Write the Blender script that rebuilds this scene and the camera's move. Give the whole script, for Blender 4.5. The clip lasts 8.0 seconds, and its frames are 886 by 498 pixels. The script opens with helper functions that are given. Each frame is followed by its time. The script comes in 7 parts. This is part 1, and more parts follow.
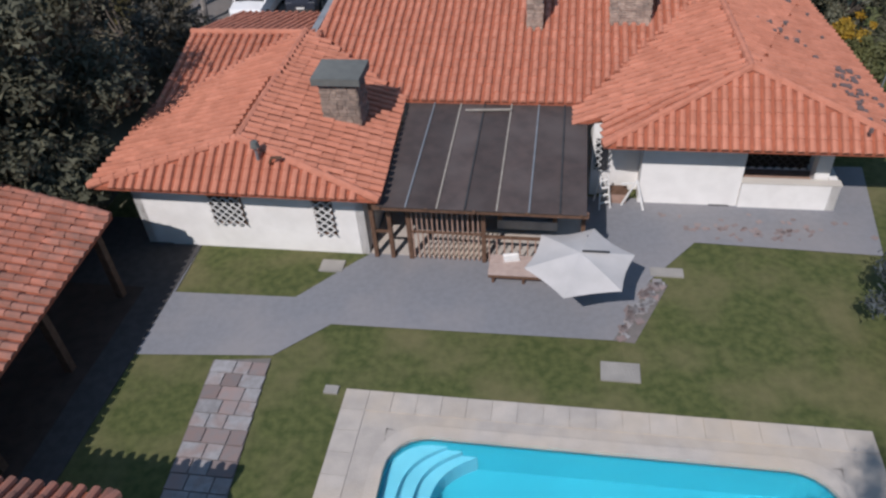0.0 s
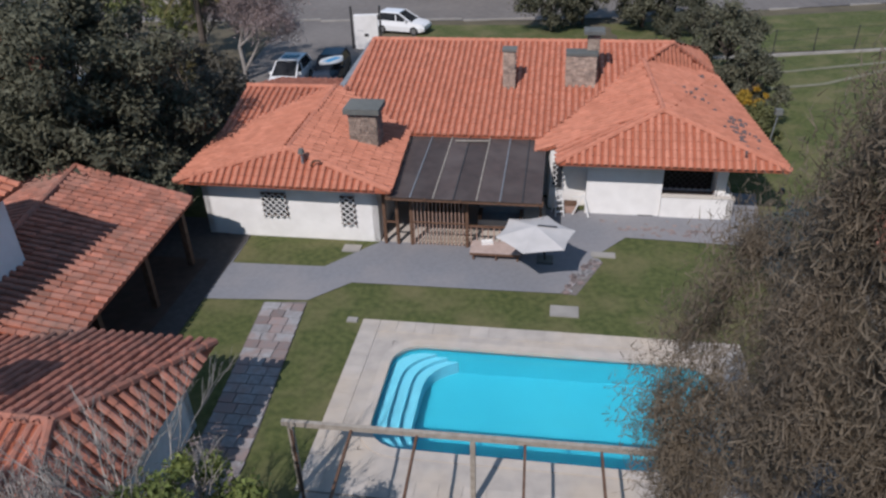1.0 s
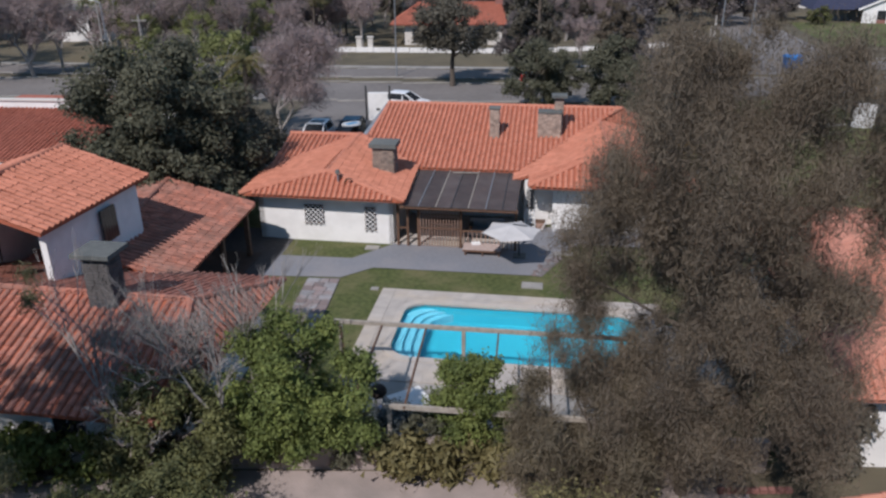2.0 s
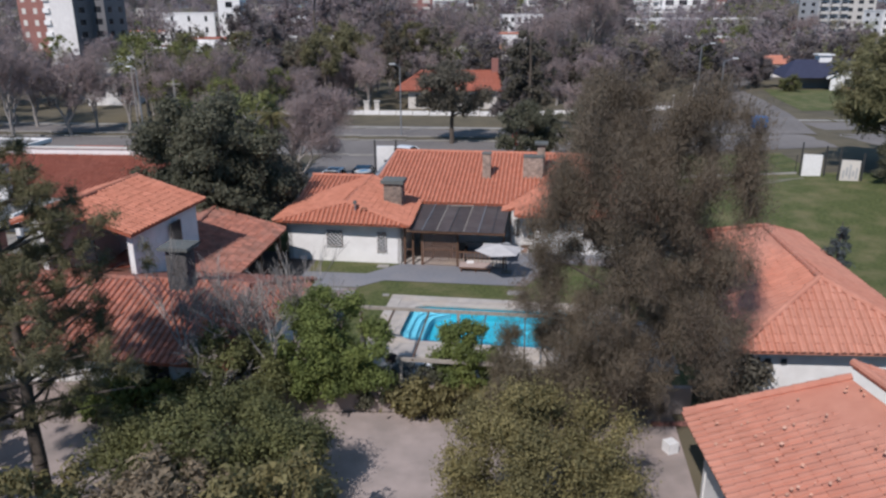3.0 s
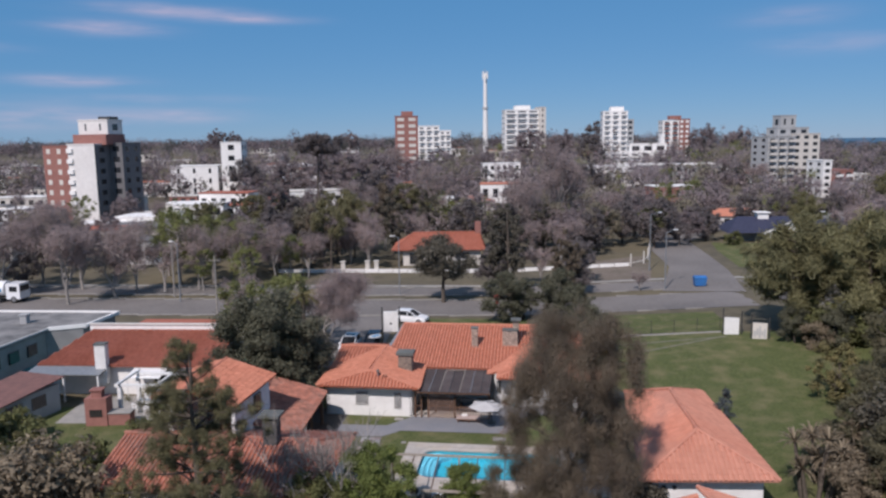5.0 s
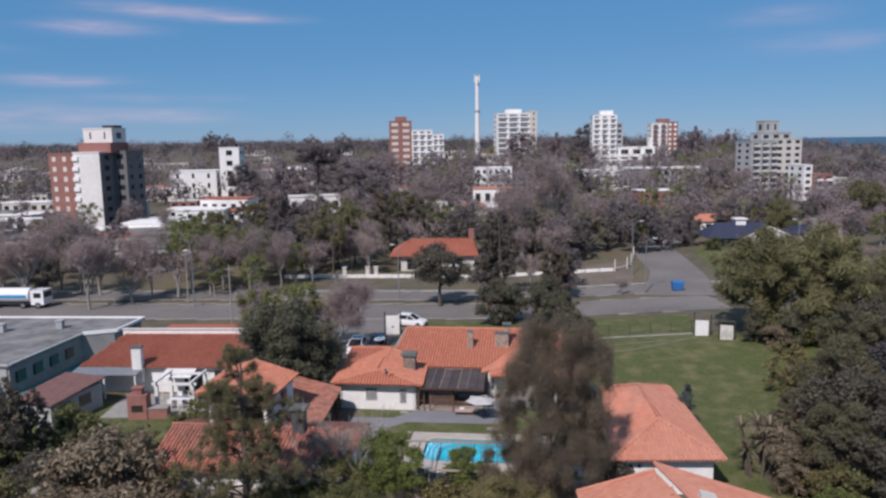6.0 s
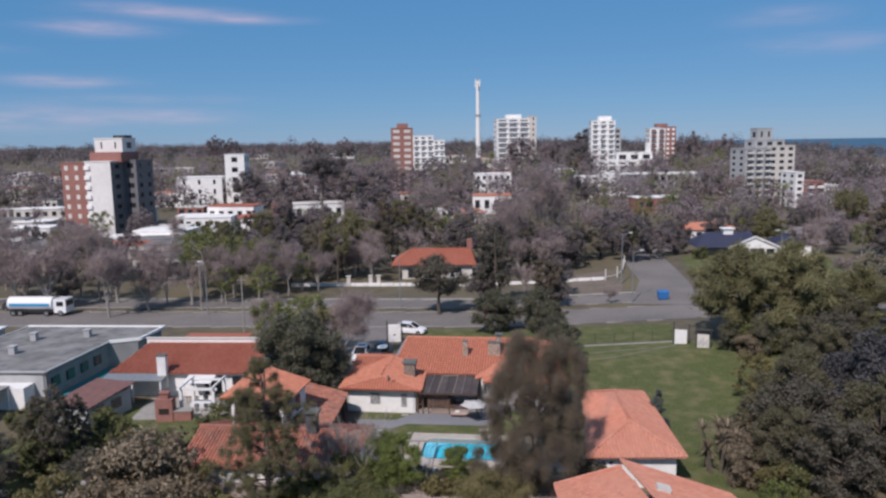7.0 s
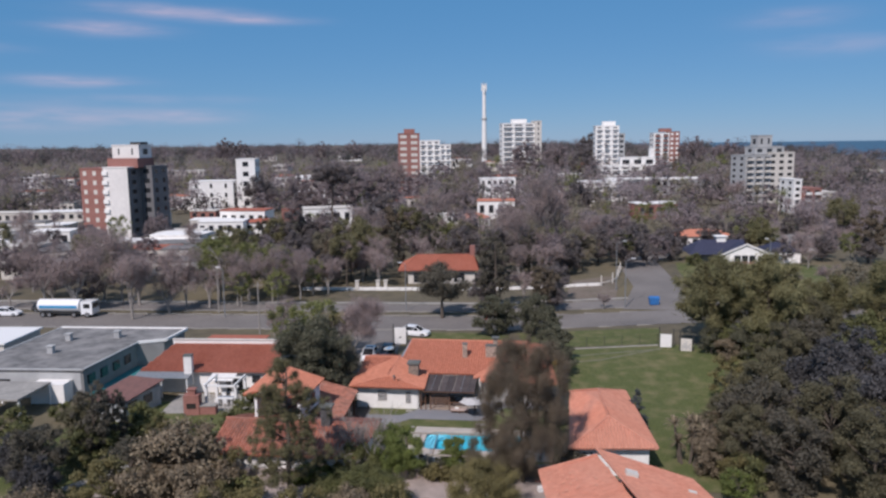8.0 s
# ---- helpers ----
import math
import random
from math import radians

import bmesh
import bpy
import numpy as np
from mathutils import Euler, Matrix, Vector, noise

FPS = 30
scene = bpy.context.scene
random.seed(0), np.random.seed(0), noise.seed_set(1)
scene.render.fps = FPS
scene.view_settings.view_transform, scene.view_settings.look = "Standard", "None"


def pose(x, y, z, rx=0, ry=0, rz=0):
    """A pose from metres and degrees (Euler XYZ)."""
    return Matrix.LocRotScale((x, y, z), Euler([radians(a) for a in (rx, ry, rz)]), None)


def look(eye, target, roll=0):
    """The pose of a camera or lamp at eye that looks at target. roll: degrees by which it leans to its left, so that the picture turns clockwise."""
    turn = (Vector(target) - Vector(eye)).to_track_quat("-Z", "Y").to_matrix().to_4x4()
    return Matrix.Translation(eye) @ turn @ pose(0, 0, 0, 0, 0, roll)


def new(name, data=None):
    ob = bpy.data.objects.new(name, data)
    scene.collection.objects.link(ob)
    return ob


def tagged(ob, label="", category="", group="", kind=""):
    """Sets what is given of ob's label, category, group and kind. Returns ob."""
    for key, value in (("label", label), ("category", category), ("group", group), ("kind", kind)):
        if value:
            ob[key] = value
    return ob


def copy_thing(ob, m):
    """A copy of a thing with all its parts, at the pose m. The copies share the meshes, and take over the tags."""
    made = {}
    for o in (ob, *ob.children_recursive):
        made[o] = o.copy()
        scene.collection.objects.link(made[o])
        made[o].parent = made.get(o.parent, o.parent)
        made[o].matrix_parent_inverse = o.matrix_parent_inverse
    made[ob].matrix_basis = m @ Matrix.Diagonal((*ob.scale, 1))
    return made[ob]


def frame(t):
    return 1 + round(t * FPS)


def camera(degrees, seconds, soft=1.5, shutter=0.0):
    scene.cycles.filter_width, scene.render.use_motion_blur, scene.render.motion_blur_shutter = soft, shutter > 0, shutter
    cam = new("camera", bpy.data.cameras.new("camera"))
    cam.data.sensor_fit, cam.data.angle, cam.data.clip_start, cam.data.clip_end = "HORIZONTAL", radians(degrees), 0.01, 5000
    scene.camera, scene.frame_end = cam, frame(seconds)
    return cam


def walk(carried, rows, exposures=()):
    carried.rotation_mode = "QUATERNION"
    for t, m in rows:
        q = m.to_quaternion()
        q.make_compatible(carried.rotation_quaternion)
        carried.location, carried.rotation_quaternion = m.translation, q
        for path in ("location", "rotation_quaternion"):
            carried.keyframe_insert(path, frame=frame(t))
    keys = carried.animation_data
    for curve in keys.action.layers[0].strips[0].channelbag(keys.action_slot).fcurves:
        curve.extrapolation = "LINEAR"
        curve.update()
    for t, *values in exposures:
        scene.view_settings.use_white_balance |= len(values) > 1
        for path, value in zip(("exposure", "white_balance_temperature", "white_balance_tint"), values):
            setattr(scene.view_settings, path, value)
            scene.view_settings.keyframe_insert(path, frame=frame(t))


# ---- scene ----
SOFT = 2.5
EXPOSURES = [(0.0, 0.03, 6330, 16.5), (3.0, 0.07, 6230, 16.5), (4.5, 0.07, 6380, 20), (8.0, 0.07, 6400, 20)]
cam = camera(61.8, 8.0, soft=SOFT)
PATH = [
    (0, (0.665, -1.145, 14.191), (0.6, 0.392, 12.913), -4.3),
    (0.5, (0.586, -4.369, 14.467), (0.552, -2.757, 13.283), -3.2),
    (1, (0.553, -9.38, 14.728), (0.529, -7.665, 13.699), -1.9),
    (1.5, (0.25, -14.7, 14.755), (0.247, -12.906, 13.871), -1.0),
    (1.7, (0.146, -16.569, 14.809), (0.146, -14.754, 13.969), -0.6),
    (2.8, (0.343, -25.537, 14.836), (0.349, -23.654, 14.164), -0.3),
    (3, (0.196, -26.827, 14.952), (0.2, -24.927, 14.328), -0.3),
    (3.5, (-0.001, -30.244, 17.196), (0.01, -28.301, 16.724), -0.6),
    (4, (-0.233, -33.742, 19.335), (-0.214, -31.768, 19.013), -0.8),
    (4.5, (-0.514, -37.451, 20.819), (-0.481, -35.472, 20.529), -0.8),
    (6, (-1.888, -49.327, 24.547), (-1.817, -47.35, 24.255), -0.9),
    (6.5, (-1.845, -52.679, 25.911), (-1.773, -50.701, 25.621), -0.9),
    (7, (-1.665, -56.132, 27.331), (-1.598, -54.155, 27.041), -0.9),
    (7.5, (-1.557, -59.861, 28.603), (-1.495, -57.883, 28.314), -0.8),
    (8, (-1.311, -63.463, 29.579), (-1.262, -61.484, 29.291), -0.7),
]
walk(cam, [(t, look(eye, target, roll)) for t, eye, target, roll in PATH], exposures=EXPOSURES)

# ---- light ----
SUN = Vector((-1.15, -2.2, 2.6)).normalized()
sun_data = bpy.data.lights.new("sun", "SUN")
sun_data.energy, sun_data.angle, sun_data.color = 3.85, radians(0.6), (1.0, 0.96, 0.90)
sun = new("sun", sun_data)
sun.matrix_world = look((0, 0, 60), Vector((0, 0, 60)) - SUN)
world = bpy.data.worlds.new("sky")
scene.world = world
world.use_nodes = True
wn, wl = world.node_tree.nodes, world.node_tree.links
wn.clear()
sky = wn.new("ShaderNodeTexSky")
sky.sky_type, sky.sun_disc = "NISHITA", False
sky.sun_elevation = math.asin(SUN.z)
sky.sun_rotation = math.atan2(SUN.x, SUN.y)
sky.air_density, sky.dust_density, sky.ozone_density = 0.8, 0.0, 3.0
sky_bg = wn.new("ShaderNodeBackground")
sky_bg.inputs["Strength"].default_value = 0.075
# drawn-out streaks of thin cloud: bearing and height of each in degrees, its half length and half depth, its density
CLOUDS = [(-18.2, 9.25, 4.4, 0.42, 0.5), (-12.8, 8.85, 3.6, 0.30, 0.45), (-22.3, 7.9, 3.2, 0.42, 0.55), (-24.6, 4.35, 3.4, 0.34, 0.5),
          (-27.0, 1.9, 6.0, 0.75, 0.4), (-17.6, 2.0, 3.6, 0.45, 0.35), (26.2, 8.0, 3.0, 0.6, 0.2), (28.9, 6.1, 3.8, 0.6, 0.24), (-31.0, 6.3, 3.0, 0.3, 0.3), (-20.0, 3.2, 6.0, 0.3, 0.2)]
wgeo = wn.new("ShaderNodeTexCoord")
wmap = wn.new("ShaderNodeMapping")
wmap.inputs["Scale"].default_value = (9.0, 9.0, 60.0)
wnoise = wn.new("ShaderNodeTexNoise")
wnoise.inputs["Scale"].default_value, wnoise.inputs["Detail"].default_value = 1.6, 6.0
wl.new(wgeo.outputs["Generated"], wmap.inputs["Vector"])
wl.new(wmap.outputs["Vector"], wnoise.inputs["Vector"])


def sky_math(kind, a, b):
    node = wn.new("ShaderNodeMath")
    node.operation = kind
    for socket, value in zip(node.inputs, (a, b)):
        if isinstance(value, (int, float)):
            socket.default_value = value
        else:
            wl.new(value, socket)
    return node.outputs[0]


def sky_dot(v):
    node = wn.new("ShaderNodeVectorMath")
    node.operation = "DOT_PRODUCT"
    node.inputs[1].default_value = v
    wl.new(wgeo.outputs["Generated"], node.inputs[0])
    return node.outputs["Value"]


cloud = 0.0
for az, el, long_, deep, dens in CLOUDS:
    a, e = radians(az), radians(el)
    side, up = Vector((math.cos(a), -math.sin(a), 0)), Vector((-math.sin(a) * math.sin(e), -math.cos(a) * math.sin(e), math.cos(e)))
    q = sky_math("ADD", sky_math("POWER", sky_math("DIVIDE", sky_dot(side), math.sin(radians(long_))), 2.0), sky_math("POWER", sky_math("DIVIDE", sky_dot(up), math.sin(radians(deep))), 2.0))
    ahead = sky_math("GREATER_THAN", sky_dot(Vector((math.sin(a), math.cos(a), 0))), 0.5)
    one = sky_math("MULTIPLY", sky_math("MULTIPLY", sky_math("EXPONENT", sky_math("MULTIPLY", q, -1.0), 0.0), ahead), dens)
    cloud = one if cloud == 0.0 else sky_math("ADD", cloud, one)
wramp = wn.new("ShaderNodeMapRange")
wramp.inputs["From Min"].default_value, wramp.inputs["From Max"].default_value = 0.3, 0.62
wramp.inputs["To Min"].default_value = 0.25
wl.new(wnoise.outputs["Fac"], wramp.inputs["Value"])
wmix = wn.new("ShaderNodeMix")
wmix.data_type = "RGBA"
wmix.inputs["B"].default_value = (8.6, 7.0, 7.9, 1)
wout = wn.new("ShaderNodeOutputWorld")
wl.new(sky_math("MULTIPLY", cloud, wramp.outputs["Result"]), wmix.inputs["Factor"])
# clear sea air: an even blue with the sky's own gradient on it
tint = wn.new("ShaderNodeMix")
tint.data_type = "RGBA"
tint.inputs["Factor"].default_value = 0.30
tint.inputs["A"].default_value = (0.62, 3.3, 6.5, 1)
wl.new(sky.outputs["Color"], tint.inputs["B"])
# thin white veil thickening overhead, out of view: added to lift and neutralise shade
sep = wn.new("ShaderNodeSeparateXYZ")
wl.new(wgeo.outputs["Generated"], sep.inputs["Vector"])
veil_r = wn.new("ShaderNodeMapRange")
veil_r.inputs["From Min"].default_value, veil_r.inputs["From Max"].default_value = 0.25, 0.85
veil_r.inputs["To Max"].default_value = 0.3
wl.new(sep.outputs["Z"], veil_r.inputs["Value"])
veil_m = wn.new("ShaderNodeMix")
veil_m.data_type = "RGBA"
veil_m.inputs["B"].default_value = (7.2, 6.9, 7.2, 1)
wl.new(veil_r.outputs["Result"], veil_m.inputs["Factor"])
wl.new(tint.outputs["Result"], veil_m.inputs["A"])
wl.new(veil_m.outputs["Result"], wmix.inputs["A"])
wl.new(wmix.outputs["Result"], sky_bg.inputs["Color"])
wl.new(sky_bg.outputs["Background"], wout.inputs["Surface"])

# ---- materials ----
def material(name, c1, c2=None, scale=4.0, rough=0.8, bump=0.0, bump_scale=30.0, c3=None, stain=0.6, island=0.0, rand=0.0, metal=0.0, spec=0.3, big=0.25):
    """Base colour varied by grain (c1 to c2), large stains (c3) and per piece brightness."""
    m = bpy.data.materials.new(name)
    m.use_nodes = True
    n, l = m.node_tree.nodes, m.node_tree.links
    b = n["Principled BSDF"]
    b.inputs["Roughness"].default_value, b.inputs["Metallic"].default_value = rough, metal
    b.inputs["Specular IOR Level"].default_value = spec
    geo = n.new("ShaderNodeNewGeometry")
    c2 = c2 or tuple(x * 0.8 for x in c1)
    tex = n.new("ShaderNodeTexNoise")
    tex.inputs["Scale"].default_value, tex.inputs["Detail"].default_value = scale, 6
    l.new(geo.outputs["Position"], tex.inputs["Vector"])
    mix = n.new("ShaderNodeMix")
    mix.data_type = "RGBA"
    mix.inputs["A"].default_value, mix.inputs["B"].default_value = (*c1, 1), (*c2, 1)
    ramp = n.new("ShaderNodeMapRange")
    ramp.inputs["From Min"].default_value, ramp.inputs["From Max"].default_value = 0.35, 0.65
    l.new(tex.outputs["Fac"], ramp.inputs["Value"])
    l.new(ramp.outputs["Result"], mix.inputs["Factor"])
    out = mix.outputs["Result"]
    if c3:
        t2 = n.new("ShaderNodeTexNoise")
        t2.inputs["Scale"].default_value, t2.inputs["Detail"].default_value = big, 5
        l.new(geo.outputs["Position"], t2.inputs["Vector"])
        r2 = n.new("ShaderNodeMapRange")
        r2.inputs["From Min"].default_value, r2.inputs["From Max"].default_value = 0.45, 0.7
        r2.inputs["To Max"].default_value = stain
        l.new(t2.outputs["Fac"], r2.inputs["Value"])
        m2 = n.new("ShaderNodeMix")
        m2.data_type = "RGBA"
        m2.inputs["B"].default_value = (*c3, 1)
        l.new(r2.outputs["Result"], m2.inputs["Factor"])
        l.new(out, m2.inputs["A"])
        out = m2.outputs["Result"]
    for amount, socket in ((island, geo.outputs["Random Per Island"]), (rand, None)):
        if amount:
            if socket is None:
                socket = n.new("ShaderNodeObjectInfo").outputs["Random"]
            hsv = n.new("ShaderNodeHueSaturation")
            r3 = n.new("ShaderNodeMapRange")
            r3.inputs["To Min"].default_value, r3.inputs["To Max"].default_value = 1 - amount, 1 + amount
            l.new(socket, r3.inputs["Value"])
            l.new(r3.outputs["Result"], hsv.inputs["Value"])
            l.new(out, hsv.inputs["Color"])
            out = hsv.outputs["Color"]
    l.new(out, b.inputs["Base Color"])
    if bump:
        t3 = n.new("ShaderNodeTexNoise")
        t3.inputs["Scale"].default_value, t3.inputs["Detail"].default_value = bump_scale, 4
        l.new(geo.outputs["Position"], t3.inputs["Vector"])
        bp = n.new("ShaderNodeBump")
        bp.inputs["Strength"].default_value, bp.inputs["Distance"].default_value = bump, 0.05
        l.new(t3.outputs["Fac"], bp.inputs["Height"])
        l.new(bp.outputs["Normal"], b.inputs["Normal"])
    return m


TILE = material("clay_tile", (0.515, 0.205, 0.132), (0.43, 0.165, 0.103), 3.0, 0.85, c3=(0.40, 0.135, 0.08), stain=0.35, island=0.09, rand=0.06, big=0.6)
TILE_BED = material("clay_bed", (0.38, 0.115, 0.062), (0.29, 0.09, 0.052), 5.0, 0.9)
TILE_OLD = material("old_clay_tile", (0.40, 0.155, 0.105), (0.28, 0.125, 0.092), 4.0, 0.9, c3=(0.19, 0.118, 0.095), stain=0.8, island=0.22, rand=0.1, big=0.5)
TILE_RED = material("red_tile", (0.38, 0.13, 0.085), (0.32, 0.108, 0.07), 3.0, 0.85, c3=(0.29, 0.085, 0.05), island=0.1)
TILE_LICHEN = material("lichen", (0.55, 0.27, 0.18), (0.56, 0.33, 0.24), 3.0, 0.9, island=0.2)
TILE_PALE = material("pale_tile", (0.505, 0.228, 0.158), (0.455, 0.2, 0.138), 2.0, 0.85, c3=(0.46, 0.16, 0.1), stain=0.5, island=0.07, rand=0.06)
WHITE = material("white_stucco", (0.80, 0.78, 0.75), (0.74, 0.72, 0.69), 2.0, 0.9, 0.15, 25, c3=(0.62, 0.6, 0.56), stain=0.4, big=0.5)
CREAM = material("cream_render", (0.62, 0.58, 0.52), (0.55, 0.51, 0.46), 1.0, 0.9, c3=(0.45, 0.42, 0.38), stain=0.4, big=0.12)
PALEREND = material("pale_render", (0.71, 0.68, 0.645), (0.65, 0.62, 0.59), 1.0, 0.9, c3=(0.55, 0.52, 0.49), stain=0.4, big=0.12)
GREYWALL = material("grey_render", (0.42, 0.42, 0.41), (0.36, 0.36, 0.36), 1.0, 0.9, c3=(0.28, 0.28, 0.28), stain=0.5, big=0.12)
# render darkened in colour to stand for walls turned from the sun
SHADEREND = material("shaded_render", (0.17, 0.165, 0.17), (0.14, 0.137, 0.14), 1.0, 0.9, c3=(0.11, 0.11, 0.11), stain=0.5, big=0.12)
BRICKRED = material("red_brick", (0.315, 0.148, 0.122), (0.26, 0.12, 0.1), 2.0, 0.9, c3=(0.22, 0.095, 0.078), stain=0.5, big=0.2)
GRASS = material("lawn", (0.112, 0.125, 0.043), (0.062, 0.080, 0.024), 4.5, 0.95, 0.7, 60, c3=(0.19, 0.165, 0.082), stain=0.7, big=0.55)
GRASS_FAR = material("rough_grass", (0.128, 0.108, 0.072), (0.09, 0.078, 0.053), 0.5, 0.95, 0.3, 8, c3=(0.16, 0.13, 0.075), stain=0.8, big=0.04)
SLATE = material("slate_paving", (0.192, 0.196, 0.212), (0.172, 0.176, 0.19), 6.0, 0.8, 0.15, 20, c3=(0.255, 0.235, 0.228), stain=0.6, rand=0.1, big=0.3)
REDSTONE = material("reddish_paving", (0.25, 0.185, 0.17), (0.22, 0.19, 0.185), 4.0, 0.85, rand=0.2)
DECK = material("pool_stone", (0.45, 0.405, 0.36), (0.38, 0.345, 0.31), 2.2, 0.85, 0.2, 20, c3=(0.52, 0.42, 0.31), stain=0.6, rand=0.06, big=0.5)
CONC = material("concrete", (0.34, 0.32, 0.29), (0.27, 0.255, 0.235), 1.5, 0.9, 0.3, 15, c3=(0.2, 0.19, 0.175), stain=0.6, big=0.4)
CONC_OLD = material("stained_concrete", (0.38, 0.31, 0.28), (0.30, 0.25, 0.225), 1.2, 0.9, 0.3, 15, c3=(0.2, 0.17, 0.15), stain=0.7, big=0.35)
ASPHALT = material("asphalt", (0.182, 0.164, 0.150), (0.147, 0.132, 0.122), 2.0, 0.9, 0.2, 30, c3=(0.235, 0.212, 0.195), stain=0.6, big=0.08)
GRAVEL = material("dirt", (0.19, 0.155, 0.125), (0.145, 0.115, 0.09), 1.5, 0.95, 0.4, 15, c3=(0.1, 0.09, 0.06), stain=0.6, big=0.2)
POOLPAINT = material("pool_paint", (0.022, 0.345, 0.45), (0.018, 0.315, 0.415), 0.8, 0.6, c3=(0.035, 0.385, 0.48), stain=0.5, big=0.4)
POOLPALE = material("pool_step_paint", (0.13, 0.44, 0.55), (0.11, 0.41, 0.52), 1.0, 0.6)
WOOD = material("brown_wood", (0.15, 0.085, 0.055), (0.10, 0.055, 0.035), 6.0, 0.7, 0.2, 40)
WOODPALE = material("weathered_wood", (0.36, 0.32, 0.27), (0.28, 0.245, 0.205), 6.0, 0.8, 0.2, 40)
WOODTAN = material("tan_wood", (0.38, 0.25, 0.195), (0.30, 0.195, 0.15), 5.0, 0.7)
WOODPINK = material("bleached_wood", (0.47, 0.37, 0.33), (0.40, 0.31, 0.275), 5.0, 0.75, 0.15, 40)
SHEET = material("smoked_roof_sheet", (0.088, 0.066, 0.06), (0.066, 0.052, 0.048), 3.0, 0.6, c3=(0.11, 0.09, 0.083), stain=0.7, rand=0.25, spec=0.2, big=0.7)
DARKMETAL = material("dark_metal", (0.05, 0.05, 0.05), (0.035, 0.035, 0.035), 5.0, 0.5)
GREYMETAL = material("grey_metal", (0.30, 0.31, 0.32), (0.24, 0.25, 0.26), 3.0, 0.5, metal=0.4)
STONE = material("rubble_stone", (0.40, 0.305, 0.24), (0.29, 0.22, 0.18), 9.0, 0.9, 0.5, 12, c3=(0.17, 0.14, 0.12), rand=0.25, island=0.22, big=2.0)
SLAB = material("mossy_slab", (0.13, 0.135, 0.125), (0.095, 0.10, 0.095), 4.0, 0.9, 0.3, 20, c3=(0.2, 0.2, 0.18))
CANVAS = material("grey_canvas", (0.50, 0.475, 0.455), (0.45, 0.43, 0.41), 2.0, 0.9, 0.05, 20)
IRON = material("white_iron", (0.75, 0.74, 0.72), (0.68, 0.67, 0.65), 5.0, 0.6)
DARKGLASS = material("dark_glass", (0.018, 0.02, 0.024), (0.03, 0.032, 0.036), 1.0, 0.12, spec=0.6)
DARKROOM = material("dark_opening", (0.02, 0.018, 0.016), (0.03, 0.027, 0.024), 2.0, 0.9)
CARWHITE = material("white_car_paint", (0.78, 0.78, 0.78), (0.76, 0.76, 0.76), 1.0, 0.22, spec=0.6)
RUBBER = material("rubber", (0.02, 0.02, 0.02), (0.03, 0.03, 0.03), 5.0, 0.8)
CHROME = material("wheel_metal", (0.45, 0.45, 0.46), (0.4, 0.4, 0.41), 3.0, 0.3, metal=0.8)
BLUE = material("blue_paint", (0.03, 0.16, 0.42), (0.025, 0.13, 0.36), 3.0, 0.5, c3=(0.05, 0.13, 0.25), big=1.0)
CYAN = material("cyan_gel", (0.03, 0.30, 0.55), (0.03, 0.26, 0.5), 2.0, 0.4)
TEAL = material("teal_wall", (0.03, 0.20, 0.21), (0.025, 0.16, 0.17), 2.0, 0.8)
NAVYROOF = material("slate_blue_roof", (0.04, 0.043, 0.075), (0.03, 0.033, 0.06), 2.0, 0.7, island=0.1)
FLATROOF = material("membrane_roof", (0.21, 0.202, 0.195), (0.115, 0.112, 0.108), 0.9, 0.85, c3=(0.29, 0.275, 0.262), stain=0.8, big=0.3)
REDPAINT = material("red_lamp", (0.55, 0.03, 0.03), (0.5, 0.03, 0.03), 2.0, 0.4)
BARK = material("bark", (0.13, 0.105, 0.085), (0.08, 0.065, 0.052), 5.0, 0.95, 0.4, 20)
BARKGREY = material("grey_bark", (0.34, 0.31, 0.28), (0.23, 0.205, 0.185), 5.0, 0.95)
SAND = material("sand", (0.48, 0.42, 0.33), (0.42, 0.37, 0.29), 0.3, 0.95)


def leaf(name, c1, c2, island=0.35, through_=0.33):
    m = material(name, c1, c2, 0.9, 0.65, island=island, rand=0.12, spec=0.25)
    n, l = m.node_tree.nodes, m.node_tree.links
    b, out = n["Principled BSDF"], n["Material Output"]
    tr, add = n.new("ShaderNodeBsdfTranslucent"), n.new("ShaderNodeMixShader")
    add.inputs["Fac"].default_value = through_
    l.new(b.inputs["Base Color"].links[0].from_socket, tr.inputs["Color"])
    l.new(b.outputs["BSDF"], add.inputs[1])
    l.new(tr.outputs["BSDF"], add.inputs[2])
    l.new(add.outputs["Shader"], out.inputs["Surface"])
    return m


LEAF_DARK = leaf("dark_leaf", (0.138, 0.122, 0.090), (0.096, 0.087, 0.068), 0.25)
LEAF_MAG = leaf("glossy_leaf", (0.145, 0.141, 0.093), (0.099, 0.099, 0.066), 0.3)
LEAF_MID = leaf("mid_leaf", (0.170, 0.171, 0.066), (0.112, 0.117, 0.052))
LEAF_BRIGHT = leaf("bright_leaf", (0.182, 0.210, 0.059), (0.109, 0.137, 0.042))
LEAF_OLIVE = leaf("olive_leaf", (0.225, 0.190, 0.082), (0.148, 0.130, 0.059))
LEAF_CAS = leaf("sheoak_needle", (0.194, 0.154, 0.108), (0.135, 0.107, 0.078), 0.18)
LEAF_CASY = leaf("young_sheoak_needle", (0.225, 0.185, 0.125), (0.16, 0.132, 0.09), 0.18)
LEAF_PINE_GREEN = leaf("green_pine_needle", (0.253, 0.233, 0.115), (0.168, 0.157, 0.079), 0.3)
LEAF_TUFT = leaf("brown_green_needle", (0.158, 0.142, 0.083), (0.105, 0.096, 0.058), 0.3)
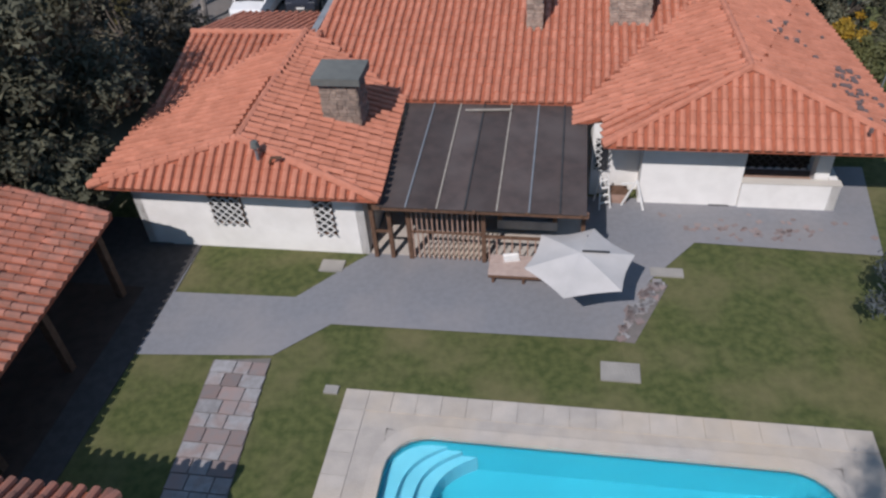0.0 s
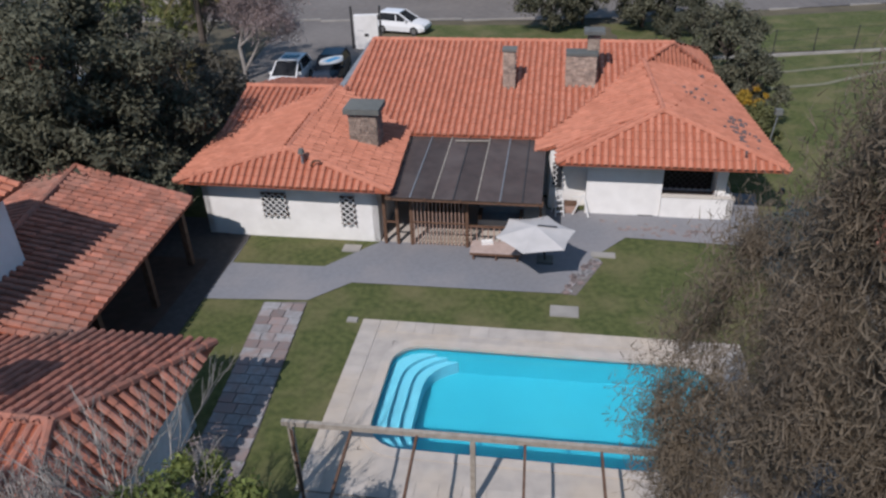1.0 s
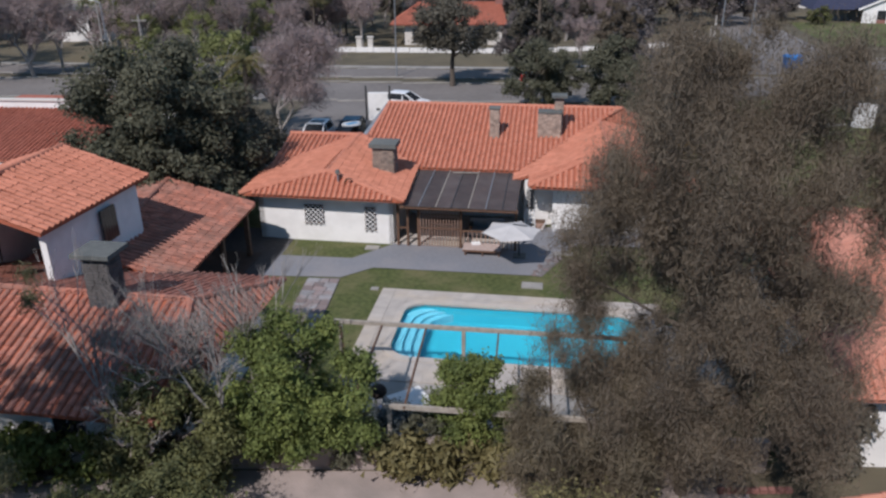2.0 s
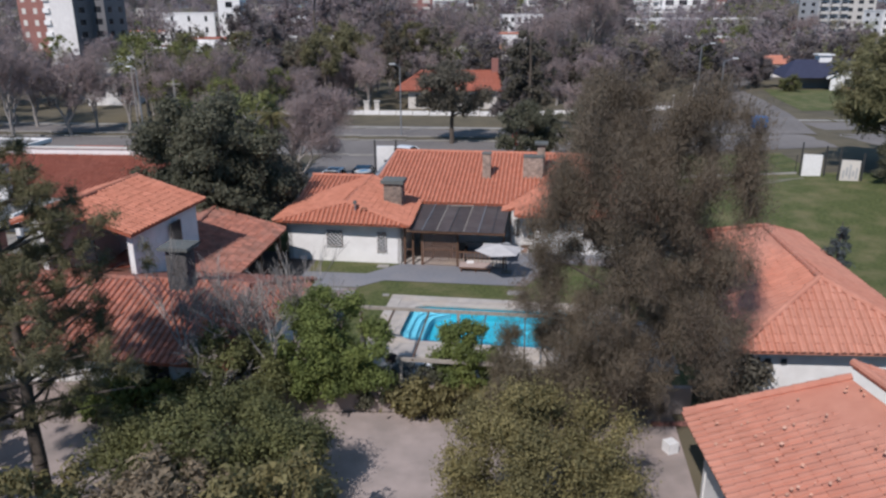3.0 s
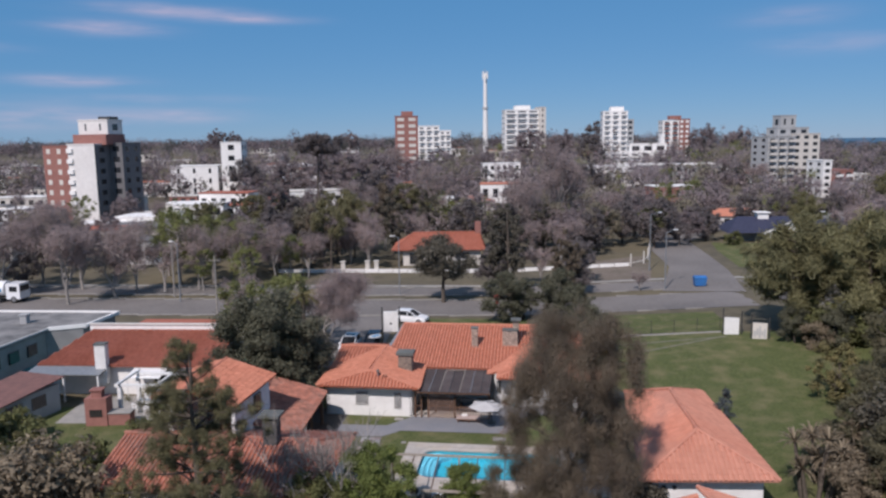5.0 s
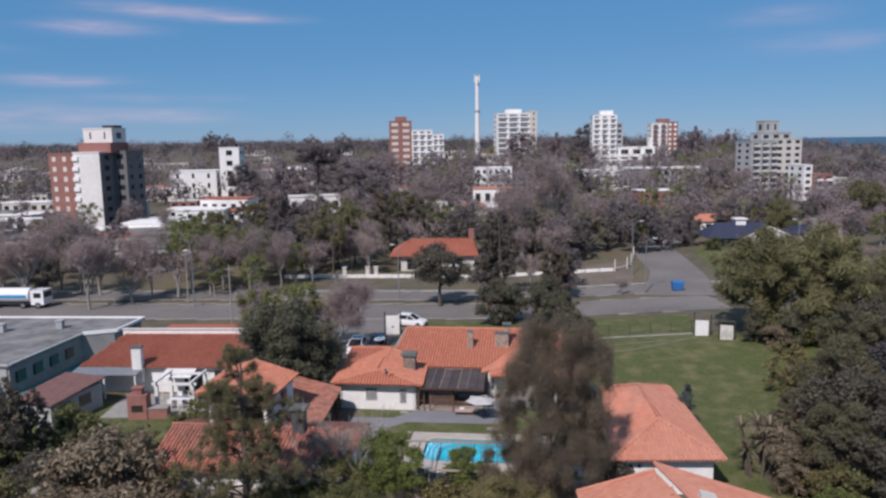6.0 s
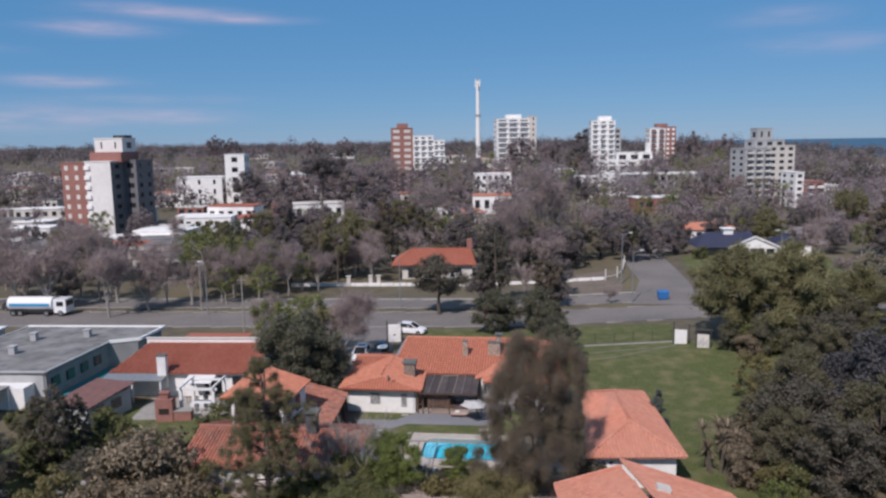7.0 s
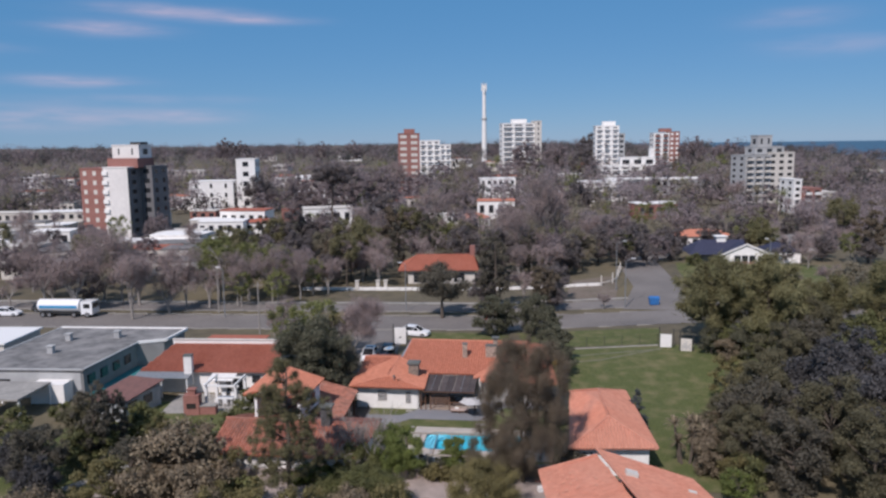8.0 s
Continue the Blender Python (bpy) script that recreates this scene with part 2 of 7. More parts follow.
LEAF_PINE = leaf("pine_needle", (0.212, 0.189, 0.095), (0.139, 0.129, 0.069), 0.3)
LEAF_BLUE = leaf("blue_spruce_needle", (0.120, 0.138, 0.140), (0.080, 0.094, 0.098))
LEAF_YELLOW = leaf("yellow_flower", (0.437, 0.240, 0.020), (0.260, 0.180, 0.030))
LEAF_GREY = leaf("grey_twig", (0.364, 0.286, 0.267), (0.271, 0.211, 0.197), 0.16)
LEAF_BUD = leaf("budding_leaf", (0.217, 0.229, 0.080), (0.159, 0.166, 0.066))
# WOOD_FAR, _DARK, _GREY, _GREEN: distance haze is mixed into the pale leaf colour
WOOD_FAR = leaf("hazed_wood_leaf", (0.319, 0.259, 0.256), (0.244, 0.200, 0.198), 0.14, 0.45)
LEAF_SLATE = leaf("blue_grey_leaf", (0.118, 0.112, 0.112), (0.08, 0.077, 0.078), 0.3)
WOOD_DARK = leaf("hazed_dark_leaf", (0.203, 0.175, 0.168), (0.156, 0.135, 0.130), 0.14, 0.42)
WOOD_GREY = leaf("hazed_grey_twig", (0.386, 0.319, 0.316), (0.302, 0.249, 0.246), 0.14, 0.45)
WOOD_DIST = leaf("distant_wood_leaf", (0.161, 0.122, 0.126), (0.125, 0.097, 0.101), 0.14, 0.4)
WOOD_DIST_GREEN = leaf("distant_green_leaf", (0.118, 0.112, 0.10), (0.092, 0.088, 0.08), 0.14, 0.4)
WOOD_GREEN = leaf("hazed_green_leaf", (0.284, 0.250, 0.178), (0.218, 0.192, 0.138), 0.14, 0.45)
LEAF_PALE = leaf("pale_grey_leaf", (0.277, 0.223, 0.150), (0.201, 0.157, 0.108))

WATER = bpy.data.materials.new("pool_water")
WATER.use_nodes = True
wb = WATER.node_tree.nodes["Principled BSDF"]
wb.inputs["Transmission Weight"].default_value, wb.inputs["Roughness"].default_value, wb.inputs["IOR"].default_value = 1.0, 0.02, 1.33
wb.inputs["Base Color"].default_value = (0.82, 0.97, 1.0, 1)
wt = WATER.node_tree.nodes.new("ShaderNodeTexNoise")
wt.inputs["Scale"].default_value = 3.0
wp = WATER.node_tree.nodes.new("ShaderNodeBump")
wp.inputs["Strength"].default_value, wp.inputs["Distance"].default_value = 0.06, 0.05
WATER.node_tree.links.new(wt.outputs["Fac"], wp.inputs["Height"])
WATER.node_tree.links.new(wp.outputs["Normal"], wb.inputs["Normal"])
SEA = material("sea_water", (0.035, 0.072, 0.105), (0.03, 0.064, 0.092), 0.02, 0.35, spec=0.3)

# ---- building kit ----
class Shape:
    """Vertices and faces of one mesh."""

    def __init__(self):
        self.v, self.f = [], []

    def add(self, verts, faces):
        k = len(self.v)
        self.v += [tuple(p) for p in verts]
        self.f += [[i + k for i in f] for f in faces]
        return self

    def box(self, x0, x1, y0, y1, z0, z1, m=None):
        p = [(x, y, z) for z in (z0, z1) for y in (y0, y1) for x in (x0, x1)]
        if m:
            p = [m @ Vector(q) for q in p]
        return self.add(p, [(0, 2, 3, 1), (4, 5, 7, 6), (0, 1, 5, 4), (1, 3, 7, 5), (3, 2, 6, 7), (2, 0, 4, 6)])

    def prism(self, outline, z0, z1):
        n = len(outline)
        p = [(x, y, z0) for x, y in outline] + [(x, y, z1) for x, y in outline]
        return self.add(p, [list(range(n))[::-1], list(range(n, 2 * n))] + [(i, (i + 1) % n, (i + 1) % n + n, i + n) for i in range(n)])

    def tube(self, a, b, r0, r1=None, n=6, cap=True):
        a, b = Vector(a), Vector(b)
        r1 = r0 if r1 is None else r1
        q = (b - a).to_track_quat("Z", "Y")
        p = [c + q @ Vector((r * math.cos(k * math.tau / n), r * math.sin(k * math.tau / n), 0)) for c, r in ((a, r0), (b, r1)) for k in range(n)]
        faces = [(k, (k + 1) % n, (k + 1) % n + n, k + n) for k in range(n)]
        if cap:
            faces += [list(range(n))[::-1], list(range(n, 2 * n))]
        return self.add(p, faces)

    def bar(self, a, b, w, h):
        """A beam of width w and height h from a to b."""
        a, b = Vector(a), Vector(b)
        d = (b - a).normalized()
        s = d.cross(Vector((0, 0, 1)))
        s = (s if s.length > 1e-3 else Vector((1, 0, 0))).normalized()
        t = s.cross(d)
        p = [c + s * i * w / 2 + t * j * h / 2 for c in (a, b) for i, j in ((-1, -1), (1, -1), (1, 1), (-1, 1))]
        return self.add(p, [(0, 1, 2, 3), (7, 6, 5, 4), (0, 4, 5, 1), (1, 5, 6, 2), (2, 6, 7, 3), (3, 7, 4, 0)])

    def mesh(self, name, mat, smooth=False):
        me = bpy.data.meshes.new(name)
        me.from_pydata(self.v, [], self.f)
        me.materials.append(mat)
        if smooth:
            me.polygons.foreach_set("use_smooth", [True] * len(me.polygons))
        me.update()
        return me


def part(name, shape, mat, parent, label="", smooth=False):
    ob = new(name, shape.mesh(name, mat, smooth))
    ob.parent = parent
    if label:
        tagged(ob, label)
    return ob


def thing(name, m, label, category, group="", kind=""):
    ob = new(name)
    ob.matrix_world = m
    return tagged(ob, label, category, group, kind)


def solo(name, shape, mat, m, label, category, group="", kind="", smooth=False):
    ob = new(name, shape.mesh(name, mat, smooth))
    ob.matrix_world = m
    return tagged(ob, label, category, group, kind)


LOT = pose(-2.25, 15.8, 0, 0, 0, -8.8)


def lot(u, v, z=0.0):
    return LOT @ Vector((u, v, z))


def smooth01(x, a, b):
    t = min(1, max(0, (x - a) / (b - a)))
    return t * t * (3 - 2 * t)


def ground_z(x, y):
    """The land: level round the house, falling to the street and rising to the east."""
    return 0.05 * min(30, max(0, x - 12)) * smooth01(y, 14, 34) * (1 - smooth01(y, 90, 180)) - 0.85 * smooth01(y, 30, 62) + 13.0 * smooth01(y, 250, 620) * (1 - smooth01(x - 0.12 * y, 175, 320))


# --- tiled roofs ---
PITCH, ROW = 0.285, 0.38


def tile_shape(pitch=PITCH, row=ROW):
    """One barrel tile: axis along +y (down the slope), seen from above, top end at y = 0."""
    s, n = Shape(), 5
    p = []
    for y, r, lift in ((-0.05, 0.325 * pitch, 0.0), (row, 0.355 * pitch, 0.016)):
        for k in range(n):
            a = math.pi * k / (n - 1)
            p.append((r * math.cos(a), y, lift + 0.95 * r * math.sin(a)))
    s.add(p, [(k, k + 1, k + 1 + n, k + n) for k in range(n - 1)] + [list(range(n, 2 * n))])
    return s


TILE_V = np.array(tile_shape().v)
TILE_F = tile_shape().f


def tile_poses(poly, pitch=PITCH, row=ROW):
    """Poses of the barrel tiles that cover one plane of a roof; poly: its corners."""
    P = [Vector(p) for p in poly]
    nrm = Vector((0, 0, 0))
    for i in range(len(P)):
        nrm += P[i].cross(P[(i + 1) % len(P)])
    nrm.normalize()
    if nrm.z < 0:
        nrm = -nrm
    down = Vector((nrm.x, nrm.y, 0))
    down = (down - nrm * down.dot(nrm)).normalized()
    side = down.cross(nrm)
    o = P[0]
    q = [((p - o).dot(side), (p - o).dot(down)) for p in P]
    lo, hi = min(a for a, _ in q), max(a for a, _ in q)
    count = max(1, round((hi - lo) / pitch))
    out = []
    for c in range(count):
        s = lo + (c + 0.5) * (hi - lo) / count
        cuts = []
        for i in range(len(q)):
            (a0, b0), (a1, b1) = q[i], q[(i + 1) % len(q)]
            if (a0 - s) * (a1 - s) < 0:
                cuts.append(b0 + (b1 - b0) * (s - a0) / (a1 - a0))
        cuts.sort()
        for top, low in zip(cuts[::2], cuts[1::2]):
            y = low - row + 0.06
            while y > top - 0.12:
                base = o + side * s + down * y + nrm * 0.01
                out.append(Matrix((side, down, nrm)).transposed().to_4x4())
                out[-1].translation = base
                y -= row
    return out


def tile_mass(poses, shape_v=None, jitter=0.012):
    """All tiles of some planes as one shape, slightly uneven."""
    s = Shape()
    rnd = random.Random(5)
    vs = TILE_V if shape_v is None else shape_v
    for m in poses:
        a = np.array(m)
        w = vs @ a[:3, :3].T + a[:3, 3] + np.array([rnd.uniform(-jitter, jitter) for _ in range(3)])
        s.add(w.tolist(), TILE_F)
    return s


def roof_slab(poly, thick=0.12):
    P = [Vector(p) for p in poly]
    n = len(P)
    s = Shape()
    lowered = [p - Vector((0, 0, thick)) for p in P]
    return s.add(P + lowered, [list(range(n)), list(range(n, 2 * n))[::-1]] + [(i, i + n, (i + 1) % n + n, (i + 1) % n) for i in range(n)])


CAP = Shape().tube((0, 0, 0.03), (0, 0, 1.0), 1.0, 0.82, 8)


def tiled_roof(parent, planes, ridges, mat, bed, label="", single=()):
    """A roof: a slab for each plane with its tiles on it, and caps along hips and ridges; planes named in single get each tile as a piece."""
    slopes = []
    for i, p in enumerate(planes):
        slope = part("roof_slope", roof_slab(p), bed, parent, label)
        slopes.append(slope)
        if i in single:
            me = tile_shape().mesh("roof_tile", mat)
            for m in tile_poses(p):
                t = new("roof_tile", me)
                t.parent, t.matrix_basis = slope, m
        else:
            tagged(part("tile_field", tile_mass(tile_poses(p)), mat, slope), kind="stuff")
    cap = CAP.mesh("ridge_cap", mat)
    for a, b in ridges:
        a, b = Vector(a), Vector(b)
        n = max(1, round((b - a).length / 0.42))
        turn = (b - a).to_track_quat("Z", "Y").to_matrix().to_4x4()
        for k in range(n):
            t = new("ridge_cap", cap)
            t.parent = parent
            t.matrix_basis = Matrix.Translation(a.lerp(b, k / n) + Vector((0, 0, 0.02))) @ turn @ Matrix.Diagonal((0.13, 0.13, (b - a).length / n * 1.1, 1))
    return slopes


def window_grille(parent, x0, x1, z0, z1, y, mat=None, bulge=0.12, cells=4):
    """A dark window in a wall that faces -y, with a frame and a diamond grille before it."""
    w = part("window", Shape().box(x0, x1, y - 0.02, y + 0.05, z0, z1), DARKGLASS, parent, "dark window behind a white diamond grille")
    f = Shape()
    for a, b, c, d in ((x0 - 0.06, x0, z0, z1), (x1, x1 + 0.06, z0, z1), (x0 - 0.06, x1 + 0.06, z1, z1 + 0.06), (x0 - 0.08, x1 + 0.08, z0 - 0.07, z0)):
        f.box(a, b, y - 0.05, y + 0.03, c, d)
    part("frame", f, WOOD, w)
    g = Shape()
    n, rows = cells, max(2, round(cells * (z1 - z0) / (x1 - x0)))
    dx, dz = (x1 - x0 + 0.16) / n, (z1 - z0 + 0.12) / rows
    for i in range(n):
        for j in range(rows):
            a, c = x0 - 0.08 + i * dx, z0 - 0.06 + j * dz
            g.bar((a, y - bulge, c), (a + dx, y - bulge, c + dz), 0.034, 0.03)
            g.bar((a + dx, y - bulge, c), (a, y - bulge, c + dz), 0.034, 0.03)
    part("grille", g, mat or IRON, w)
    return w


def stone_chimney(name, m, w, d, h, label, cap=0.12, over=0.12, mat=STONE):
    """A chimney of rough courses with a slab on top; z = 0 is where it leaves the roof, and it goes on 0.9 m below."""
    c = thing(name, m, label, "chimney")
    rnd = random.Random(int(w * 100 + h * 10))
    s = Shape().box(-w / 2 + 0.03, w / 2 - 0.03, -d / 2 + 0.03, d / 2 - 0.03, -0.9, h)
    part("core", s, mat, c)
    z = -0.5
    s = Shape()
    while z < h - 0.04:
        t = min(rnd.uniform(0.07, 0.13), h - z)
        for side in range(4):
            run, at = (w, d / 2) if side % 2 == 0 else (d, w / 2)
            x = -run / 2
            while x < run / 2 - 0.02:
                b = min(rnd.uniform(0.14, 0.34), run / 2 - x)
                e = rnd.uniform(0.0, 0.035)
                q = pose(0, 0, 0, 0, 0, side * 90)
                s.box(x + 0.006, x + b - 0.006, -at - e + 0.0, -at + 0.08, z + 0.006, z + t - 0.006, q)
                x += b
        z += t
    tagged(part("stonework", s, mat, c), kind="stuff")
    part("slab", Shape().box(-w / 2 - over, w / 2 + over, -d / 2 - over, d / 2 + over, h, h + cap), SLAB, c, "mossy flat cap slab")
    return c

# ---- ground, paving, pool ----
POOL = (1.95, 11.6, -10.7, -6.3)


def rounded(x0, x1, y0, y1, r, n=6):
    pts = []
    for cx, cy, a0 in ((x1 - r, y1 - r, 0), (x0 + r, y1 - r, 90), (x0 + r, y0 + r, 180), (x1 - r, y0 + r, 270)):
        pts += [(cx + r * math.cos(radians(a0 + 90 * k / n)), cy + r * math.sin(radians(a0 + 90 * k / n))) for k in range(n + 1)]
    return pts


def ground_sheet():
    us = [-4800, -2500, -1200, -600, -300, -180, -120] + list(range(-90, 121, 3)) + [150, 200, 300, 450, 700, 1200, 2500, 4800]
    vs = [-300, -150, -90] + list(range(-60, 100, 3)) + [110, 125, 145, 170, 200, 250, 320, 400, 550, 800, 1200, 2000, 3000, 4800]
    us = sorted(set([u for u in us if not (POOL[0] - 0.3 < u < POOL[1] + 0.3)] + [POOL[0] - 0.2, 5, 8, POOL[1] + 0.2]))
    vs = sorted(set([v for v in vs if not (POOL[2] - 0.3 < v < POOL[3] + 0.3)] + [POOL[2] - 0.2, -8.5, POOL[3] + 0.2]))
    s = Shape()
    idx = {}
    for i, u in enumerate(us):
        for j, v in enumerate(vs):
            p = LOT @ Vector((u, v, 0))
            idx[i, j] = len(s.v)
            s.v.append((p.x, p.y, ground_z(p.x, p.y) - 0.02))
    for i in range(len(us) - 1):
        for j in range(len(vs) - 1):
            cu, cv = (us[i] + us[i + 1]) / 2, (vs[j] + vs[j + 1]) / 2
            if POOL[0] - 0.2 < cu < POOL[1] + 0.2 and POOL[2] - 0.2 < cv < POOL[3] + 0.2:
                continue
            s.f.append((idx[i, j], idx[i + 1, j], idx[i + 1, j + 1], idx[i, j + 1]))
    return s


solo("ground", ground_sheet(), GRASS_FAR, Matrix(), "patchy green and straw coloured grassland and soil", "ground", kind="structure", smooth=True)


def sheet(name, outline, mat, label, category, frame_m=Matrix(), lift=0.02, cell=None, kind="structure"):
    """A thin flat piece of the setting laid on the land, cut into a grid where the land bends."""
    bm = bmesh.new()
    face = bm.faces.new([bm.verts.new(frame_m @ Vector((x, y, 0))) for x, y in outline])
    bmesh.ops.triangulate(bm, faces=bm.faces[:])
    if cell:
        x0, x1 = min(v.co.x for v in bm.verts), max(v.co.x for v in bm.verts)
        y0, y1 = min(v.co.y for v in bm.verts), max(v.co.y for v in bm.verts)
        for axis, a, b in ((0, x0, x1), (1, y0, y1)):
            k = math.ceil(a / cell) * cell
            while k < b:
                co, no = Vector((0, 0, 0)), Vector((0, 0, 0))
                co[axis], no[axis] = k, 1
                bmesh.ops.bisect_plane(bm, geom=bm.verts[:] + bm.edges[:] + bm.faces[:], plane_co=co, plane_no=no)
                k += cell
    for v in bm.verts:
        v.co.z = ground_z(v.co.x, v.co.y) + lift
    bmesh.ops.recalc_face_normals(bm, faces=bm.faces)
    if bm.faces[:] and sum(f.normal.z for f in bm.faces) < 0:
        bmesh.ops.reverse_faces(bm, faces=bm.faces)
    me = bpy.data.meshes.new(name)
    bm.to_mesh(me)
    bm.free()
    me.materials.append(mat)
    me.polygons.foreach_set("use_smooth", [True] * len(me.polygons))
    ob = new(name, me)
    return tagged(ob, label, category, kind=kind)


# the garden's lawn and the wide lawn to the east
sheet("lawn", [(-8.5, -12), (-2.0, -16), (0.9, -16), (0.9, -5.4), (12.3, -5.4), (12.3, -16), (15, -15), (16.5, 1), (19, 10), (14.5, 15), (13, 20), (-9.5, 14), (-9.5, 0)], GRASS, "mown green garden lawn with pale dry patches", "lawn", LOT, 0.0, 3)
sheet("lawn_east", [(11, 22), (15.5, 10), (16, 3), (17, -4), (26, -6), (36, 8), (44, 20), (43, 31), (36, 36), (10, 39)], GRASS, "wide mown green lawn beside the drive", "lawn", Matrix(), 0.01, 3)
sheet("lawn_front", [(-0.5, 42), (33, 36.6), (34.5, 47.2), (-2.5, 52)], GRASS, "green verge along the street fence", "lawn", Matrix(), 0.005, 3)
sheet("garden_path", [(11, 33.4), (31, 34.4), (31, 34.8), (11, 33.75)], material("worn_path", (0.2, 0.19, 0.14), (0.15, 0.15, 0.09), 2.0, 0.95), "narrow worn path across the lawn", "path", Matrix(), 0.03, 3)
sheet("garden_path", [(11, 31.0), (22, 31.3), (31, 34.6), (31, 35.0), (22, 31.65), (11, 31.3)], material("worn_path", (0.2, 0.19, 0.14), (0.15, 0.15, 0.09), 2.0, 0.95), "narrow worn path across the lawn", "path", Matrix(), 0.034, 3)

# slate terrace: a bed, and its slabs on it
TERRACE = [(-5.35, -0.05), (-5.3, -2.1), (-1.7, -2.0), (-0.3, -0.3), (0.0, 0.0), (0.0, 4.4), (6.3, 4.4), (6.4, 3.4), (13.6, 3.4), (13.6, 5.6), (15.2, 5.6), (15.0, 4.1), (14.6, 1.1), (9.5, 1.3), (8.1, -0.5), (7.6, -1.8), (7.05, -2.85), (-0.4, -2.95), (-1.65, -4.2), (-5.2, -4.5), (-5.35, -4.5), (-5.36, -2.4)]
sheet("terrace", TERRACE, SLATE, "blue-grey slate paved terrace before the house", "terrace", LOT, 0.03)
DARKBED = material("path_bed", (0.18, 0.16, 0.15), (0.14, 0.13, 0.12), 3.0, 0.9)
path_bed = sheet("paved_path", [(-3.15, -4.5), (-1.65, -4.3), (-1.1, -10.5), (-0.9, -14), (-2.5, -14), (-2.65, -10)], DARKBED, "garden path of grey and reddish stone slabs", "path", LOT, 0.025)
rnd = random.Random(3)
PATHSTONE = material("path_stone", (0.30, 0.292, 0.295), (0.235, 0.225, 0.225), 7.0, 0.85, 0.3, 20, c3=(0.27, 0.185, 0.16), stain=0.7, rand=0.12, big=1.6)
slabs = [Shape().box(-0.5, 0.5, -0.5, 0.5, 0, 0.03).mesh("paving_slab", mt) for mt in (PATHSTONE, PATHSTONE, PATHSTONE, REDSTONE)]


def lay_slab(parent, u, v, w, d, mesh, z=0.03, turn=0.0):
    t = new("paving_slab", mesh)
    t.parent = parent
    t.matrix_basis = LOT @ pose(u, v, z, 0, 0, turn) @ Matrix.Diagonal((w, d, 1, 1))
    return t


for i in range(22):
    v = -4.7 - i * 0.42
    u, e = -3.12 + (-v - 4.5) * 0.085, 0
    while e < 3:
        w = (0.62, 0.42, 0.46)[(e + i) % 3]
        lay_slab(path_bed, u + w / 2, v, w - 0.03, 0.39, rnd.choice(slabs), 0.028, rnd.uniform(-1.5, 1.5))
        u, e = u + w, e + 1
# reddish crazy paving at the terrace's edge
edge_bed = sheet("edging", [(7.05, -2.85), (7.6, -2.9), (8.6, -0.6), (8.1, -0.5)], DARKBED, "loose reddish stones edging the terrace", "edging", LOT, 0.022)
for i in range(40):
    t = rnd.random()
    u, v = 7.2 + 1.1 * t + rnd.uniform(-0.2, 0.25), -2.7 + 2.2 * t + rnd.uniform(-0.2, 0.2)
    lay_slab(edge_bed, u, v, rnd.uniform(0.1, 0.28), rnd.uniform(0.1, 0.25), rnd.choice(slabs[2:]), 0.03, rnd.uniform(0, 90))
for i in range(60):
    u, v = rnd.gauss(11.5, 1.3), rnd.gauss(2.0, 0.35)
    if 7.5 < u < 15 and 1.5 < v < 3:
        lay_slab(edge_bed, u, v, rnd.uniform(0.08, 0.22), rnd.uniform(0.06, 0.18), slabs[3], 0.01, rnd.uniform(0, 90))
for u, v, w, d in ((8.6, -0.1, 0.9, 0.35), (7.2, -3.9, 0.95, 0.6), (-1.0, -0.6, 0.7, 0.5), (0.2, -5.15, 0.35, 0.25)):
    solo("stepping_stone", Shape().box(-w / 2, w / 2, -d / 2, d / 2, -0.05, 0.05), CONC, LOT @ pose(u, v, 0), "pale flat stone slab set in the lawn", "stepping stone", "stones in the lawn")

# --- pool ---
pool = thing("swimming_pool", LOT, "rectangular pool with rounded corners, blue water and pale deck", "pool")
px0, px1, py0, py1 = POOL
ring = rounded(px0, px1, py0, py1, 0.95)
depth = 1.45
basin = Shape()
n = len(ring)
basin.add([(x, y, -0.02) for x, y in ring] + [(x, y, -depth) for x, y in ring], [(i, i + n, (i + 1) % n + n, (i + 1) % n) for i in range(n)] + [list(range(n, 2 * n))])
basin_ob = part("basin", basin, POOLPAINT, pool, "light blue painted basin")
left = sorted((p for p in ring if p[0] <= px0 + 0.96), key=lambda p: (round(p[1], 4), -p[0] if p[1] < (py0 + py1) / 2 else p[0]))
mid_v, half_v = (py0 + py1) / 2, (py1 - py0) / 2
for w, z in ((0.34, -0.26), (0.68, -0.48), (1.02, -0.72)):
    far = [(px0 + w + 0.96 * abs(k / 12) ** 4.5, mid_v + half_v * 0.996 * k / 12) for k in range(12, -13, -1)]
    part("step", Shape().prism([(x + 0.005, mid_v + (y - mid_v) * 0.998) for x, y in left] + far, -depth, z), POOLPALE, pool, "pale blue pool step")
water = Shape().add([(x, y, -0.16) for x, y in ring], [list(range(n))])
water_ob = part("water", water, WATER, pool, "clear still blue water")
water_ob.visible_shadow = False
# deck slabs round the pool, cut back from the water's edge by a coping
coping = Shape()
outer = rounded(px0 - 0.3, px1 + 0.3, py0 - 0.3, py1 + 0.3, 1.15)
coping.add([(x, y, 0.075) for x, y in ring] + [(x, y, 0.075) for x, y in outer] + [(x, y, -0.1) for x, y in ring] + [(x, y, 0.0) for x, y in outer],
           [(i, (i + 1) % n, (i + 1) % n + n, i + n) for i in range(n)] + [(i + 2 * n, (i + 1) % n + 2 * n, (i + 1) % n, i) for i in range(n)] + [(i + n, (i + 1) % n + n, (i + 1) % n + 3 * n, i + 3 * n) for i in range(n)])
part("coping", coping, DECK, pool, "pale stone coping")
deck = Shape()
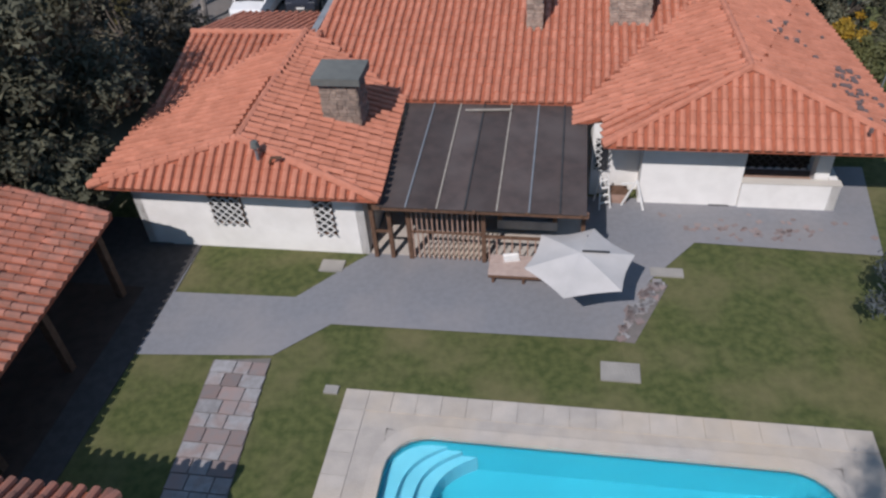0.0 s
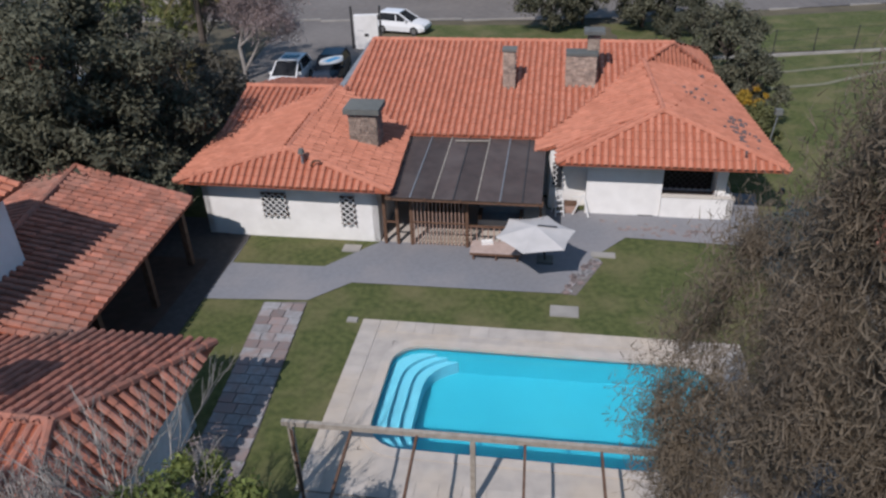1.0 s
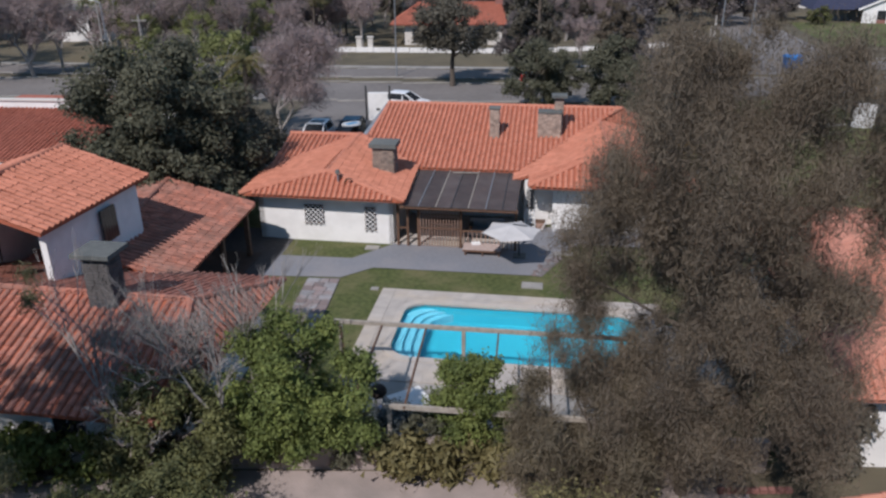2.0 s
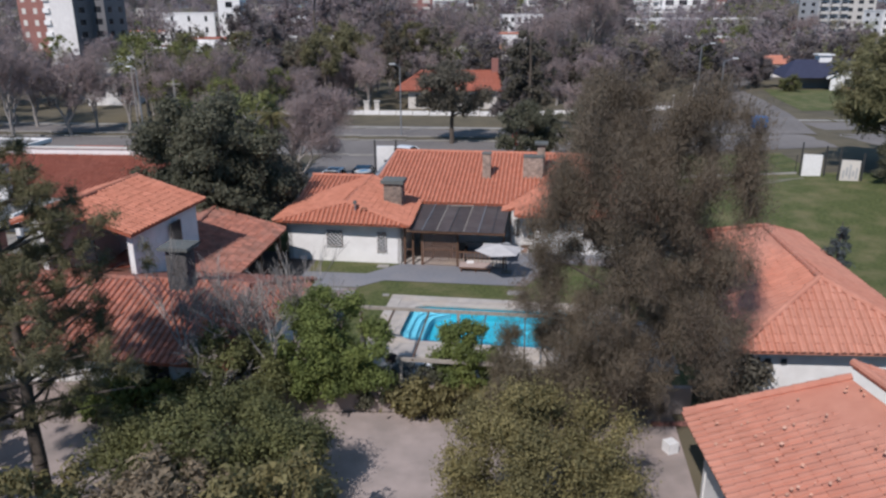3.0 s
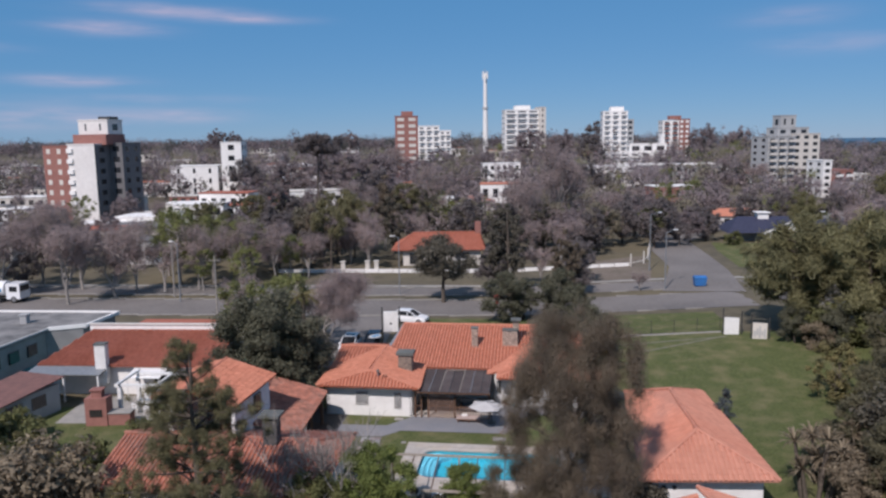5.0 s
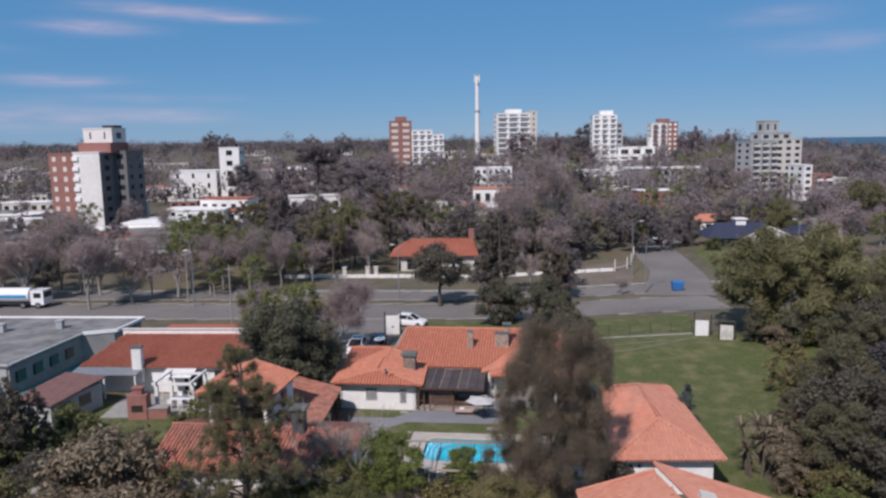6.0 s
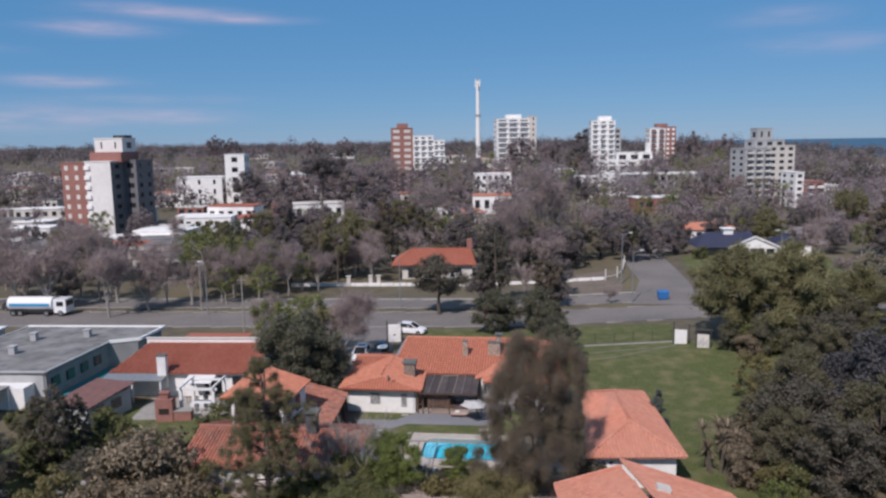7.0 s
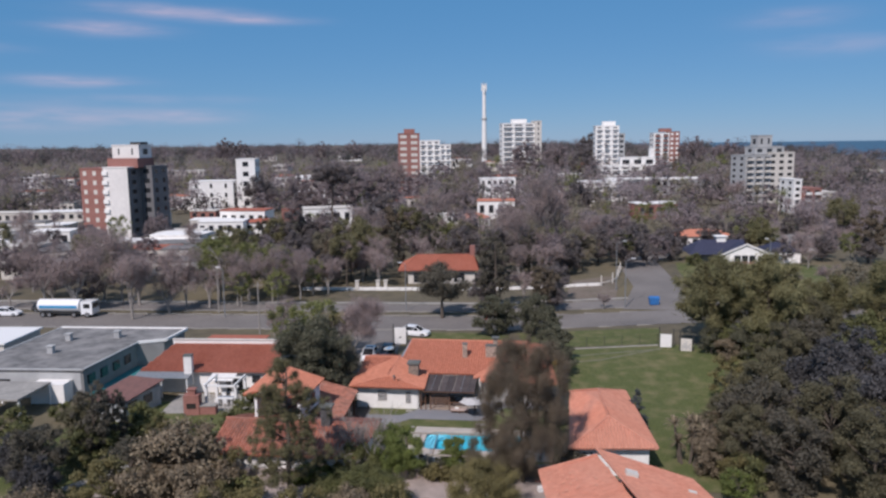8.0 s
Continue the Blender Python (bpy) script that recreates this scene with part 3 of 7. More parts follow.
DU0, DU1, DV0, DV1 = 0.58, 12.62, -12.35, -5.1
# bed of the deck as a frame of four strips
for a, b, c, d in ((DU0, DU1, py1 + 0.12, DV1), (DU0, DU1, DV0, py0 - 0.12), (DU0, px0 - 0.12, py0 - 0.12, py1 + 0.12), (px1 + 0.12, DU1, py0 - 0.12, py1 + 0.12), (DU1, 14.6, -12.35, -6.9)):
    deck.box(a, b, c, d, -0.05, 0.045)
for cx, cy, a0 in ((px0 + 0.95, py0 + 0.95, 180), (px1 - 0.95, py0 + 0.95, 270), (px1 - 0.95, py1 - 0.95, 0), (px0 + 0.95, py1 - 0.95, 90)):
    sx, sy = (1 if a0 in (0, 270) else -1), (1 if a0 in (0, 90) else -1)
    arc = [(cx + 0.97 * math.cos(radians(a0 + 15 * k)), cy + 0.97 * math.sin(radians(a0 + 15 * k))) for k in range(7)]
    deck.prism([(cx + sx * 1.1, cy + sy * 1.1)] + arc, -0.05, 0.045)
deck_ob = part("deck", deck, DECK, pool, "pale weathered stone deck")
slab_me = Shape().box(-0.5, 0.5, -0.5, 0.5, 0, 0.02).mesh("deck_slab", DECK)
u = DU0
while u < DU1 - 0.3:
    v = DV0
    while v < DV1 - 0.3:
        if not (px0 - 0.75 < u + 0.3 < px1 + 0.75 and py0 - 0.75 < v + 0.3 < py1 + 0.75):
            t = new("deck_slab", slab_me)
            t.parent = deck_ob
            t.matrix_basis = pose(u + 0.3, v + 0.302, 0.043 + rnd.uniform(-0.003, 0.004)) @ Matrix.Diagonal((0.592, 0.594, 1, 1))
        v += 0.604
    u += 0.602
# ladder rail and patio by the frame
solo("patio", Shape().prism([(0.9, -15.6), (10.5, -15.6), (12.6, -12.37), (0.75, -12.37)], -0.05, 0.035), CONC, LOT, "grey worn concrete patio", "patio", kind="structure")

# ---- the house ----
house = thing("house", LOT, "single storey white house with orange barrel tiled hip roofs", "house")


def wall(name, outline, z1, parent, mat=WHITE, thick=0.25, z0=-0.3):
    """Walls along an open or closed line of plan points."""
    for (ax, ay), (bx, by) in zip(outline, outline[1:]):
        d = Vector((bx - ax, by - ay, 0)).normalized()
        nrm = Vector((-d.y, d.x, 0)) * thick
        part(name, Shape().prism([(ax, ay), (bx, by), (bx + nrm.x, by + nrm.y), (ax + nrm.x, ay + nrm.y)], z0, z1), mat, parent)


wall("wall", [(-7.1, 12), (-7.1, 0.05), (0, 0.05), (0, 4.6)], 2.62, house)
wall("wall", [(0, 4.72), (6.45, 4.72)], 2.75, house)
wall("wall", [(6.45, 4.6), (6.45, 3.55), (7.95, 3.95), (7.95, 4.2), (13.6, 4.2), (13.6, 16), (-2.3, 16), (-2.3, 12)], 2.62, house)
EV = 2.70
L_eave = [(-7.7, -0.72), (0.75, -0.85)]
apex_l, top_l = (-3.5, 0.55, 3.62), (-3.5, 7.4, 3.78)
apex_r, top_r = (10.75, 4.2, 4.18), (10.45, 10.4, 4.3)
mr0, mr1 = (-2.65, 11.9, 4.72), (11.85, 11.9, 4.72)


def zed(a, b, c, u, v):
    """A point of the plane through a, b and c above (u, v)."""
    a, b, c = Vector(a), Vector(b), Vector(c)
    n = (b - a).cross(c - a)
    return (u, v, a.z - (n.x * (u - a.x) + n.y * (v - a.y)) / n.z)


LS = (apex_r, top_r, (6.25, 3.4, 2.72))
planes = [
    [(-7.7, -0.75, EV), (0.75, -0.85, EV), apex_l],
    [(0.75, -0.85, EV), (0.45, 4.5, 2.74), (-2.9, 7.2, 3.62), top_l, apex_l],
    [(-7.7, -0.75, EV), apex_l, top_l, (-5.6, 7.4, 3.25), (-7.8, 7.3, EV)],
    [(-7.75, 3.0, 2.66), (-7.75, 7.3, 3.72), (-2.9, 7.3, 3.72), (-2.9, 3.0, 2.66)],
    [(-7.75, 7.3, 3.72), (-7.75, 11.5, 2.7), (-2.9, 11.5, 2.7), (-2.9, 7.3, 3.72)],
    [(-3.35, 4.5, 2.78), (6.0, 4.5, 2.78), (10.8, 10.6, 4.38), mr1, mr0],
    [(6.7, 2.2, EV), (15.3, 2.2, EV), apex_r],
    [(6.7, 2.2, EV), apex_r, zed(*LS, 6.68, 3.5)],
    [apex_r, top_r, zed(*LS, 5.85, 4.6), zed(*LS, 5.85, 3.5), zed(*LS, 6.68, 3.5)],
    [(15.3, 2.2, EV), (14.3, 13.6, EV), apex_r],
    [(14.3, 13.6, EV), top_r, apex_r],
    [(14.3, 13.6, EV), mr1, top_r],
    [mr0, mr1, (14.3, 17.3, 2.9), (-3.2, 17.3, 2.9)],
    [(14.3, 13.6, EV), (14.3, 17.3, 2.75), mr1],
]
ridges = [(apex_l, (-7.7, -0.75, EV)), (apex_l, (0.75, -0.85, EV)), (top_l, apex_l), ((-7.75, 7.3, 3.75), (-3.4, 7.3, 3.75)), (mr0, mr1), (apex_r, (6.7, 2.2, EV)), (apex_r, (15.3, 2.2, EV)),
          (top_r, apex_r), (mr1, (11.0, 10.95, 4.5)), (mr0, (-3.3, 4.9, 2.86)), (mr1, (14.3, 13.6, EV))]
slopes = tiled_roof(house, planes, ridges, TILE, TILE_BED, "orange clay barrel tile roof", single=(0, 6))
part("gutter", Shape().bar((-2.72, 11.8, 4.66), (-3.42, 6.9, 3.45), 0.25, 0.12), GREYMETAL, house, "grey metal flashing along the verge")
# eave boards under the front roofs
part("soffit", Shape().box(-7.55, 0.6, -0.55, 0.1, 2.52, 2.56), WOOD, house)
part("soffit", Shape().box(6.85, 15.0, 2.35, 4.2, 2.52, 2.56), WOOD, house)
window_grille(house, -4.6, -3.72, 1.02, 1.92, 0.05, cells=4)
window_grille(house, -1.42, -0.98, 0.78, 1.9, 0.05, cells=2)
for u in (-5.7, -2.62):
    part("vent_block", Shape().box(u - 0.28, u + 0.28, -0.12, 0.04, 2.3, 2.44), WHITE, house, "white block under the eave")
# window of the side bay, with a grille
w = part("window", Shape().box(6.55, 6.95, 3.5, 3.66, 1.0, 2.1), DARKGLASS, house, "small window with a white diamond grille")
g = Shape()
for i in range(2):
    for j in range(5):
        a, c = 6.5 + i * 0.25, 0.95 + j * 0.24
        g.bar((a, 3.46 + i * 0.05, c), (a + 0.25, 3.5 + i * 0.05, c + 0.24), 0.022, 0.022)
        g.bar((a + 0.25, 3.5 + i * 0.05, c), (a, 3.46 + i * 0.05, c + 0.24), 0.022, 0.022)
part("grille", g, IRON, w)
# closed bay and the veranda on the right
part("bay_wall", Shape().box(7.95, 10.93, 3.2, 4.25, -0.1, 2.52), WHITE, house, "white wall in the eave's shade above")
part("plinth", Shape().box(10.1, 10.7, 3.17, 3.199, 0.02, 0.06), DARKMETAL, house)
v = Shape()
v.box(10.95, 13.75, 3.15, 3.4, -0.1, 0.92).box(13.5, 13.75, 3.15, 4.4, -0.1, 0.92)
part("parapet", v, WHITE, house, "low white veranda parapet with a stone top")
part("sill", Shape().box(10.94, 13.78, 3.13, 3.42, 0.922, 0.965), CREAM, house, "pale stone top of the parapet")
part("floor_slab", Shape().box(11.0, 13.45, 3.42, 4.2, 0.70, 0.76), WOODTAN, house)
part("pillar", Shape().box(13.05, 13.45, 3.5, 3.9, 0.76, 2.6), WHITE, house)
part("opening", Shape().box(11.0, 13.0, 4.12, 4.19, 0.9, 2.35), DARKROOM, house, "dark veranda window")
g = Shape()
for i in range(8):
    for j in range(6):
        a, c = 11.0 + i * 0.25, 0.9 + j * 0.24
        g.bar((a, 4.05, c), (a + 0.25, 4.05, c + 0.24), 0.03, 0.03)
        g.bar((a + 0.25, 4.05, c), (a, 4.05, c + 0.24), 0.03, 0.03)
part("grille", g, DARKMETAL, house, "dark diamond grille")
# dark tiles on the east plane of the roof
lich = Shape()
rnd = random.Random(8)
for _ in range(48):
    k = rnd.random()
    if k < 0.6:
        u, v = rnd.gauss(13.9, 0.35), rnd.gauss(5.0, 1.0)
    else:
        u, v = rnd.uniform(11.6, 14), rnd.uniform(6.5, 12)
    # height of the east plane
    a, b, c = Vector((15.3, 2.2, EV)), Vector((14.3, 13.6, EV)), Vector(apex_r)
    nn = (b - a).cross(c - a)
    z = a.z - (nn.x * (u - a.x) + nn.y * (v - a.y)) / nn.z
    if u < 14.6:
        r = rnd.uniform(0.04, 0.09)
        lich.box(u - r, u + r, v - r, v + r * 1.4, z + 0.02, z + 0.135)
tagged(part("dark_tile", lich, material("blackened_tile", (0.16, 0.11, 0.10), (0.12, 0.09, 0.085), 5), slopes[9], "blackened weathered tiles"), kind="stuff")

# aerial and vent on the left roof
ant = thing("roof_aerial", LOT @ pose(-2.75, -0.05, 3.28), "small grey vent pipe and aerial on the tiles", "aerial")
part("pole", Shape().tube((0, 0, -0.3), (0, 0, 0.45), 0.05), GREYMETAL, ant)
part("head", Shape().tube((0, 0, 0.45), (0, 0, 0.62), 0.14, 0.1, 8), SLAB, ant)
part("bracket", Shape().bar((0.25, 0, -0.2), (0.5, -0.2, 0.25), 0.06, 0.06).bar((0.5, -0.2, 0.25), (0.75, -0.1, 0.2), 0.06, 0.06), WOOD, ant)

stone_chimney("chimney", LOT @ pose(-0.95, 2.75, 3.0), 1.12, 0.95, 1.45, "squat rubble stone chimney with a mossy slab", 0.22, 0.16)
stone_chimney("chimney", LOT @ pose(4.4, 8.1, 3.72), 0.52, 0.5, 1.65, "slim stone chimney on the main roof", 0.1, 0.06)
stone_chimney("chimney", LOT @ pose(7.55, 8.5, 3.83), 1.3, 0.75, 1.3, "broad stone chimney on the main roof", 0.12, 0.04)
stone_chimney("chimney", LOT @ pose(8.05, 8.95, 3.95), 0.5, 0.5, 2.0, "tall stone flue behind the broad chimney", 0.14, 0.2)

# --- covered pergola ---
perg = thing("pergola", LOT, "wooden pergola with a dark translucent sheet roof before the house", "pergola")
x0, x1, ya, yb = 0.62, 6.2, 4.5, -0.8
seams = [0.62, 1.45, 2.3, 3.05, 3.9, 4.75, 5.55, 6.25]
for k, (a, b) in enumerate(zip(seams, seams[1:])):
    me = Shape()
    m = 4
    for j in range(m):
        t0, t1 = j / m, (j + 1) / m
        y0, y1 = ya + (yb - ya) * t0, ya + (yb - ya) * t1
        z0, z1 = 2.66 - 0.22 * t0, 2.66 - 0.22 * t1
        me.add([(a + 0.01, y0, z0), (b - 0.01, y0, z0), (b - 0.01, y1, z1), (a + 0.01, y1, z1), (a + 0.01, y0, z0 - 0.02), (b - 0.01, y0, z0 - 0.02), (b - 0.01, y1, z1 - 0.02), (a + 0.01, y1, z1 - 0.02)],
               [(0, 3, 2, 1), (4, 5, 6, 7), (0, 4, 7, 3), (1, 2, 6, 5), (2, 3, 7, 6)])
    part("roof_sheet", me, SHEET, perg, "smoked brown-black roof sheet")
for k, a in enumerate(seams[1:-1]):
    part("seam", Shape().bar((a, ya, 2.68), (a, yb, 2.46), 0.045, 0.03), (GREYMETAL, WOODPALE, DARKMETAL, WOODPALE, GREYMETAL, DARKMETAL)[k], perg)
part("batten", Shape().bar((2.5, 4.0, 2.72), (3.9, 4.1, 2.72), 0.07, 0.04), WOODPALE, perg, "loose pale batten")
part("beam", Shape().bar((0.5, -0.7, 2.36), (6.3, -0.7, 2.36), 0.1, 0.16), WOOD, perg)
part("beam", Shape().bar((0.6, 4.4, 2.52), (6.3, 4.4, 2.52), 0.1, 0.14), WOOD, perg)
for a in (0.7, 2.0, 3.3, 4.7, 6.1):
    part("rafter", Shape().bar((a, ya, 2.58), (a, yb, 2.38), 0.08, 0.12), WOOD, perg)
for a in (0.25, 0.75, 1.3, 3.45, 6.2):
    part("post", Shape().box(a - 0.06, a + 0.06, -0.1, 0.02, 0, 2.35), WOOD, perg)
for a, b in ((1.3, 3.4),):
    for k in range(14):
        x = a + 0.1 + k * (b - a - 0.2) / 13
        part("slat", Shape().box(x - 0.02, x + 0.02, -0.06, -0.02, 0.05, 2.0), WOODTAN, perg)
    part("rail", Shape().box(a, b, -0.07, -0.01, 2.0, 2.07), WOOD, perg)
    part("rail", Shape().box(a, b, -0.07, -0.01, 1.0, 1.06), WOOD, perg)
part("rail", Shape().box(3.5, 6.2, -0.07, -0.01, 0.92, 1.0), WOOD, perg)
for k in range(12):
    x = 3.6 + k * 0.22
    part("slat", Shape().box(x - 0.02, x + 0.02, -0.06, -0.02, 0.0, 0.92), WOODTAN, perg)
part("rail", Shape().box(0.25, 0.75, -0.07, -0.01, 0.95, 1.02), WOOD, perg)
solo("pergola_floor", Shape().box(0.05, 6.35, 0.05, 4.4, -0.1, 0.07), DECK, LOT, "pale stone floor under the pergola", "floor", kind="structure")
sofa = thing("garden_sofa", LOT @ pose(4.6, 1.7, 0.07), "grey cushioned garden sofa under the pergola", "sofa")
part("seat", Shape().box(-0.9, 0.9, -0.35, 0.4, 0.1, 0.42), GREYMETAL, sofa)
part("backrest", Shape().box(-0.9, 0.9, 0.3, 0.5, 0.42, 0.85), GREYMETAL, sofa)
for a in (-0.9, 0.75):
    part("armrest", Shape().box(a, a + 0.15, -0.35, 0.4, 0.42, 0.62), WOOD, sofa)
ptable = thing("garden_table", LOT @ pose(2.3, 1.6, 0.07), "dark wooden table under the pergola", "table")
part("tabletop", Shape().box(-0.7, 0.7, -0.4, 0.4, 0.7, 0.75), WOOD, ptable)
for a in (-0.62, 0.56):
    for b in (-0.34, 0.28):
        part("leg", Shape().box(a, a + 0.06, b, b + 0.06, 0, 0.7), WOOD, ptable)

# --- daybed and umbrella ---
bed = thing("wooden_platform", LOT @ pose(4.6, -0.55, 0.03), "low tan wooden platform on short legs", "platform")
for k in range(5):
    part("plank", Shape().box(-0.95, 0.95, -0.4 + k * 0.17, -0.245 + k * 0.17, 0.3, 0.35), WOODPINK, bed)
part("apron", Shape().box(-0.95, 0.95, -0.4, -0.36, 0.2, 0.3), WOOD, bed)
for a in (-0.85, 0.0, 0.8):
    part("leg", Shape().box(a, a + 0.07, -0.38, -0.3, 0, 0.2), WOOD, bed)
    part("leg", Shape().box(a, a + 0.07, 0.3, 0.38, 0, 0.3), WOOD, bed)
solo("tray", Shape().box(-0.22, 0.22, -0.15, 0.15, 0, 0.03).box(-0.22, 0.22, -0.15, -0.12, 0.03, 0.07).box(-0.22, 0.22, 0.12, 0.15, 0.03, 0.07), IRON, LOT @ pose(4.25, -0.25, 0.38, 0, 0, 12), "white tray lying on the platform", "tray")
umb = thing("garden_umbrella", LOT @ pose(6.1, -1.95, 0.03), "large pale grey canvas cantilever sun umbrella, open", "umbrella")
part("pole", Shape().tube((0.35, 1.2, 0), (0.2, 0.95, 1.9), 0.04, n=8), DARKMETAL, umb)
part("base", Shape().box(0.05, 0.65, 0.95, 1.5, 0, 0.08), SLAB, umb)
part("arm", Shape().tube((0.2, 0.95, 1.9), (0.0, 0.0, 2.0), 0.03, n=6), DARKMETAL, umb)
part("seam", Shape().bar((0.05, 0.04, 2.145), (0.72, 0.16, 2.05), 0.05, 0.03), DARKMETAL, umb)
N = 6
for k in range(N):
    c = Shape()
    a0, a1 = math.tau * (k + 0.25) / N, math.tau * (k + 1.25) / N
    rows, cols = 5, 4
    for i in range(rows + 1):
        for j in range(cols + 1):
            r, t = 1.42 * i / rows, j / cols
            p = Vector((math.cos(a0), math.sin(a0), 0)).lerp(Vector((math.cos(a1), math.sin(a1), 0)), t) * r
            sag = 0.035 * math.sin(math.pi * t) * (i / rows)
            c.v.append((p.x * (1 - 0.06 * math.sin(math.pi * t) * i / rows), p.y * (1 - 0.06 * math.sin(math.pi * t) * i / rows), 2.12 - 0.30 * (i / rows) ** 1.2 - sag))
    for i in range(rows):
        for j in range(cols):
            q = i * (cols + 1) + j
            c.f.append((q, q + cols + 1, q + cols + 2, q + 1))
    can = part("canopy_panel", c, CANVAS, umb, smooth=True)
    part("rib", Shape().tube((0, 0, 2.08), (1.4 * math.cos(a0), 1.4 * math.sin(a0), 1.785), 0.012, n=5), GREYMETAL, umb)

# step ladder and clutter beside the pergola
lad = thing("step_ladder", LOT @ pose(6.85, 3.0, 0.03, 0, 0, 20) @ Matrix.Diagonal((0.9, 0.75, 0.95, 1)), "white folding step ladder", "ladder")
for sx in (-0.2, 0.2):
    part("rail", Shape().bar((sx, -0.35, 0), (sx * 0.6, 0, 1.15), 0.05, 0.03), IRON, lad)
    part("rail", Shape().bar((sx, 0.35, 0), (sx * 0.6, 0, 1.15), 0.05, 0.03), IRON, lad)
for k in range(4):
    part("tread", Shape().box(-0.18, 0.18, -0.3 + k * 0.08, -0.2 + k * 0.08, 0.2 + k * 0.25, 0.23 + k * 0.25), IRON, lad)
rack = thing("clothes_rack", LOT @ pose(7.75, 3.0, 0.03), "white wooden rack leaning by the wall", "rack")
for a, b in (((-0.3, 0, 0), (0.1, 0.1, 0.9)), ((0.1, 0.1, 0.9), (0.35, -0.3, 0.05)), ((-0.35, 0.1, 0.75), (0.1, 0.1, 0.8))):
    part("bar", Shape().bar(a, b, 0.06, 0.04), IRON, rack)
box_ = thing("wooden_crate", LOT @ pose(7.35, 3.3, 0.03), "brown wooden crate with a lid", "crate")
part("body", Shape().box(-0.25, 0.25, -0.2, 0.2, 0, 0.35), WOODTAN, box_)
part("lid", Shape().box(-0.27, 0.27, -0.22, 0.22, 0.35, 0.39), WOOD, box_)
lamp = thing("garden_lamp", LOT @ pose(15.6, 3.6, 0), "small black garden lamp on a post", "lamp")
part("post", Shape().tube((0, 0, 0), (0, 0, 1.1), 0.03), DARKMETAL, lamp)
part("shade", Shape().tube((0, 0, 1.1), (0, 0, 1.3), 0.14, 0.1, 8), DARKMETAL, lamp)
lamp2 = thing("garden_lamp", LOT @ pose(16.0, 8.4, 0), "floodlight on a slim pole by the roof", "lamp")
part("post", Shape().tube((0, 0, 0), (0.25, 0.0, 2.6), 0.03), GREYMETAL, lamp2)
part("head", Shape().box(0.1, 0.4, -0.12, 0.12, 2.6, 2.85), SLAB, lamp2)

# --- bare pergola frame by the pool ---
fr = thing("pool_frame", LOT, "bare weathered timber pergola frame over the patio", "pergola")
part("beam", Shape().bar((0.55, -12.3, 2.3), (10.6, -12.2, 2.3), 0.1, 0.14), WOODPALE, fr)
part("beam", Shape().bar((3.3, -16.85, 2.2), (10.6, -16.7, 2.2), 0.1, 0.14), WOODPALE, fr)
for a in (2.25, 3.8, 6.3, 8.0, 9.4):
    part("rafter", Shape().bar((a, -12.3, 2.24), (a + 0.15, -16.9, 2.22), 0.06, 0.08), WOOD, fr)
for a, v in ((5.1, -12.25), (10.4, -12.2), (0.75, -12.3), (3.5, -16.85), (10.4, -16.7)):
    part("post", Shape().box(a - 0.06, a + 0.06, v - 0.06, v + 0.06, 0, 2.25 if v > -15 else 2.14), WOODPALE, fr)
part("brace", Shape().bar((0.75, -12.3, 2.2), (1.2, -13.2, 0.05), 0.07, 0.07), WOOD, fr)
solo("white_mattress", Shape().box(-0.62, 0.62, -0.55, 0.55, 0.1, 0.22).box(-0.58, 0.58, -0.5, 0.5, 0.0, 0.1), IRON, LOT @ pose(3.45, -13.65, 0.035, 0, 0, 38), "white square cushion lying on the patio", "cushion")
grill = thing("kettle_barbecue", LOT @ pose(2.5, -14.2, 0.035), "round dark brown kettle barbecue", "barbecue")
s = Shape()
s.add([(0.29 * math.cos(a) * math.cos(c), 0.29 * math.cos(a) * math.sin(c), 0.8 + 0.24 * math.sin(a)) for a in [math.pi * (i / 9 - 0.5) * 0.98 for i in range(10)] for c in [math.tau * j / 16 for j in range(16)]],
      [(i * 16 + j, i * 16 + (j + 1) % 16, i * 16 + 16 + (j + 1) % 16, i * 16 + 16 + j) for i in range(9) for j in range(16)] + [list(range(15, -1, -1)), list(range(144, 160))])
part("bowl", s, material("burnt_enamel", (0.045, 0.035, 0.03), (0.03, 0.024, 0.02), 8, 0.9), grill, smooth=True)
for k in range(3):
    part("leg", Shape().tube((0.15 * math.cos(k * 2.1), 0.15 * math.sin(k * 2.1), 0.6), (0.3 * math.cos(k * 2.1), 0.3 * math.sin(k * 2.1), 0), 0.02), DARKMETAL, grill)
tarp = Shape()
for i in range(13):
    for j in range(9):
        x, y = -0.6 + i * 0.1, -0.4 + j * 0.1
        r = max(0, 1 - (x / 0.62) ** 2 - (y / 0.45) ** 2)
        tarp.v.append((x, y, 0.75 * r ** 0.5 + 0.05 * noise.noise((x * 6, y * 6, 1)) * r))
for i in range(12):
    for j in range(8):
        tarp.f.append((i * 9 + j, (i + 1) * 9 + j, (i + 1) * 9 + j + 1, i * 9 + j + 1))
solo("tarpaulin", tarp, material("faded_blue_cloth", (0.10, 0.135, 0.23), (0.075, 0.10, 0.18), 5, 0.9), LOT @ pose(2.95, -14.85, 0.03), "faded blue cloth thrown over garden things", "tarpaulin", smooth=True)
bn = thing("waste_bin", LOT @ pose(7.4, -14.3, 0.035), "small grey bin beside the patio", "bin")
part("body", Shape().tube((0, 0, 0), (0, 0, 0.5), 0.15, 0.18, 10), GREYMETAL, bn)
part("lid", Shape().tube((0, 0, 0.5), (0, 0, 0.56), 0.19, 0.15, 10), DARKMETAL, bn)

# ---- neighbouring houses ----
lh = thing("house", LOT, "white neighbouring house with weathered clay tile roofs", "house")
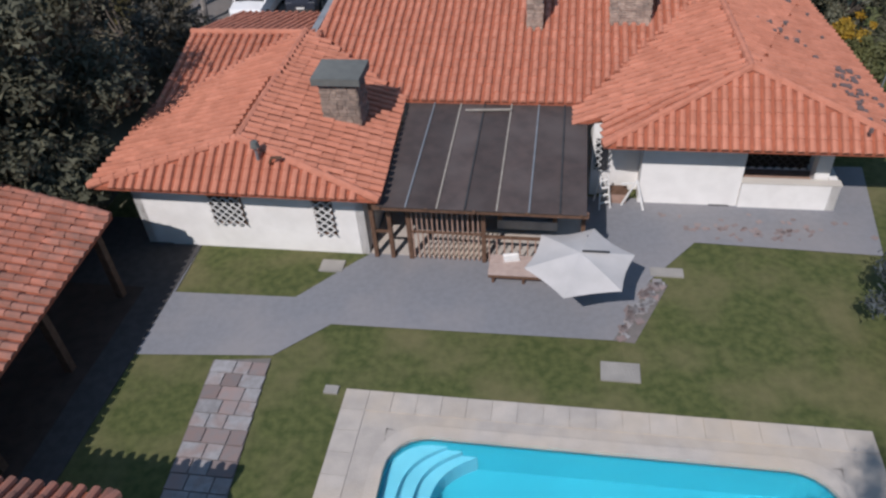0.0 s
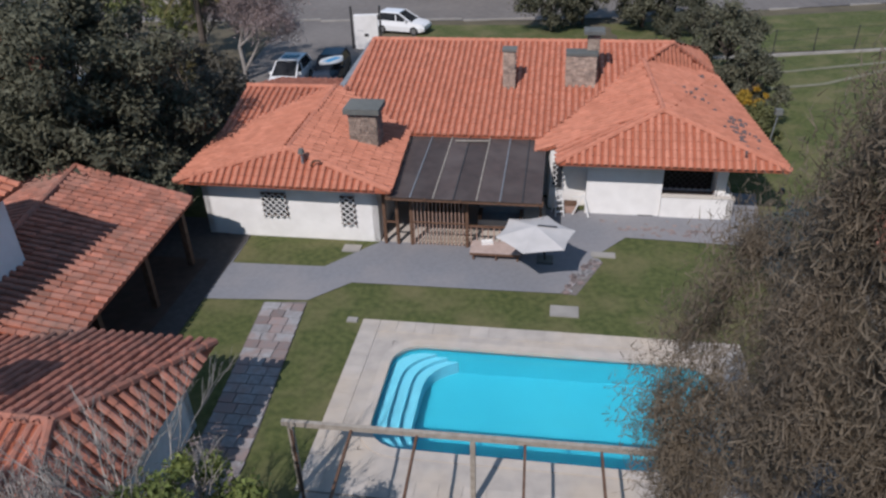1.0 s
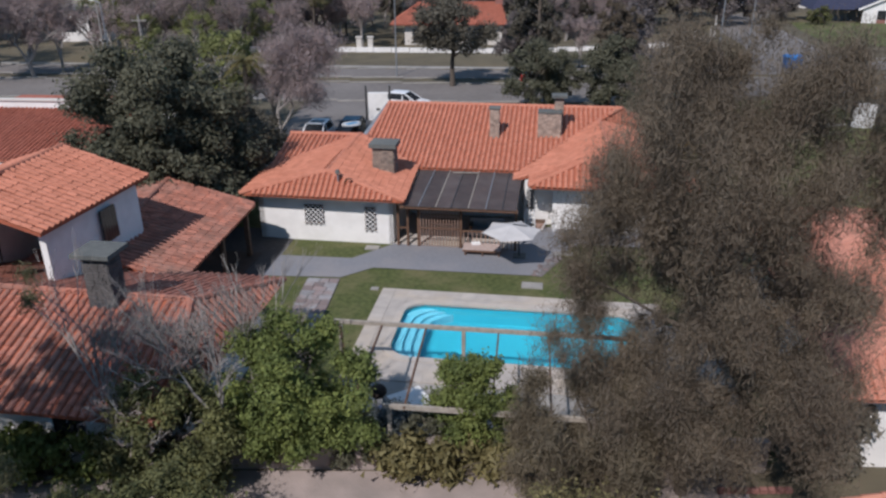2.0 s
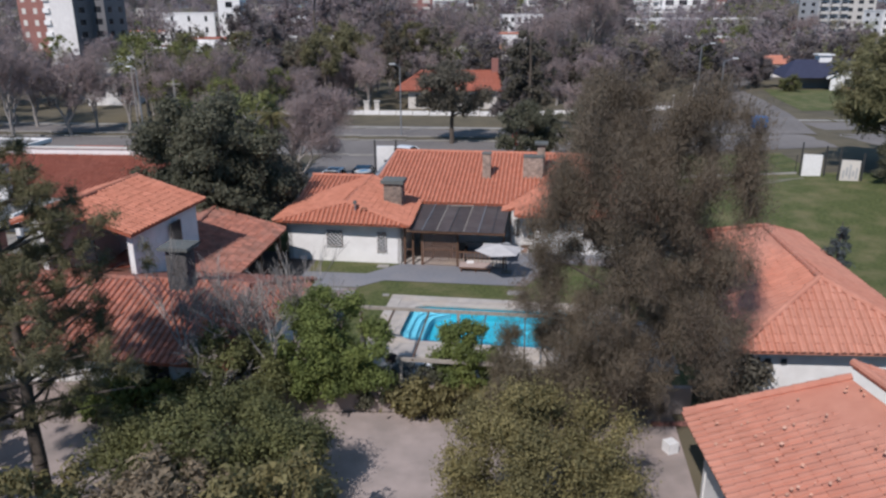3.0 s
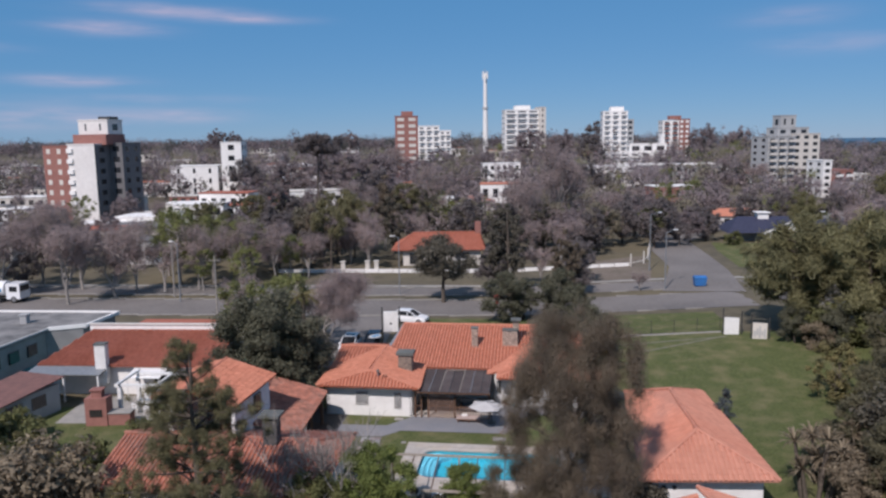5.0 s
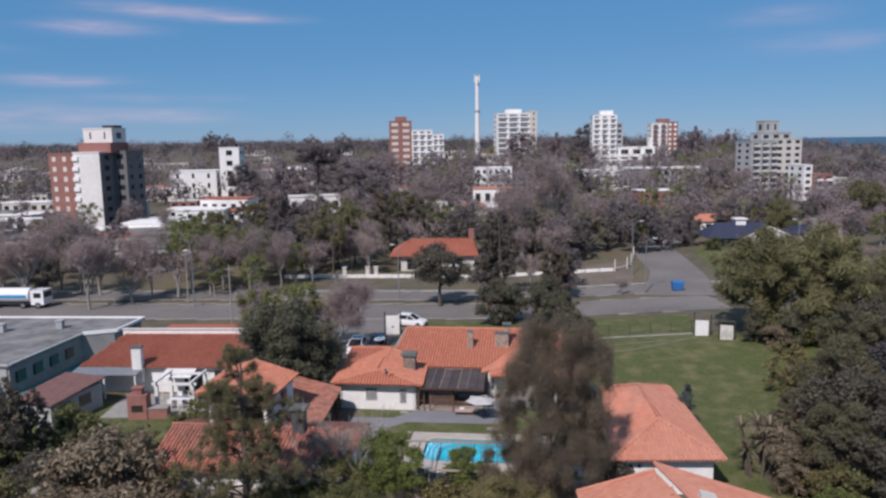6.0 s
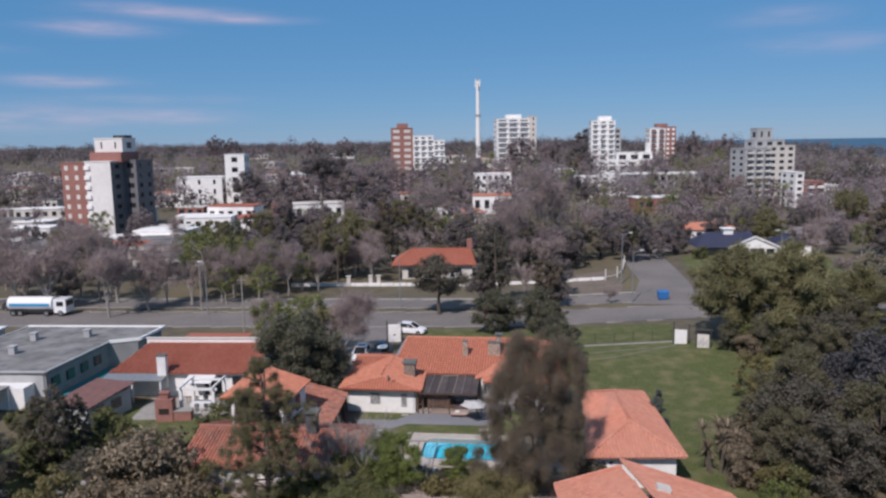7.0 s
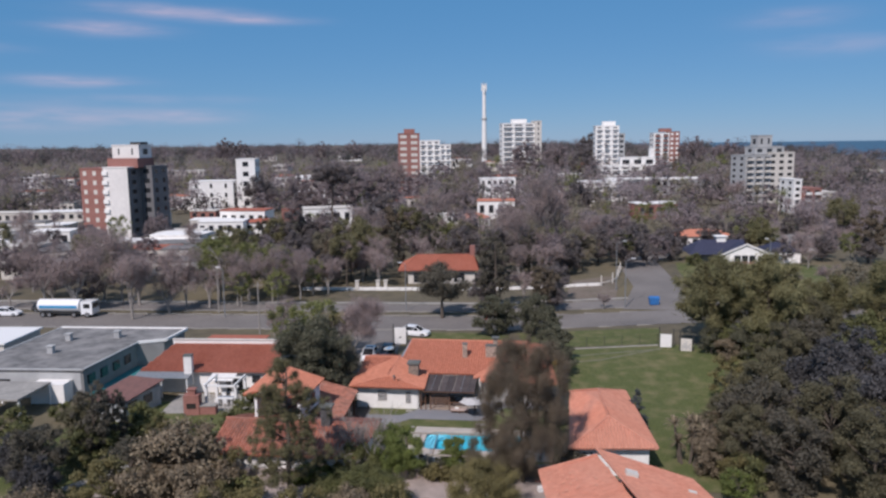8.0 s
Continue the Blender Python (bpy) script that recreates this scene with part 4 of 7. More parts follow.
# open porch with its one sloping roof
PZ = 2.6
tiled_roof(lh, [[(-6.45, -1.9, PZ), (-5.95, -10.6, PZ), (-9.5, -10.6, 3.42), (-10.9, -1.7, 3.6)], [(-10.9, -1.7, 3.6), (-9.5, -10.6, 3.42), (-12.5, -10.6, 2.9), (-13.5, -1.7, 3.0)]],
           [((-10.9, -1.7, 3.62), (-9.6, -10.4, 3.46)), ((-10.9, -1.75, 3.6), (-6.5, -1.95, PZ))], TILE_OLD, TILE_BED, "brownish weathered barrel tiles")
# floor and strip: the porch's deep shade is put into their near-black colours
part("porch_floor", Shape().box(-9.0, -6.3, -10.4, -2.0, -0.1, 0.05), material("shade_dark_floor", (0.07, 0.05, 0.042), (0.05, 0.036, 0.03), 3, 0.6), lh, "porch floor coloured dark to stand for the deep shade on it")
part("apron", Shape().box(-6.296, -5.365, -10.3, 0.0, -0.1, 0.04).box(-9.3, -6.296, -1.99, 1.2, -0.1, 0.04), material("shade_dark_strip", (0.075, 0.07, 0.07), (0.055, 0.052, 0.052), 4, 0.7), lh, "strip before the porch, coloured dark as the shade that falls there")
for v in (-2.4, -5.2, -8.2):
    part("post", Shape().box(-6.9, -6.7, v - 0.1, v + 0.1, 0, 2.5), WOOD, lh)
wall("wall", [(-9.0, -7.6), (-9.0, -2.0), (-13.4, -2.0)], 2.6, lh)
wall("wall", [(-9.2, -13.2), (-8.95, -7.7), (-13.6, -7.5), (-13.7, -13.2)], 5.55, lh)
tiled_roof(lh, [[(-8.6, -7.2, 5.68), (-8.85, -13.8, 5.68), (-12.2, -13.8, 6.75), (-12.2, -7.2, 6.75)], [(-12.2, -7.2, 6.75), (-12.2, -13.8, 6.75), (-14.5, -13.8, 6.05), (-14.5, -7.2, 6.05)]],
           [((-12.2, -7.2, 6.77), (-12.2, -13.8, 6.77))], TILE, TILE_BED, "orange tile roof of the upper storey")
w = part("window", Shape().box(-8.96, -8.88, -10.4, -9.5, 3.9, 5.2), DARKGLASS, lh, "dark upper window with bars")
g = Shape()
for k in range(6):
    g.box(-8.86, -8.84, -10.38 + k * 0.17, -10.36 + k * 0.17, 3.9, 5.2)
part("grille", g, DARKMETAL, w)
part("window", Shape().box(-11.9, -11.0, -13.3, -13.2, 4.3, 5.2), DARKGLASS, lh)
# front wing
FA = (-3.45, -14.5, 3.95)
tiled_roof(lh, [[(-6.2, -9.9, PZ), (-2.1, -9.95, PZ), FA, (-16, -14.4, 3.95), (-16, -9.9, PZ)], [(-2.1, -9.95, PZ), (-2.3, -18.9, 2.45), FA], [(-2.3, -18.9, 2.45), (-16, -18.9, 2.45), (-16, -14.4, 3.95), FA]],
           [(FA, (-2.1, -9.95, PZ)), (FA, (-2.3, -18.9, 2.45)), (FA, (-16, -14.4, 3.97))], TILE_OLD, TILE_BED, "weathered red and brown barrel tiles")
wall("wall", [(-16, -18.3), (-2.9, -18.3), (-2.9, -10.5), (-6.3, -10.5)], 2.4, lh)
part("window", Shape().box(-6.2, -5.2, -18.36, -18.28, 1.0, 2.0), DARKGLASS, lh)
stone_chimney("chimney", LOT @ pose(-6.2, -14.7, 3.8), 0.85, 0.75, 1.75, "dark sooty chimney with a wide flat slab", 0.14, 0.22, material("sooty_render", (0.13, 0.12, 0.115), (0.08, 0.075, 0.072), 3, 0.95))

# hip roofed house to the east
M_R = pose(15.3, 3.2, 0, 0, 0, -2)
rh = thing("house", M_R, "white house with a smooth salmon orange hip roof", "house")
e = [(-4.1, -5.4, 2.8), (3.7, -5.6, 2.8), (4.2, 9.2, 2.9), (-1.6, 9.3, 2.9)]
r0, r1 = (-0.1, -2.7, 4.7), (0.45, 4.6, 4.7)
tiled_roof(rh, [[e[0], e[1], r0], [e[1], e[2], r1, r0], [e[2], e[3], r1], [e[3], e[0], r0, r1]], [(r0, e[0]), (r0, e[1]), (r0, r1), (r1, e[2]), (r1, e[3])], TILE_PALE, TILE_PALE, "salmon tiled hip roof")
wall("wall", [(-1.1, 8.6), (-3.5, -4.8), (3.1, -4.9), (3.6, 8.6), (-1.1, 8.6)], 2.75, rh)
for x in (-2.6, -2.0):
    part("vent", Shape().box(x - 0.1, x + 0.1, -4.9, -4.8, 2.0, 2.2), DARKMETAL, rh)
# south house, seen from above
sh = thing("house", Matrix(), "house with a worn salmon tile roof and a skylight", "house")
tiled_roof(sh, [[(7.7, -6.5, 2.85), (12.3, -7.2, 4.4), (13.3, -16, 4.4), (7.4, -17, 2.85)], [(12.3, -7.2, 4.85), (19.5, -9.0, 2.9), (20.5, -17, 2.9), (13.3, -16, 4.85)]],
           [((12.3, -7.2, 4.9), (13.3, -16, 4.9)), ((7.7, -6.5, 2.87), (12.3, -7.2, 4.43)), ((12.3, -7.2, 4.87), (19.5, -9.0, 2.93))], TILE_PALE, TILE_PALE, "worn salmon tiles with pale chipped patches")
wall("wall", [(8.1, -16.6), (8.3, -7.1), (12.4, -7.7), (19.0, -9.4), (19.8, -16.4), (13.3, -15.8), (8.1, -16.6)][::-1], 2.7, sh)
part("gable", Shape().add([(8.1, -16.6, 2.7), (13.3, -15.75, 2.7), (13.3, -15.75, 4.4), (13.3, -15.65, 2.7), (8.1, -16.5, 2.7), (13.3, -15.65, 4.4)], [(0, 1, 2), (3, 4, 5), (0, 2, 5, 4)]), WHITE, sh)
part("gable", Shape().add([(19.8, -16.4, 2.7), (13.3, -15.75, 2.7), (13.3, -15.75, 4.8), (13.3, -15.65, 2.7), (19.8, -16.3, 2.7), (13.3, -15.65, 4.8)], [(0, 2, 1), (3, 5, 4), (0, 4, 5, 2)]), WHITE, sh)
chips = Shape()
rndc = random.Random(14)
for _ in range(60):
    x, y = rndc.uniform(7.9, 12.4), rndc.uniform(-12.5, -6.9)
    z = 2.85 + (x - 7.7) * 0.335 + 0.1
    r = rndc.uniform(0.015, 0.055)
    chips.box(-r, r, -r * 0.8, r * 0.8, 0, 0.02, pose(x, y, z, 0, -18, rndc.uniform(0, 90)))
tagged(part("lichen_patch", chips, TILE_LICHEN, sh, "pale lichen patches on the tiles"), kind="stuff")
part("skylight", Shape().box(-0.45, 0.45, -0.35, 0.35, 0, 0.35, pose(13.9, -11.3, 4.55, 0, 14, -8)), CREAM, sh, "pale boxed skylight")
part("skylight", Shape().box(-0.3, 0.3, -0.2, 0.2, 0, 0.2, pose(18.4, -11.8, 3.25, 0, 14, -8)), CREAM, sh)

# boundary wall and lane behind the garden
bw = Shape()
bw.box(-22, -0.5, -0.12, 0.12, 0, 1.1).box(-0.5, 9.2, -0.12, 0.12, 0, 1.1)
solo("garden_wall", bw, CONC_OLD, pose(0.5, -1.45, 0, 0, 0, -1.5), "stained low boundary wall at the back of the garden", "wall", kind="structure")
sheet("lane", [(-30, -9.5), (12, -7.6), (8.3, -7.0), (9.0, -1.8), (-30, -1.0)], CONC_OLD, "stained reddish concrete yard behind the garden wall", "yard", Matrix(), 0.012)
br = thing("brick_stack", pose(9.0, -2.6, 0.01), "row of hollow bricks lying in the yard", "bricks")
for i in range(9):
    part("brick", Shape().box(-1.0 + i * 0.24, -0.8 + i * 0.24, -0.1, 0.05, 0, 0.14), BRICKRED, br)
solo("plastic_crate", Shape().box(-0.2, 0.2, -0.2, 0.2, 0, 0.4), IRON, pose(8.2, -4.3, 0.012, 0, 0, 20), "white plastic crate on the yard", "crate")

# --- house with red roof and white parapet, west ---
wh = thing("house", pose(-27.5, 22.7, 0, 0, 0, -5.5), "long white house with a deep red tile roof and white parapet", "house")
tiled_roof(wh, [[(-8.2, -0.3, 2.8), (8.2, -0.3, 2.8), (7.6, 6.6, 4.25), (-6.8, 6.6, 4.25)]], [], TILE_RED, TILE_RED, "deep red tile roof")
part("parapet", Shape().box(-7.0, 7.8, 6.6, 6.9, 2.5, 4.75), WHITE, wh, "white parapet")
part("coping", Shape().box(-7.1, 7.9, 6.5, 7.0, 4.75, 4.85), CREAM, wh)
part("rear_roof", Shape().box(-4, 4, 8.0, 12.0, 3.9, 4.0), TILE_RED, wh)
wall("wall", [(-7.8, 6.6), (-7.8, 0.3), (7.8, 0.3), (7.8, 12), (-7.8, 12), (-7.8, 6.6)], 2.72, wh)
part("awning", Shape().add([(-8.3, -0.3, 2.75), (-1.6, -0.3, 2.75), (-1.6, -2.0, 2.5), (-8.3, -2.0, 2.5), (-8.3, -0.3, 2.67), (-1.6, -0.3, 2.67), (-1.6, -2.0, 2.42), (-8.3, -2.0, 2.42)], [(0, 3, 2, 1), (4, 5, 6, 7), (2, 3, 7, 6), (0, 4, 7, 3), (1, 2, 6, 5)]), GREYMETAL, wh, "pale corrugated awning")
for x in (-8.0, -4.9, -1.8):
    part("post", Shape().box(x - 0.06, x + 0.06, -1.95, -1.83, 0, 2.45), IRON, wh)
part("window", Shape().box(5.3, 6.3, 0.2, 0.32, 1.3, 2.2), DARKGLASS, wh)
part("window", Shape().box(2.2, 4.3, 0.2, 0.32, 0.2, 2.2), DARKGLASS, wh)
c = stone_chimney("chimney", pose(-29.6, 22.4, 2.2), 0.9, 0.7, 2.6, "white rendered chimney with a flat cap", 0.12, 0.08, WHITE)
bb = thing("brick_barbecue", pose(-27.2, 16.0, 0), "red brick barbecue with a stepped flue", "barbecue")
part("hearth", Shape().box(-0.95, 0.75, -0.6, 0.6, 0, 2.25), BRICKRED, bb)
part("firebox", Shape().box(-0.6, 0.4, -0.63, -0.598, 0.75, 1.35), DARKROOM, bb)
part("flue", Shape().box(-0.5, 0.3, -0.32, 0.32, 2.25, 2.8).box(-0.6, 0.4, -0.42, 0.42, 2.8, 2.9), BRICKRED, bb)
part("side_bench", Shape().box(0.752, 2.5, -0.5, 0.5, 0, 0.95), BRICKRED, bb)
part("worktop", Shape().box(0.752, 2.56, -0.56, 0.56, 0.95, 1.02), CONC, bb)
wp_ = thing("white_pergola", pose(-24.5, 19.3, 0, 0, 0, -5), "white timber pergola with a table under it", "pergola")
for x in (-1.7, 1.7):
    for y in (-1.6, 1.6):
        part("post", Shape().box(x - 0.15, x + 0.15, y - 0.15, y + 0.15, 0, 2.4), IRON, wp_)
for y in (-1.6, 1.6):
    part("beam", Shape().box(-2.1, 2.1, y - 0.1, y + 0.1, 2.4, 2.62), IRON, wp_)
for x in (-1.7, 1.7):
    part("beam", Shape().box(x - 0.09, x + 0.09, -2.0, 2.0, 2.624, 2.8), IRON, wp_)
wt_ = thing("garden_table", pose(-24.5, 19.0, 0, 0, 0, -5), "white slatted garden table", "table")
for k in range(5):
    part("slat", Shape().box(-1.0, 1.0, -0.5 + k * 0.2, -0.31 + k * 0.2, 0.7, 0.75), IRON, wt_)
for x in (-0.85, 0.77):
    for y in (-0.42, 0.34):
        part("leg", Shape().box(x, x + 0.08, y, y + 0.08, 0, 0.7), IRON, wt_)


def garden_chair(x, y, turn):
    t = thing("garden_chair", pose(x, y, 0, 0, 0, turn), "white slatted garden chair by the table", "chair", "chairs round the garden table")
    part("seat", Shape().box(-0.24, 0.24, -0.24, 0.24, 0.42, 0.46), IRON, t)
    part("backrest", Shape().box(-0.24, 0.24, 0.2, 0.25, 0.5, 0.95), IRON, t)
    for a in (-0.22, 0.18):
        for b_ in (-0.22, 0.2):
            part("leg", Shape().box(a, a + 0.04, b_, b_ + 0.04, 0, 0.42), IRON, t)


for x_, y_, a_ in ((-25.2, 18.1, 170), (-24.3, 18.0, 185), (-25.0, 20.0, 5), (-24.0, 19.9, -8), (-22.9, 18.9, -95)):
    garden_chair(x_, y_, a_)
aw = thing("awning", pose(-25.4, 21.4, 0, 0, 0, -5.5), "white cloth awning on slim posts by the house wall", "awning")
part("cloth", Shape().add([(-1.5, -0.9, 2.25), (1.5, -0.9, 2.25), (1.5, 0.9, 2.6), (-1.5, 0.9, 2.6), (-1.5, -0.9, 2.2), (1.5, -0.9, 2.2), (1.5, 0.9, 2.55), (-1.5, 0.9, 2.55)], [(0, 1, 2, 3), (7, 6, 5, 4), (0, 4, 5, 1), (1, 5, 6, 2), (2, 6, 7, 3), (3, 7, 4, 0)]), IRON, aw)
for x in (-1.4, 1.4):
    part("post", Shape().tube((x, -0.8, 0), (x, -0.8, 2.22), 0.04), IRON, aw)
sheet("patio_west", [(-31, 16.2), (-21.2, 15.6), (-20.4, 22.0), (-31, 22.6)], CONC, "worn concrete yard round the garden table", "patio", Matrix(), 0.016)

# flat roofed complex farther west
fh = thing("house", pose(-46, 30, 0, 0, 0, -4), "large low house with a grey membrane flat roof", "house")
fl = [(-10.5, -7.6), (4.8, -7.9), (5.9, 4.0), (9.2, 5.4), (9.8, 11.3), (-9.0, 12.0), (-9.6, 3.0)]
# render of a darker grey than the front wall's
part("wall", Shape().prism([(x * 0.97, y * 0.97) for x, y in fl], -1, 3.2), material("darker_grey_render", (0.27, 0.262, 0.255), (0.22, 0.215, 0.21), 1.0, 0.9, c3=(0.17, 0.165, 0.16), stain=0.5, big=0.3), fh)
part("front_wall", Shape().box(-9.8, 4.4, -7.75, -7.66, 0, 3.1), GREYWALL, fh)
part("roof", Shape().prism(fl, 3.2, 3.5), FLATROOF, fh, "grey weathered membrane roof")
for (ax, ay), (bx, by) in zip(fl, fl[1:] + fl[:1]):
    part("parapet", Shape().bar((ax, ay, 3.5), (bx, by, 3.5), 0.28, 0.16 if by < 5 else 0.34), GREYWALL if by < 5 else WHITE, fh)
for k in range(4):
    y_ = -6.9 + k * 2.6
    x_ = 0.97 * (4.8 + 1.1 * (y_ + 7.9) / 11.9)
    part("window", Shape().box(x_ - 0.2, x_ + 0.18, y_, y_ + 1.5, 1.4, 2.5), DARKGLASS, fh)
part("window", Shape().box(-6.5, -4.2, -7.82, -7.7, 0.6, 2.3), DARKGLASS, fh)
part("lower_wing", Shape().box(-0.6, 3.4, -9.8, -7.8, 0, 2.3), WHITE, fh, "lower white wing before the flat roof")
wb2 = thing("house", pose(-61.5, 38.6, 0, 0, 0, -4), "low house with a bright white flat roof", "house")
part("wall", Shape().box(-5.5, 4.0, -4.2, 4.2, -0.5, 3.4), CREAM, wb2)
part("roof", Shape().box(-5.8, 4.3, -4.5, 4.5, 3.4, 3.62), IRON, wb2)
for k in range(3):
    part("window", Shape().box(-4.6 + k * 2.8, -3.0 + k * 2.8, -4.3, -4.15, 1.0, 2.3), DARKGLASS, wb2)
for x, y in ((-4, 5), (2, 6.5), (-3.0, -1)):
    part("roof_vent", Shape().box(x - 0.35, x + 0.35, y - 0.35, y + 0.35, 3.5, 4.4).box(x - 0.45, x + 0.45, y - 0.45, y + 0.45, 4.4, 4.5), GREYWALL, fh)
solo("pool_cover_wall", Shape().box(-3.2, 2.2, -6.0, 12.0, 0, 0.35), TEAL, pose(-38.0, 28.0, 0, 0, 0, -8), "teal painted yard between two houses", "wall", kind="structure")
sd = thing("shed", pose(-34.9, 17.2, 0, 0, 0, -20), "small shed with a reddish brown sloping roof", "shed")
part("wall", Shape().box(-2.0, 2.0, -3, 3, 0, 2.3), GREYWALL, sd)
part("roof", Shape().add([(-2.4, -3.3, 2.3), (2.4, -3.3, 2.3), (2.4, 3.3, 2.9), (-2.4, 3.3, 2.9), (-2.4, -3.3, 2.2), (2.4, -3.3, 2.2), (2.4, 3.3, 2.8), (-2.4, 3.3, 2.8)], [(0, 1, 2, 3), (7, 6, 5, 4), (0, 4, 5, 1), (1, 5, 6, 2), (2, 6, 7, 3), (3, 7, 4, 0)]), material("brown_roof", (0.2, 0.1, 0.085), (0.15, 0.08, 0.07), 2), sd)
part("window", Shape().box(-1, 0.2, -3.05, -2.98, 0.9, 1.8), DARKGLASS, sd)
for k in range(2):
    part("window", Shape().box(1.98, 2.05, -2.2 + k * 2.4, -0.8 + k * 2.4, 0.9, 1.9), DARKGLASS, sd)
cp = thing("carport", pose(-47.5, 17.5, 0, 0, 0, -6), "white open carport with a flat roof", "carport")
part("roof", Shape().box(-4, 2.4, -3, 3, 2.4, 2.6), CONC, cp)
for x in (-3.6, 2.2):
    for y in (-2.8, 2.6):
        part("post", Shape().box(x, x + 0.2, y, y + 0.2, 0, 2.4), IRON, cp)

# ---- street ----
def strip(name, y_left, y_right, mat, label, category, lift, x0=-260, x1=260, d0=0.0, d1=6.0):
    """A band that runs along the street; its near edge is given at x = -40 and x = 30."""
    k = (y_right - y_left) / 70
    f = lambda x, d: y_left + k * (x + 40) + d
    return sheet(name, [(x0, f(x0, d0)), (x1, f(x1, d0)), (x1, f(x1, d1)), (x0, f(x0, d1))], mat, label, category, Matrix(), lift, 10)


strip("road", 57.6, 50.0, ASPHALT, "grey asphalt street, near carriageway", "road", 0.02, d0=0, d1=10.2)
strip("road", 57.6, 50.0, ASPHALT, "grey asphalt street, far carriageway", "road", 0.02, d0=13.4, d1=19.4)
strip("pavement", 57.6, 50.0, CONC, "pale concrete footpath beyond the street", "pavement", 0.024, d0=20.5, d1=21.7)
for d in (-0.15, 10.2, 13.25, 19.4):
    s = Shape()
    x = -160
    while x < 34:
        y = 57.6 - 0.1086 * (x + 40) + d
        s.box(x, x + 5.9, -0.08, 0.08, 0, 0.14, Matrix.Translation((0, y, ground_z(x, y))))
        x += 6
    solo("kerb", s, CONC, Matrix(), "pale concrete kerb along the street", "kerb", kind="structure")
# side street to the north-east
sheet("side_road", [(33, 62), (43.5, 58), (48, 75), (50, 86), (54, 110), (75, 140), (68, 142), (47, 112), (42.5, 98), (40, 80)], ASPHALT, "curving grey side street", "road", Matrix(), 0.03, 6)
sheet("lawn_corner", [(51, 78), (90, 82), (90, 100), (58, 108), (54.5, 96)], GRASS, "bright green corner lawn", "lawn", Matrix(), 0.012, 6)
sheet("soil_bank", [(24, 71), (33.5, 69), (37, 80), (39, 92), (30, 90)], GRAVEL, "bare brown soil bank at the corner", "soil", Matrix(), 0.014, 6)
# drive beside the house
sheet("driveway", [(-14, 30), (-6.2, 29), (-5.2, 44), (-6.5, 54), (-13, 55), (-13, 40)], ASPHALT, "dark driveway with parked cars", "driveway", Matrix(), 0.02, 3)

# long white wall beyond the street
fw = Shape()
for k in range(24):
    x = -27 + k * 2.55
    y = 89.2 - (x + 27) * 0.1
    fw.box(x, x + 2.45, -0.12, 0.12, -0.4, 0.62, Matrix.Translation((0, y, ground_z(x, y))))
solo("garden_wall", fw, WHITE, Matrix(), "low white wall beyond the street", "wall", kind="structure")
gp = thing("gate_piers", pose(0, 88.2, -0.85), "pale stone gate piers before the far house", "gate pier")
for x in (-15.5, -11.2, -9.6, 4.2, 5.8):
    part("pier", Shape().box(x - 0.35, x + 0.35, -0.35, 0.35, -0.1, 1.9).box(x - 0.45, x + 0.45, -0.45, 0.45, 1.9, 2.05), CREAM, gp)

# pale posts and rail round the street corner
cf = thing("corner_fence", Matrix(), "pale posts with a rail round the street corner", "fence")
ring_pts = [(34.2, 82.6), (37.0, 84.5), (38.8, 88.0), (40.2, 92.0), (41.6, 96.0), (43.0, 100.0)]
for (ax, ay), (bx, by) in zip(ring_pts, ring_pts[1:]):
    za, zb = ground_z(ax, ay), ground_z(bx, by)
    part("post", Shape().tube((ax, ay, za - 0.2), (ax, ay, za + 2.2), 0.13, 0.11, 8), CREAM, cf)
    part("rail", Shape().bar((ax, ay, za + 0.6), (bx, by, zb + 0.6), 0.1, 0.12), CREAM, cf)
# fence along the verge: posts and mesh rails
fn = thing("fence", Matrix(), "thin dark wire fence with slim posts along the lawn", "fence")
for k in range(9):
    x = 11.5 + k * 2.45
    y = 38.3 - (x - 11.5) * 0.09
    z = ground_z(x, y)
    part("post", Shape().tube((x, y, z), (x, y, z + 1.7), 0.035, n=5), DARKMETAL, fn)
    if k < 8:
        for h in (0.5, 1.0, 1.6):
            part("wire", Shape().tube((x, y, z + h), (x + 2.45, y - 0.22, ground_z(x + 2.45, y) + h), 0.012, n=3), DARKMETAL, fn)
solo("fence_base", Shape().bar((11.5, 38.2, ground_z(11.5, 38) + 0.05), (31.2, 36.5, ground_z(31.2, 36.5) + 0.05), 0.2, 0.2), CONC, Matrix(), "pale concrete footing of the fence", "footing", kind="structure")
gt = thing("gate", pose(31.9, 35.4, ground_z(31.9, 35.4) - 0.25, 0, 0, -18), "white sheet metal gate panel between dark posts", "gate")
part("panel", Shape().box(-0.75, 0.75, -0.05, 0.05, 0.1, 2.1), IRON, gt)
for k in range(4):
    part("rib", Shape().box(-0.72 + k * 0.47, -0.68 + k * 0.47, -0.07, -0.05, 0.12, 2.08), IRON, gt)
part("post", Shape().box(-0.93, -0.81, -0.06, 0.06, 0, 3.1), DARKMETAL, gt)
part("post", Shape().box(0.95, 1.07, -0.06, 0.06, 0, 2.9), DARKMETAL, gt)
gt2 = thing("gate", pose(33.9, 32.9, ground_z(33.9, 32.9) - 0.25, 0, 0, -22), "white gate panel with faded grey stencil marks", "gate")
part("panel", Shape().box(-0.75, 0.65, -0.05, 0.05, 0.1, 1.95), CREAM, gt2)
for k in range(5):
    part("mark", Shape().box(-0.6 + k * 0.24, -0.45 + k * 0.24, -0.056, -0.05, 0.4 + 0.25 * (k % 2), 1.1 + 0.25 * (k % 3)), GREYWALL, gt2)
